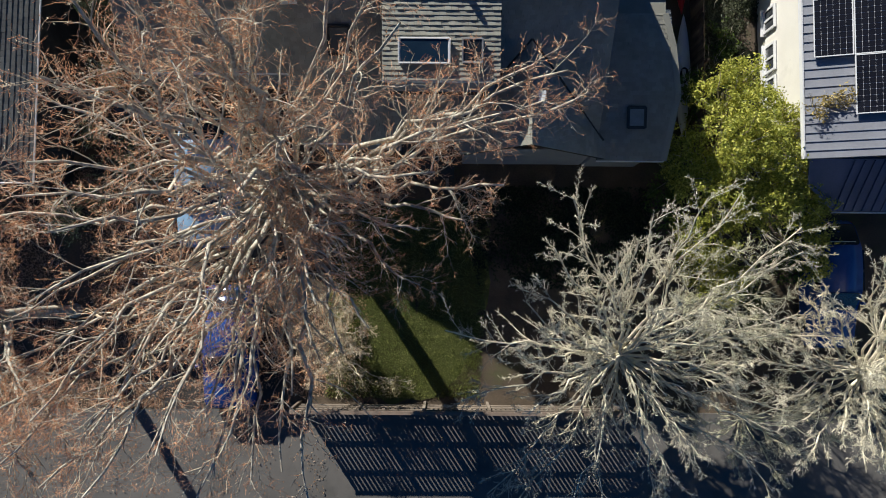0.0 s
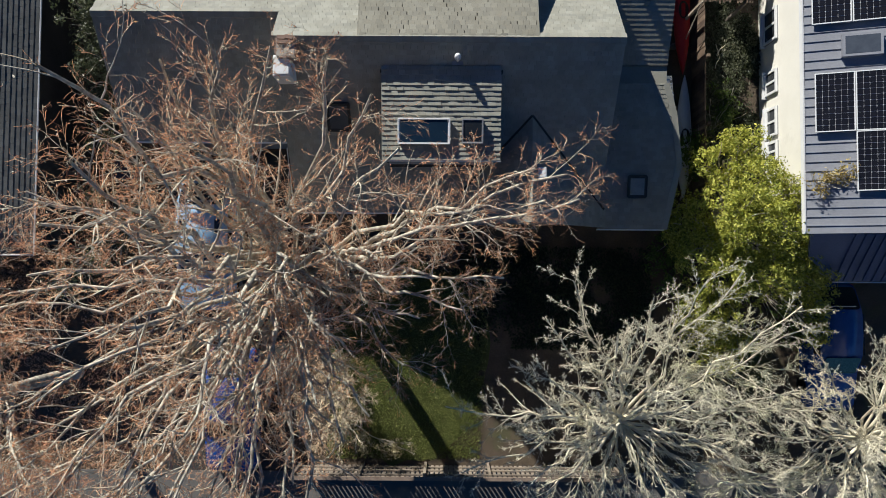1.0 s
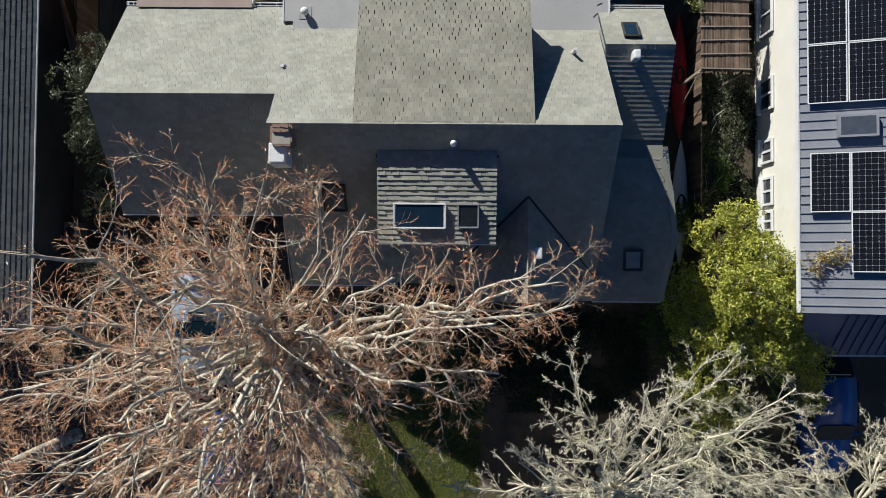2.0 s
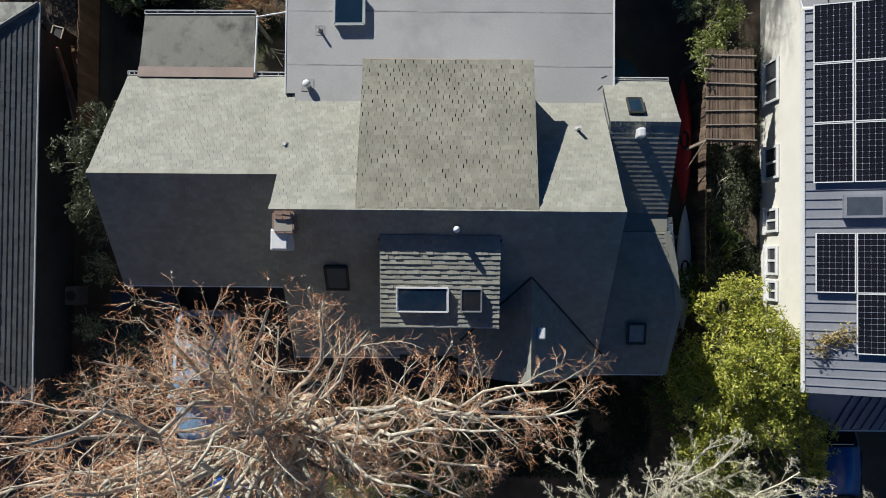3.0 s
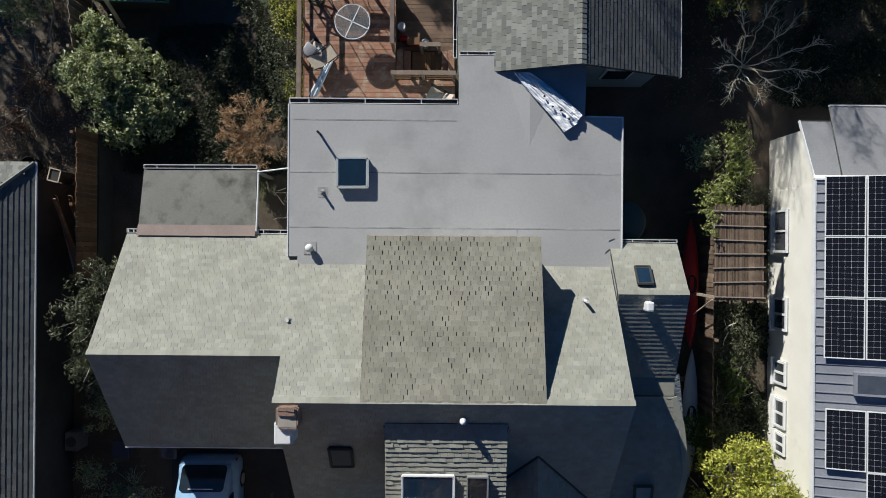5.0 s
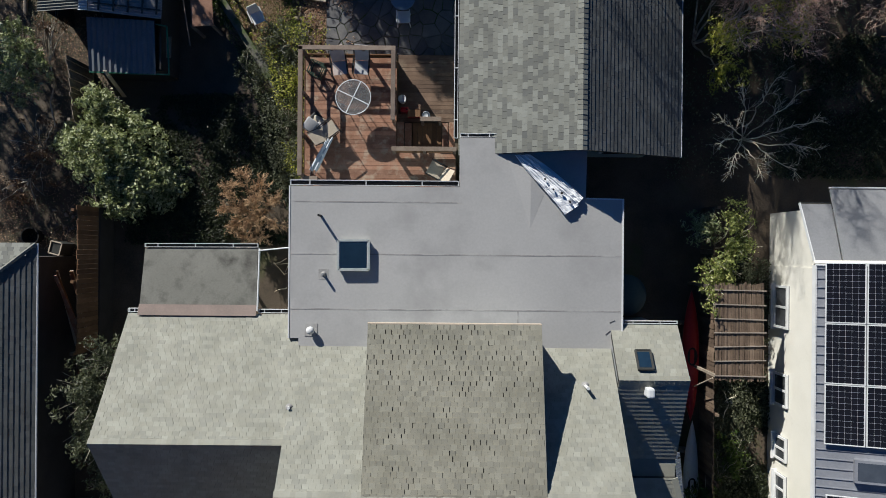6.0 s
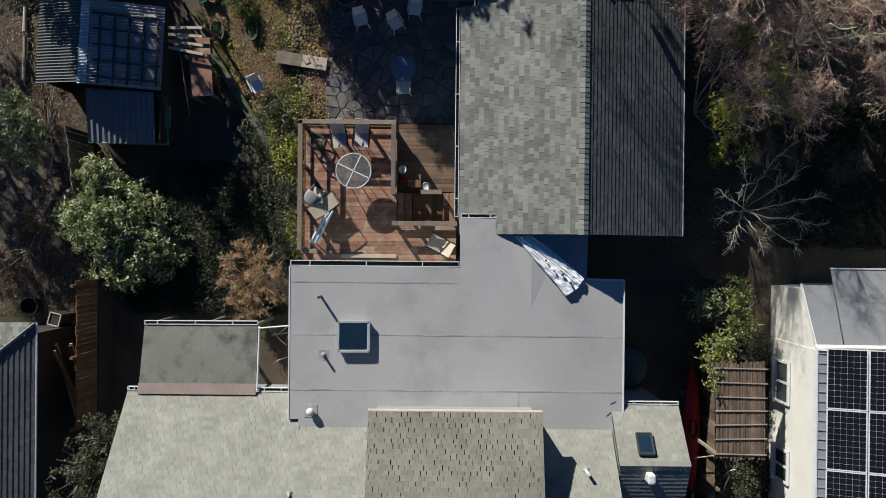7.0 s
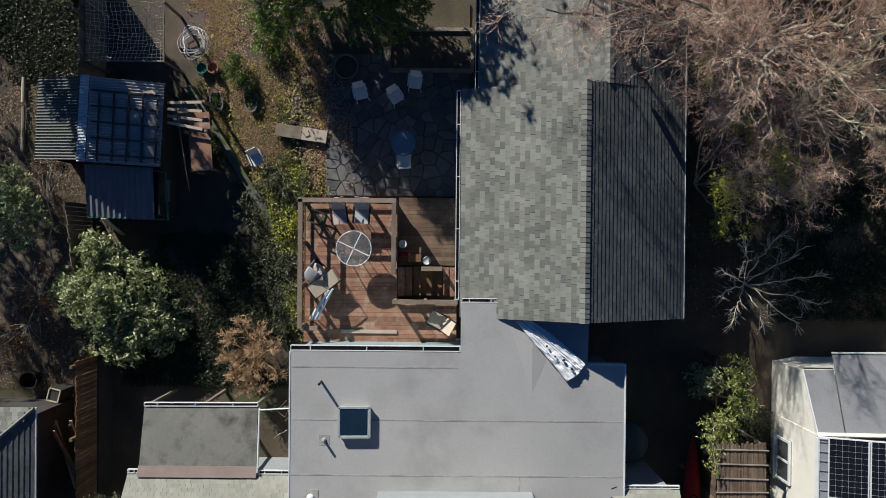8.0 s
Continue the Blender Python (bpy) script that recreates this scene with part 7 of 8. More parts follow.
def scatter_leaves(name, label, region, n, size, mat, seed, height=0.05, up=1.0, category="plants"):
    """Loose leaves or blades strewn over a piece of ground; region(rng) gives a plan point."""
    rng = random.Random(seed)
    spots = []
    while len(spots) < n:
        x, y = region(rng)
        if noise.noise(Vector((x * 0.7, y * 0.7, seed))) + 0.35 * noise.noise(Vector((x * 3, y * 3, seed))) < rng.uniform(-0.35, 0.25):
            continue
        spots.append((Vector((x, y, ground_z(x, y) + 0.02 + rng.uniform(0, height))), Vector((0, 0, up))))
    ob = new(name, raw_mesh(name, *leaf_cloud(rng, spots, size, 0.6, 0.5 if height < 0.1 else 0.9), mat))
    return tagged(ob, label, category, kind="stuff")


def quad_region(a, b, c, d):
    a, b, c, d = (Vector((*p, 0)) for p in (a, b, c, d))

    def f(rng):
        u, v = rng.random(), rng.random()
        p = a.lerp(b, u).lerp(d.lerp(c, u), v)
        return p.x, p.y
    return f


def blade_field(name, label, region, n, h, mat, seed):
    """Upright grass blades as stuff."""
    rng = random.Random(seed)
    verts, faces = [], []
    for _ in range(n):
        x, y = region(rng)
        z = ground_z(x, y)
        s = h * rng.uniform(0.5, 1.3)
        a = rng.uniform(0, 6.283)
        lean_x, lean_y = rng.uniform(-0.7, 0.7) * s, rng.uniform(-0.7, 0.7) * s
        w = 0.010
        k = len(verts)
        verts += [(x - w * math.cos(a), y - w * math.sin(a), z - 0.04), (x + w * math.cos(a), y + w * math.sin(a), z - 0.04), (x + lean_x, y + lean_y, z + s)]
        faces.append((k, k + 1, k + 2))
    return tagged(new(name, raw_mesh(name, verts, faces, mat)), label, "grass", kind="stuff")


blade_field("grass", "green lawn grass in the front garden", quad_region((-3.5, -13.3), (1.6, -13.3), (2.0, -6.9), (-3.3, -7.1)), 70000, 0.12, leaf_mat("front_lawn_grass", (0.12, 0.15, 0.04), (0.42, 0.44, 0.14), (0.38, 0.46, 0.09), (0.25, 0.29, 0.08)), 71)
lawn_edge = [(-0.8 + (2.7 + 0.5 * noise.noise(Vector((math.cos(k / 5.1), math.sin(k / 5.1), 2)))) * math.cos(k * 2 * math.pi / 32), -10.1 + 3.4 * (1 + 0.12 * noise.noise(Vector((k * 0.9, 0, 5)))) * math.sin(k * 2 * math.pi / 32)) for k in range(32)]
tagged(part("lawn", prism(lawn_edge, -0.14, -0.085), lawn_soil), "mossy green front lawn", "lawn", kind="structure")
BACK = quad_region((-9.0, 18.6), (-3.6, 18.0), (-3.7, 11.6), (-7.2, 12.2))
WESTSIDE = quad_region((-15.5, 17.5), (-11.9, 17.5), (-11.3, 5.0), (-15.5, 5.2))
blade_field("grass", "patchy weeds along the back garden wall", quad_region((-8.6, 15.8), (-5.6, 16.2), (-4.3, 10.6), (-5.6, 8.6)), 14000, 0.14, leaf_mat("weedy_grass", (0.08, 0.12, 0.025), (0.32, 0.36, 0.10), (0.3, 0.4, 0.06), (0.18, 0.23, 0.055)), 72)
scatter_leaves("leaf_litter", "dry tan leaf litter in the back garden", BACK, 27000, 0.065, litter_leaf, 73, category="leaf litter")
scatter_leaves("leaf_litter", "dry leaf litter beside the west fence", WESTSIDE, 9000, 0.06, litter_leaf, 74, category="leaf litter")
scatter_leaves("weeds", "bright green weeds round the back garden", BACK, 2000, 0.09, leaf_bright, 78, 0.22)
scatter_leaves("weeds", "mossy green weeds on the west side", WESTSIDE, 3600, 0.07, leaf_shrub, 79, 0.12)
scatter_leaves("weeds", "green and yellow weeds beside the deck", quad_region((-6.0, 12.4), (-4.5, 12.8), (-4.5, 6.9), (-4.9, 6.9)), 2200, 0.08, leaf_bright, 75, 0.35)
scatter_leaves("weeds", "grey-green weeds beside the deck", quad_region((-6.6, 12.0), (-4.5, 12.8), (-4.5, 6.9), (-5.4, 6.9)), 4200, 0.09, leaf_shrub, 80, 0.4)
scatter_leaves("weeds", "low green weeds in the side passage", quad_region((8.8, 5.0), (10.7, 5.0), (10.7, -4.5), (8.9, -4.5)), 17000, 0.09, leaf_shrub, 76, 0.35)
scatter_leaves("weeds", "sparse dark weeds in the shaded east garden", quad_region((7.6, 17.0), (17.5, 17.0), (17.5, 7.6), (7.6, 7.6)), 9000, 0.09, leaf_shrub, 77, 0.15)

# rubble and stones round the planting area
def rubble(name, label, region, n, lo, hi, seed):
    rng = random.Random(seed)
    verts, faces = [], []
    base = bmesh.new()
    bmesh.ops.create_icosphere(base, subdivisions=1, radius=1.0)
    bv = [v.co.copy() for v in base.verts]
    bf = [[v.index for v in f.verts] for f in base.faces]
    base.free()
    for _ in range(n):
        x, y = region(rng)
        s = rng.uniform(lo, hi)
        m = pose(x, y, ground_z(x, y) + s * 0.2, rng.uniform(0, 360), rng.uniform(0, 360), rng.uniform(0, 360)) @ Matrix.Diagonal((s * rng.uniform(0.7, 1.3), s, s * rng.uniform(0.4, 0.8), 1))
        k = len(verts)
        verts += [m @ (v * rng.uniform(0.8, 1.15)) for v in bv]
        faces += [[i + k for i in f] for f in bf]
    return tagged(new(name, raw_mesh(name, verts, faces, rubble_mat)), label, "stones", kind="stuff")


rubble("garden_stones", "loose pale and brown stones round the patio edge", quad_region((-5.2, 15.6), (-3.5, 15.4), (-2.2, 11.7), (-4.9, 11.7)), 900, 0.02, 0.085, 81)
rubble("garden_stones", "loose stones along the west path", quad_region((-13.0, 6.4), (-11.2, 6.4), (-11.2, 1.0), (-12.0, 1.0)), 160, 0.03, 0.1, 82)

# ---- vehicles and front fence ----
def car(name, label, x, y, z, turn, ln, w, h, paint, category="car", roof_windows=False):
    """A small car; its nose points to its own -y."""
    c = thing(name, label, category, at=(x, y, z), turn=turn)

    def shell(rows, mat, nm):
        bm = bmesh.new()
        vs = [[bm.verts.new(p) for p in r] for r in rows]
        for ra, rb in zip(vs, vs[1:]):
            for i in range(len(ra) - 1):
                bm.faces.new((ra[i], ra[i + 1], rb[i + 1], rb[i]))
        bm.faces.new(vs[0][::-1])
        bm.faces.new(vs[-1])
        bmesh.ops.recalc_face_normals(bm, faces=bm.faces)
        es = [e for e in bm.edges if len(e.link_faces) == 2 and e.calc_face_angle(0) > 0.5]
        bmesh.ops.bevel(bm, geom=es, offset=0.05, segments=2, affect="EDGES")
        return part(nm, bm, mat, c, smooth=True)

    def ring_at(yy, half, z0, z1):
        return [(-half, yy, z0), (-half, yy, (z0 + z1) / 2), (-half * 0.93, yy, z1), (0, yy, z1 + 0.03), (half * 0.93, yy, z1), (half, yy, (z0 + z1) / 2), (half, yy, z0)]
    L, W = ln / 2, w / 2
    shell([ring_at(-L, W * 0.8, 0.35, 0.62), ring_at(-L * 0.93, W * 0.95, 0.25, 0.74), ring_at(-L * 0.4, W, 0.22, 0.92), ring_at(L * 0.5, W, 0.22, 0.96), ring_at(L * 0.92, W * 0.97, 0.25, 0.93), ring_at(L, W * 0.88, 0.32, 0.7)], paint, "body")
    cab = [ring_at(-L * 0.42, W * 0.9, 0.85, 0.93), ring_at(-L * 0.12, W * 0.86, 0.85, h - 0.05), ring_at(L * 0.2, W * 0.87, 0.85, h), ring_at(L * 0.56, W * 0.86, 0.85, h - 0.03), ring_at(L * 0.80, W * 0.85, 0.85, 1.18), ring_at(L * 0.93, W * 0.84, 0.85, 0.97)]
    shell(cab, paint, "cabin")

    def pane(name, quad, rnd):
        """A glazed panel with rounded corners on the quad."""
        q = [Vector(p) for p in quad]
        pts = []
        for k in range(4):
            c0, p0, n0 = q[k], q[k - 1], q[(k + 1) % 4]
            a = c0 + (p0 - c0).normalized() * rnd
            b = c0 + (n0 - c0).normalized() * rnd
            for f in (0, 0.33, 0.67, 1):
                pts.append(a.lerp(c0, f).lerp(c0.lerp(b, f), f))
        return part(name, slab(pts, 0.03), car_glass, c)
    pane("rear_window", [(-W * 0.70, L * 0.60, h + 0.0), (W * 0.70, L * 0.60, h + 0.0), (W * 0.72, L * 0.93, 1.05), (-W * 0.72, L * 0.93, 1.05)], 0.12)
    pane("windscreen", [(-W * 0.74, -L * 0.40, 1.0), (W * 0.74, -L * 0.40, 1.0), (W * 0.70, -L * 0.14, h + 0.0), (-W * 0.70, -L * 0.14, h + 0.0)], 0.1)
    part("rear_wiper", beam(bmesh.new(), (-0.4, L * 0.64, h + 0.01), (0.4, L * 0.64, h + 0.01), 0.02, 0.03), white_metal, c)
    for sx in (-1, 1):
        for y0, y1 in ((-L * 0.1, L * 0.18), (L * 0.22, L * 0.52)):
            part("side_window", beam(bmesh.new(), (sx * W * 0.885, y0, 1.17), (sx * W * 0.885, y1, 1.17), 0.05, 0.34, 0.01), car_glass, c)
        part("mirror", box(bmesh.new(), (sx * (W + 0.08), -L * 0.3, 0.98), (0.16, 0.1, 0.12), None, 0.03), paint, c, smooth=True)
        part("headlight", box(bmesh.new(), (sx * W * 0.66, -L * 0.97, 0.64), (0.28, 0.12, 0.12), None, 0.03), clear_glass, c)
        part("tail_light", box(bmesh.new(), (sx * W * 0.86, L * 0.955, 0.62), (0.12, 0.1, 0.2), None, 0.02), red_plastic, c)
        for yy in (-L * 0.62, L * 0.62):
            wh = part("wheel", lathe([(0.12, 0.0), (0.29, 0.0), (0.31, 0.04), (0.31, 0.16), (0.29, 0.2), (0.12, 0.2)], 20, None, pose(sx * W - (0.2 if sx > 0 else 0), yy, 0.31, 0, 90, 0)), rubber, c)
            part("rim", lathe([(0.19, 0.0), (0.18, 0.215), (0.04, 0.22)], 16, None, pose(sx * W - (0.2 if sx > 0 else 0), yy, 0.31, 0, 90, 0)), alu, wh)
    if roof_windows:
        for sx in (-1, 1):
            part("roof_window", box(bmesh.new(), (sx * W * 0.58, L * 0.26, h + 0.012), (0.20, 0.46, 0.03), None, 0.006), car_glass, c, "dark roof window")
        part("sunroof", box(bmesh.new(), (0, -L * 0.06, h + 0.02), (0.5, 0.3, 0.03), None, 0.006), car_glass, c, "dark sunroof")
    return c


car("parked_car", "silver-blue hatchback parked in front of the garage", -7.42, -6.2, -0.085, 0, 4.3, 2.0, 1.5, car_white, roof_windows=True)
car("parked_car", "blue car parked at the end of the driveway", -6.55, -11.6, -0.085, 0, 4.0, 1.7, 1.42, car_blue)
car("parked_car", "blue car standing beside the east house", 13.1, -9.4, -0.12, 0, 4.2, 1.6, 1.45, car_blue)
for bx, bl in ((-10.2, "dark grey wheeled bin below the garage eave"), (-8.65, "dark grey wheeled bin below the garage eave")):
    wb = thing("wheeled_bin", bl, "bin", "wheeled bins", at=(bx, -3.75, -0.1))
    part("body", lathe([(0.26, 0.02), (0.34, 0.9)], 4, None, pose(0, 0, 0, 0, 0, 45)), bin_plastic, wb)
    part("lid", box(bmesh.new(), (0, 0, 0.94), (0.54, 0.58, 0.07), None, 0.025), bin_plastic, wb)
    for sx in (-0.2, 0.2):
        part("wheel", rod(bmesh.new(), (sx - 0.03, 0.25, 0.1), (sx + 0.03, 0.25, 0.1), 0.1, 0.1, 12), rubber, wb)
front = thing("picket_fence", "weathered slatted front fence with pickets and a flat top", "fence")
pk = mesh_of("picket", box(bmesh.new(), (0, 0, 0.75), (0.105, 0.02, 1.5), None, 0.004), grey_wood)
for i in range(68):
    piece("picket", pk, front, pose(-4.3 + i * 0.155, -13.55, -0.12, 0, 0, 0))
part("cap_rail", beam(bmesh.new(), (-4.4, -13.55, 1.41), (6.1, -13.55, 1.41), 0.12, 0.035, 0.006), rail_wood, front)
for z in (0.25, 0.62, 1.1):
    part("rail", beam(bmesh.new(), (-4.4, -13.51, z), (6.1, -13.51, z), 0.04, 0.09), grey_wood, front)
for i in range(6):
    part("post", beam(bmesh.new(), (-4.35 + i * 2.08, -13.47, -0.2), (-4.35 + i * 2.08, -13.47, 1.38), 0.09, 0.09), grey_wood, front)

# netted vegetable frame and wires at the back
net = thing("netted_frame", "sagging pale net stretched over a timber garden frame", "garden frame")
bm = bmesh.new()
rngn = random.Random(90)
NX0, NX1, NY0, NY1 = -11.55, -9.0, 15.95, 17.85
for i in range(20):
    x = NX0 + (NX1 - NX0) * i / 19
    prev = None
    for j in range(13):
        y = NY0 + (NY1 - NY0) * j / 12
        z = 0.75 - 0.35 * math.sin(math.pi * i / 19) * math.sin(math.pi * j / 12) + rngn.uniform(-0.04, 0.04)
        p = Vector((x + rngn.uniform(-0.03, 0.03), y + rngn.uniform(-0.03, 0.03), z))
        if prev:
            rod(bm, prev, p, 0.008, 0.008, 3)
        prev = p
for j in range(16):
    y = NY0 + (NY1 - NY0) * j / 15
    prev = None
    for i in range(13):
        x = NX0 + (NX1 - NX0) * i / 12
        z = 0.75 - 0.35 * math.sin(math.pi * i / 12) * math.sin(math.pi * j / 15) + rngn.uniform(-0.04, 0.04)
        p = Vector((x + rngn.uniform(-0.03, 0.03), y + rngn.uniform(-0.03, 0.03), z))
        if prev:
            rod(bm, prev, p, 0.008, 0.008, 3)
        prev = p
part("net", bm, panel_back, net, "pale sagging net")
for a0, b0 in (((NX0, NY0), (NX1, NY0)), ((NX1, NY0), (NX1, NY1)), ((NX0, NY0), (NX0, NY1))):
    part("frame_bar", beam(bmesh.new(), (*a0, 0.76), (*b0, 0.76), 0.05, 0.05), grey_wood, net)
for px, py in ((NX0, NY0), (NX1, NY0), (NX0, NY1), (NX1, NY1)):
    part("post", beam(bmesh.new(), (px, py, -0.95), (px, py, 0.8), 0.07, 0.07), grey_wood, net)
board_fence("board_fence", "dark board fence with pale post tops behind the shed", [(-11.65, 15.3), (-11.65, 19.5)], 1.0, grey_wood)

leafy("shrub", "straggly grey shrub beside the driveway", [((-9.9, -4.9, 0.7), (0.8, 0.7, 0.7)), ((-10.4, -6.1, 0.6), (0.9, 0.8, 0.6)), ((-9.2, -5.9, 0.5), (0.5, 0.6, 0.5))], 1500, 0.09, leaf_shrub, 91, (-9.8, -5.4, -0.15), 0.03, category="bush", shell=0.9)
drift = thing("driftwood", "pale bleached driftwood lying among weeds", "driftwood", at=(9.55, 0.25, 0.45))
rngw = random.Random(92)
for k in range(6):
    q = grow(rngw, Vector((0.05 * k - 0.1, rngw.uniform(-0.1, 0.1), 0.12)), Vector((rngw.uniform(-0.5, 0.5), rngw.choice((-1, 1)), 0.25)), rngw.uniform(0.3, 0.6), 0.03, 0.35, 0.0, 5)
    link_raw("branch", tubes([q], 6), bark_lichen, drift, "", True)
cover = thing("covered_tub", "round tub under a dark teal cover in the shaded yard", "tub", at=(6.1, 3.75, -0.12))
part("tub", lathe([(0.62, 0.0), (0.64, 0.8), (0.6, 0.82)], 32), dark_wall, cover)
part("cover", lathe([(0.68, 0.78), (0.68, 0.86), (0.55, 0.95), (0.2, 1.0)], 32), teal_cover, cover, "dark teal fitted cover", True)
tagged(part("pipe_run", rod(bmesh.new(), (-5.42, 5.1, 2.42), (-4.3, 5.22, 2.62), 0.022, 0.022, 8), white_metal), "white pipe bridging two roofs", "pipe")
tagged(part("leaning_pole", rod(bmesh.new(), (-4.42, -3.3, 2.45), (-4.62, -5.9, -0.08), 0.018, 0.018, 8), alu), "thin pale pole leaning on the garage eave", "pole")
basket = thing("wicker_heap", "dry yellow-brown brushwood heap between the roofs", "brushwood", at=(-4.95, 4.4, -0.12))
for k in range(14):
    q = grow(rngw, Vector((rngw.uniform(-0.3, 0.3), rngw.uniform(-0.6, 0.6), 0.05)), Vector((rngw.uniform(-0.4, 0.4), rngw.uniform(-0.8, 0.8), 0.7)), rngw.uniform(0.6, 1.2), 0.02, 0.2, 0.0, 4)
    link_raw("stick", tubes([q], 4), twig_grey, basket, "", False)

for k, (cx, cy, cz, r, n, mt, lb) in enumerate(((-5.1, 9.4, 0.0, 0.45, 500, leaf_shrub, "grey-green weedy shrub beside the deck"), (-4.85, 10.9, 0.0, 0.35, 420, leaf_bright, "yellow-green shrub beside the deck"), (-5.5, 12.3, 0.0, 0.5, 700, leaf_shrub, "grey-green weedy shrub by the bench"),
                                                (-6.9, 15.9, 0.0, 0.55, 1300, grass_mat, "bright green grassy clump in the back garden"), (-5.9, 16.9, 0.1, 0.6, 1200, grass_mat, "bright green grassy clump in the back garden"), (-4.85, 8.0, 0.0, 0.32, 320, leaf_bright, "yellow-green shrub beside the deck"), (-6.6, 11.2, -0.2, 0.5, 600, leaf_shrub, "grey-green weedy shrub on the retaining wall"), (-7.6, 13.4, -0.3, 0.35, 400, grass_mat, "green clump on the retaining wall"))):
    leafy("shrub", lb, [((cx, cy, cz), (r, r * 1.2, r * 0.8)), ((cx + 0.3, cy - 0.5, cz - 0.1), (r * 0.6, r * 0.7, r * 0.6))], n, 0.10, mt, 100 + k, (cx, cy, cz - 0.5), 0.02, category="bush", shell=0.8)
scatter_leaves("leaf_litter", "dry reddish leaf litter beside the driveway", quad_region((-18.0, -13.7), (-8.9, -13.7), (-9.2, -5.2), (-18.0, -6.6)), 34000, 0.075, litter_leaf, 93, category="leaf litter")
scatter_leaves("leaf_litter", "dry tan leaf litter under the front tree", quad_region((-4.8, -13.3), (-2.0, -13.3), (-2.4, -6.2), (-4.8, -6.2)), 5000, 0.07, litter_leaf, 94, category="leaf litter")
scatter_leaves("leaf_litter", "dry leaves blown over the driveway", quad_region((-8.8, -13.6), (-4.95, -13.6), (-4.95, -8.6), (-8.8, -8.6)), 5000, 0.07, litter_leaf, 95, category="leaf litter")
scatter_leaves("leaf_litter", "dry leaves blown over the pavement", quad_region((-17.0, -16.5), (-3.5, -16.5), (-3.5, -13.8), (-17.0, -13.8)), 2600, 0.06, litter_leaf, 96, 0.10, category="leaf litter")

# passage between the west house and the garage
for sc, sr, sn, ss in (((-11.3, -4.6, 0.5), (0.7, 0.7, 0.7), 900, 121), ((-10.3, -5.4, 0.4), (0.8, 0.6, 0.6), 1100, 122), ((-12.2, -7.4, 0.4), (1.0, 0.8, 0.7), 1300, 123), ((-11.3, -6.6, 0.3), (0.8, 0.7, 0.6), 900, 124), ((-10.9, -2.6, 0.6), (0.5, 0.8, 0.8), 800, 125)):
    leafy("shrub", "straggly grey-green shrub in the shaded passage", [(sc, sr)], sn, 0.09, leaf_dark, ss, (sc[0], sc[1], -0.15), 0.03, category="bush", shell=0.9)
unit = thing("air_conditioner", "dusty outdoor air conditioner beside the west wall", "air conditioner", at=(-11.95, -3.6, -0.12))
part("casing", box(bmesh.new(), (0, 0, 0.38), (0.42, 0.62, 0.70), None, 0.03), concrete, unit)
part("fan_grille", lathe([(0.17, 0.735), (0.17, 0.75), (0.03, 0.755)], 20), dark_frame, unit)

# pale corrugated sheet beside the side wing
sheet_edge = thing("corrugated_panel", "pale corrugated panel along the side wing", "panel")
corrugated((7.40, -2.75, 2.25), (7.22, -0.95, 2.25), (7.60, -2.72, 2.15), 0.075, 0.014, 0.005, white_metal, "panel_sheet", sheet_edge)
for py in (-2.6, -1.1):
    part("post", beam(bmesh.new(), (7.38, py, -0.3), (7.38, py, 2.2), 0.06, 0.06), grey_wood, sheet_edge)

# back garden: dark yard, paved square, wire coil, pots and logs
tagged(part("yard_paving", block(-9.1, -7.15, 16.8, 18.1, -1.1, -0.70), surface("reddish_paving", (0.10, 0.07, 0.06), (0.17, 0.125, 0.11), scale=1.5, fine=25)), "reddish brown paved square in the garden", "paving", kind="structure")
coil = thing("wire_coil", "loose tangle of pale garden wire", "wire", at=(-8.45, 16.9, -0.68))
rngo = random.Random(97)
for k in range(9):
    tilt = Matrix.Rotation(rngo.uniform(-0.5, 0.5), 3, "X") @ Matrix.Rotation(rngo.uniform(-0.5, 0.5), 3, "Y")
    r0 = rngo.uniform(0.25, 0.55)
    ph = rngo.uniform(0, 6.28)
    q = [(Vector((rngo.uniform(-0.04, 0.04), rngo.uniform(-0.04, 0.04), 0.3)) + tilt @ Vector((r0 * math.cos(ph + i * 0.33), r0 * (1 + 0.1 * math.sin(i)) * math.sin(ph + i * 0.33), 0)), 0.009) for i in range(20)]
    link_raw("loop", tubes([[q[i], q[i + 1]] for i in range(19)], 4), panel_back, coil, "", False)
for gx, gy, gm, gl in ((-8.2, 16.05, green_plastic, "small green plastic pot"), (-7.8, 16.05, terracotta, "terracotta pot with bare soil")):
    gp = thing("flower_pot", gl, "pot", "pots in the back garden", at=(gx, gy, ground_z(gx, gy)))
    part("pot", lathe([(0.13, 0.0), (0.18, 0.28), (0.20, 0.28), (0.20, 0.33), (0.17, 0.33), (0.15, 0.24), (0.02, 0.23)], 20), gm, gp)
for ly0, ly1 in ((14.9, 15.75), (13.2, 14.75)):
    tagged(part("log", rod(bmesh.new(), (-14.46, ly0, -0.78), (-14.44, ly1, -0.78), 0.07, 0.06, 10), pale_wood if ly0 > 14.8 else grey_wood), "weathered log lying on the garden path", "log", "logs on the garden path")
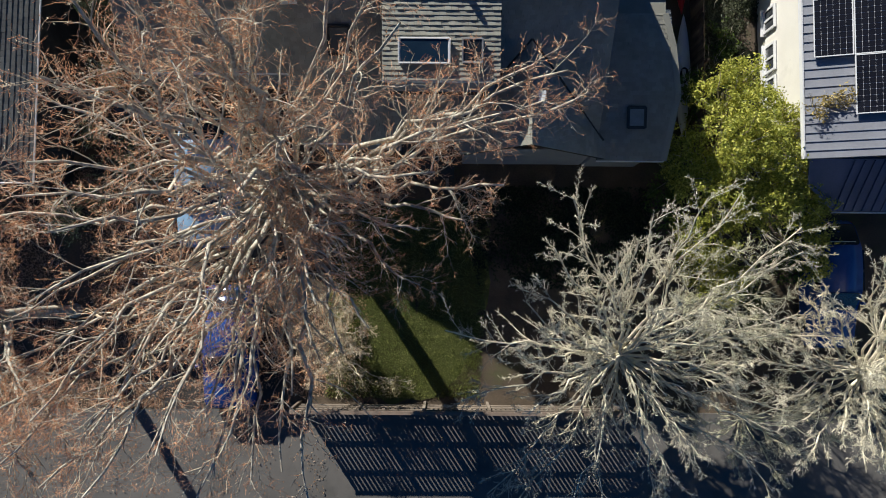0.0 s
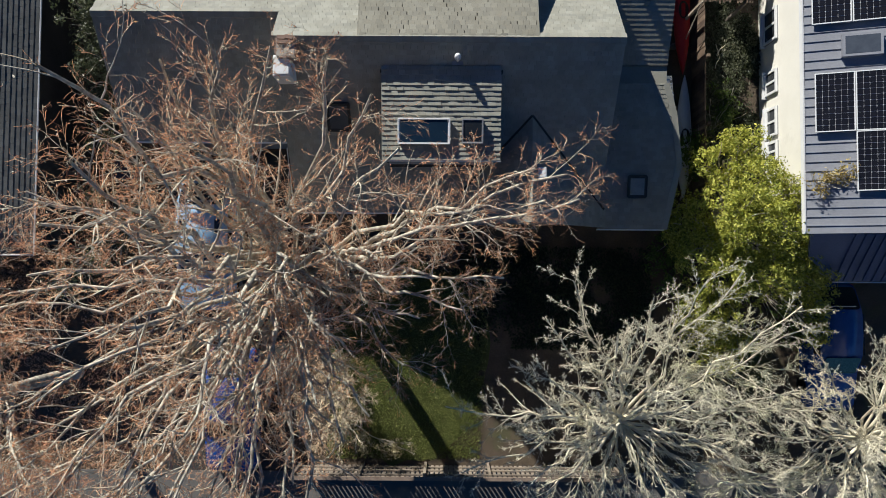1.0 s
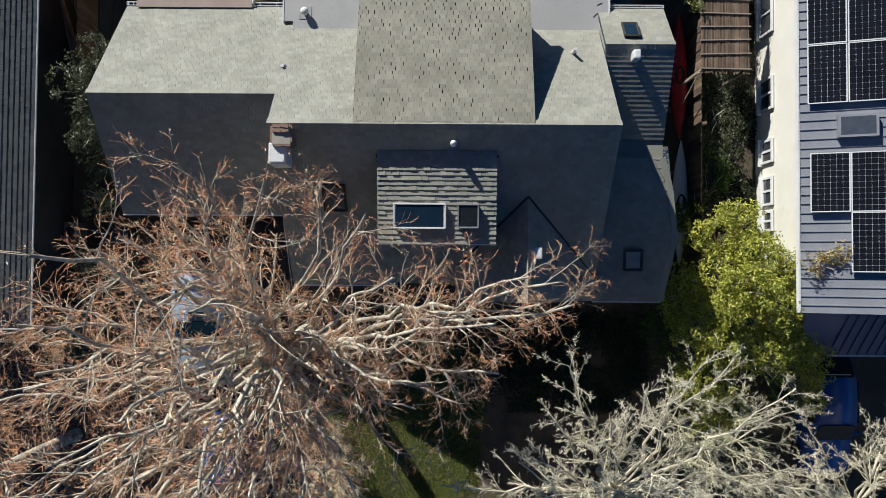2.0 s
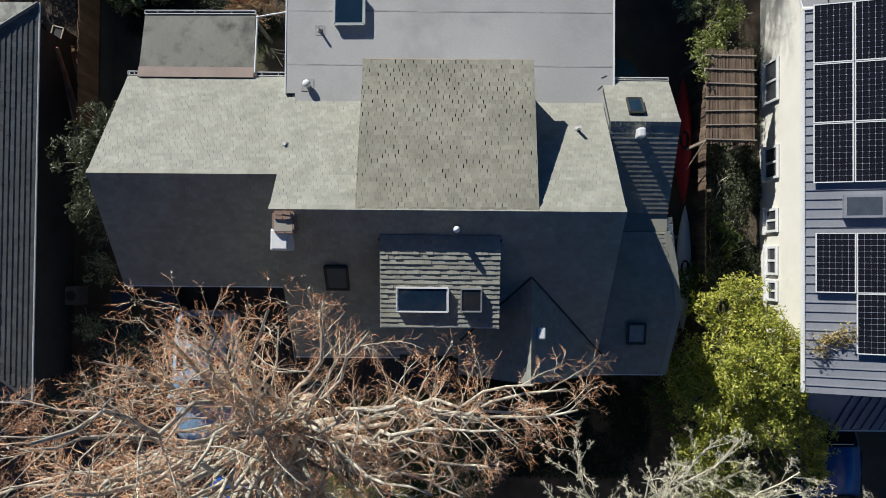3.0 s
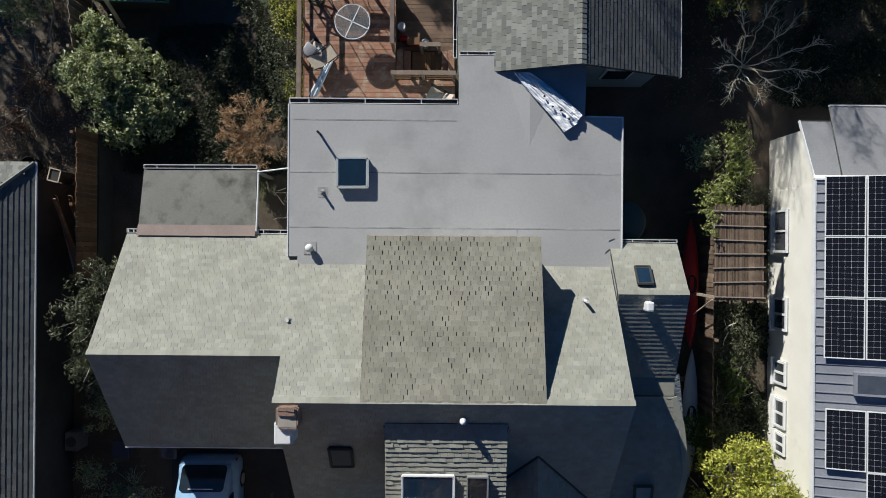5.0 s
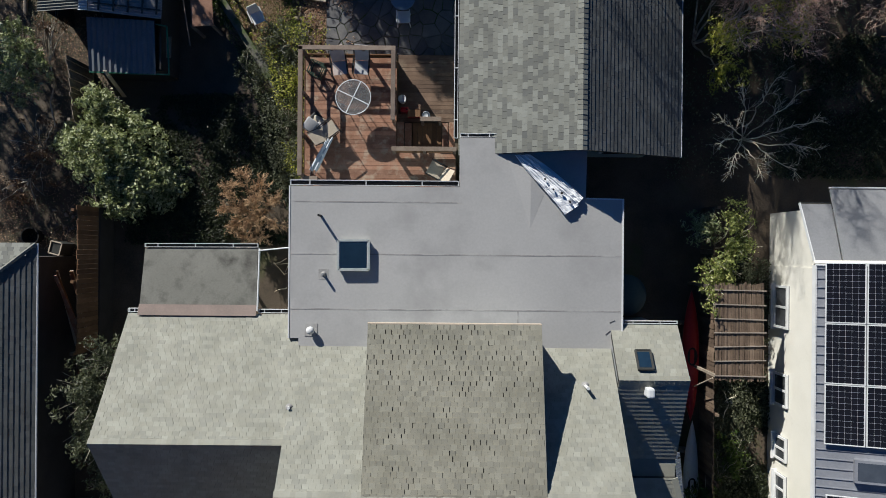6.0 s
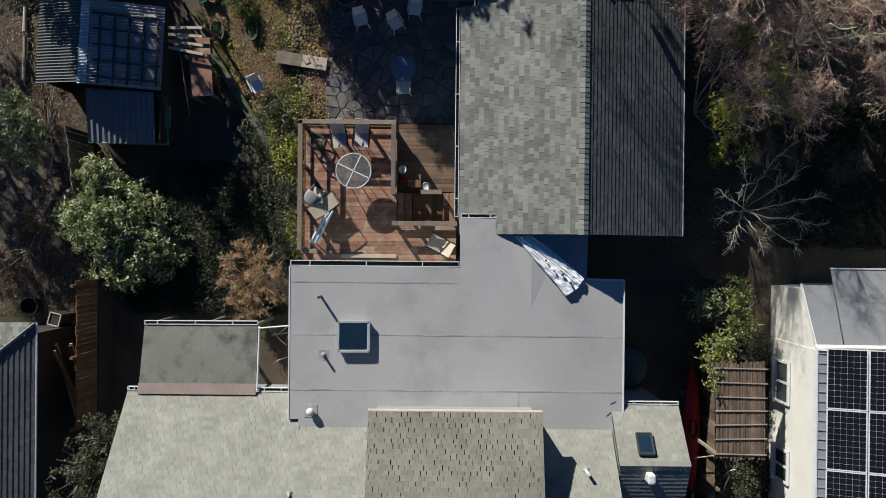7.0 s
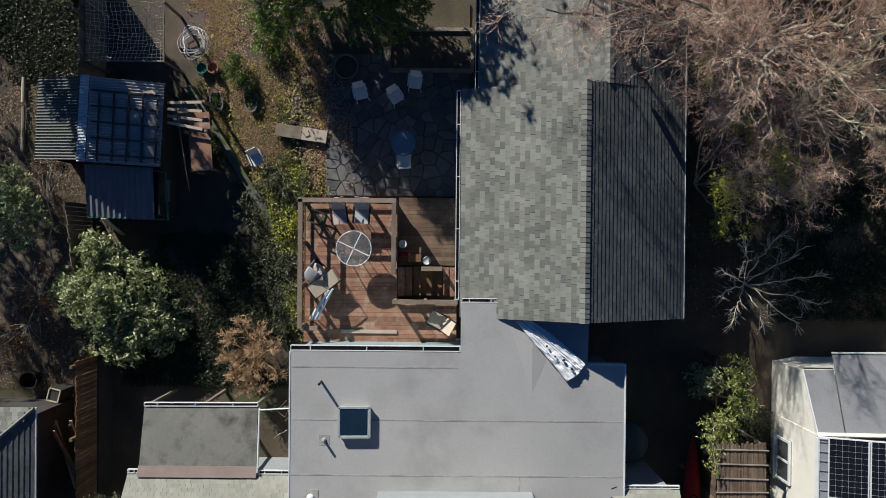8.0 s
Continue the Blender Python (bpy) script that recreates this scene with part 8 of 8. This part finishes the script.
scatter_leaves("leaf_litter", "dry leaves along the ragged patio edge", quad_region((-4.3, 16.4), (-3.1, 16.4), (-2.9, 11.75), (-4.3, 11.75)), 5200, 0.06, litter_leaf, 98, 0.13, category="leaf litter")
leafy("vine_shrub", "dry yellow vine lying on the metal roof edge", [((10.95, -4.45, 4.35), (0.75, 0.4, 0.22)), ((11.5, -4.2, 4.5), (0.45, 0.25, 0.15))], 420, 0.10, leaf_mat("dry_yellow_leaf", (0.22, 0.17, 0.05), (0.62, 0.48, 0.20), (0.5, 0.4, 0.12), (0.42, 0.33, 0.12)), 99, (10.4, -4.6, 2.9), 0.03, category="bush", shell=0.9)
scatter_leaves("ground_cover", "near-black leaves strewn over the ground behind the garage", quad_region((-9.6, 10.4), (-5.6, 10.4), (-4.7, 5.3), (-10.6, 5.3)), 26000, 0.11, cover_leaf, 111, 0.14)
# added leaves put shade into the colour of the ground beyond the shed
scatter_leaves("ground_cover", "added dark leaves painting shade on the ground beyond the shed", quad_region((-15.6, 18.8), (-11.9, 18.8), (-11.9, 15.7), (-15.6, 15.7)), 15000, 0.11, cover_leaf, 112, 0.14)
scatter_leaves("leaf_litter", "dry tan leaf litter round the garden pots", quad_region((-8.8, 18.8), (-5.6, 18.8), (-5.2, 14.4), (-7.8, 14.4)), 9000, 0.06, litter_leaf, 113, category="leaf litter")
# added dark leaves paint shade before the entrance and in the east garden
scatter_leaves("ground_cover", "added dark leaves painting house shade before the entrance", quad_region((0.8, -6.2), (7.4, -6.2), (7.4, -9.6), (1.6, -9.6)), 14000, 0.10, cover_leaf, 114, 0.14)
scatter_leaves("ground_cover", "added dark leaves painting shade on the east garden soil", quad_region((10.9, 12.5), (17.6, 12.5), (17.6, 7.7), (10.9, 7.7)), 22000, 0.10, cover_leaf, 116, 0.14)
scatter_leaves("ground_cover", "near-black leaves strewn along the foot of the cream wall", quad_region((9.5, 5.2), (10.75, 5.2), (10.75, -3.2), (9.5, -3.2)), 12000, 0.10, cover_leaf, 115, 0.16)
for wa, wb in (((5.14, 3.17), (4.98, 3.1)), ((5.01, 2.87), (4.87, 2.75))):
    tagged(part("bent_wire", rod(bmesh.new(), (*wa, 3.208), (*wb, 3.208), 0.007, 0.007, 6), black_metal), "short bent wire lying on the flat roof", "wire", "wires on the flat roof")
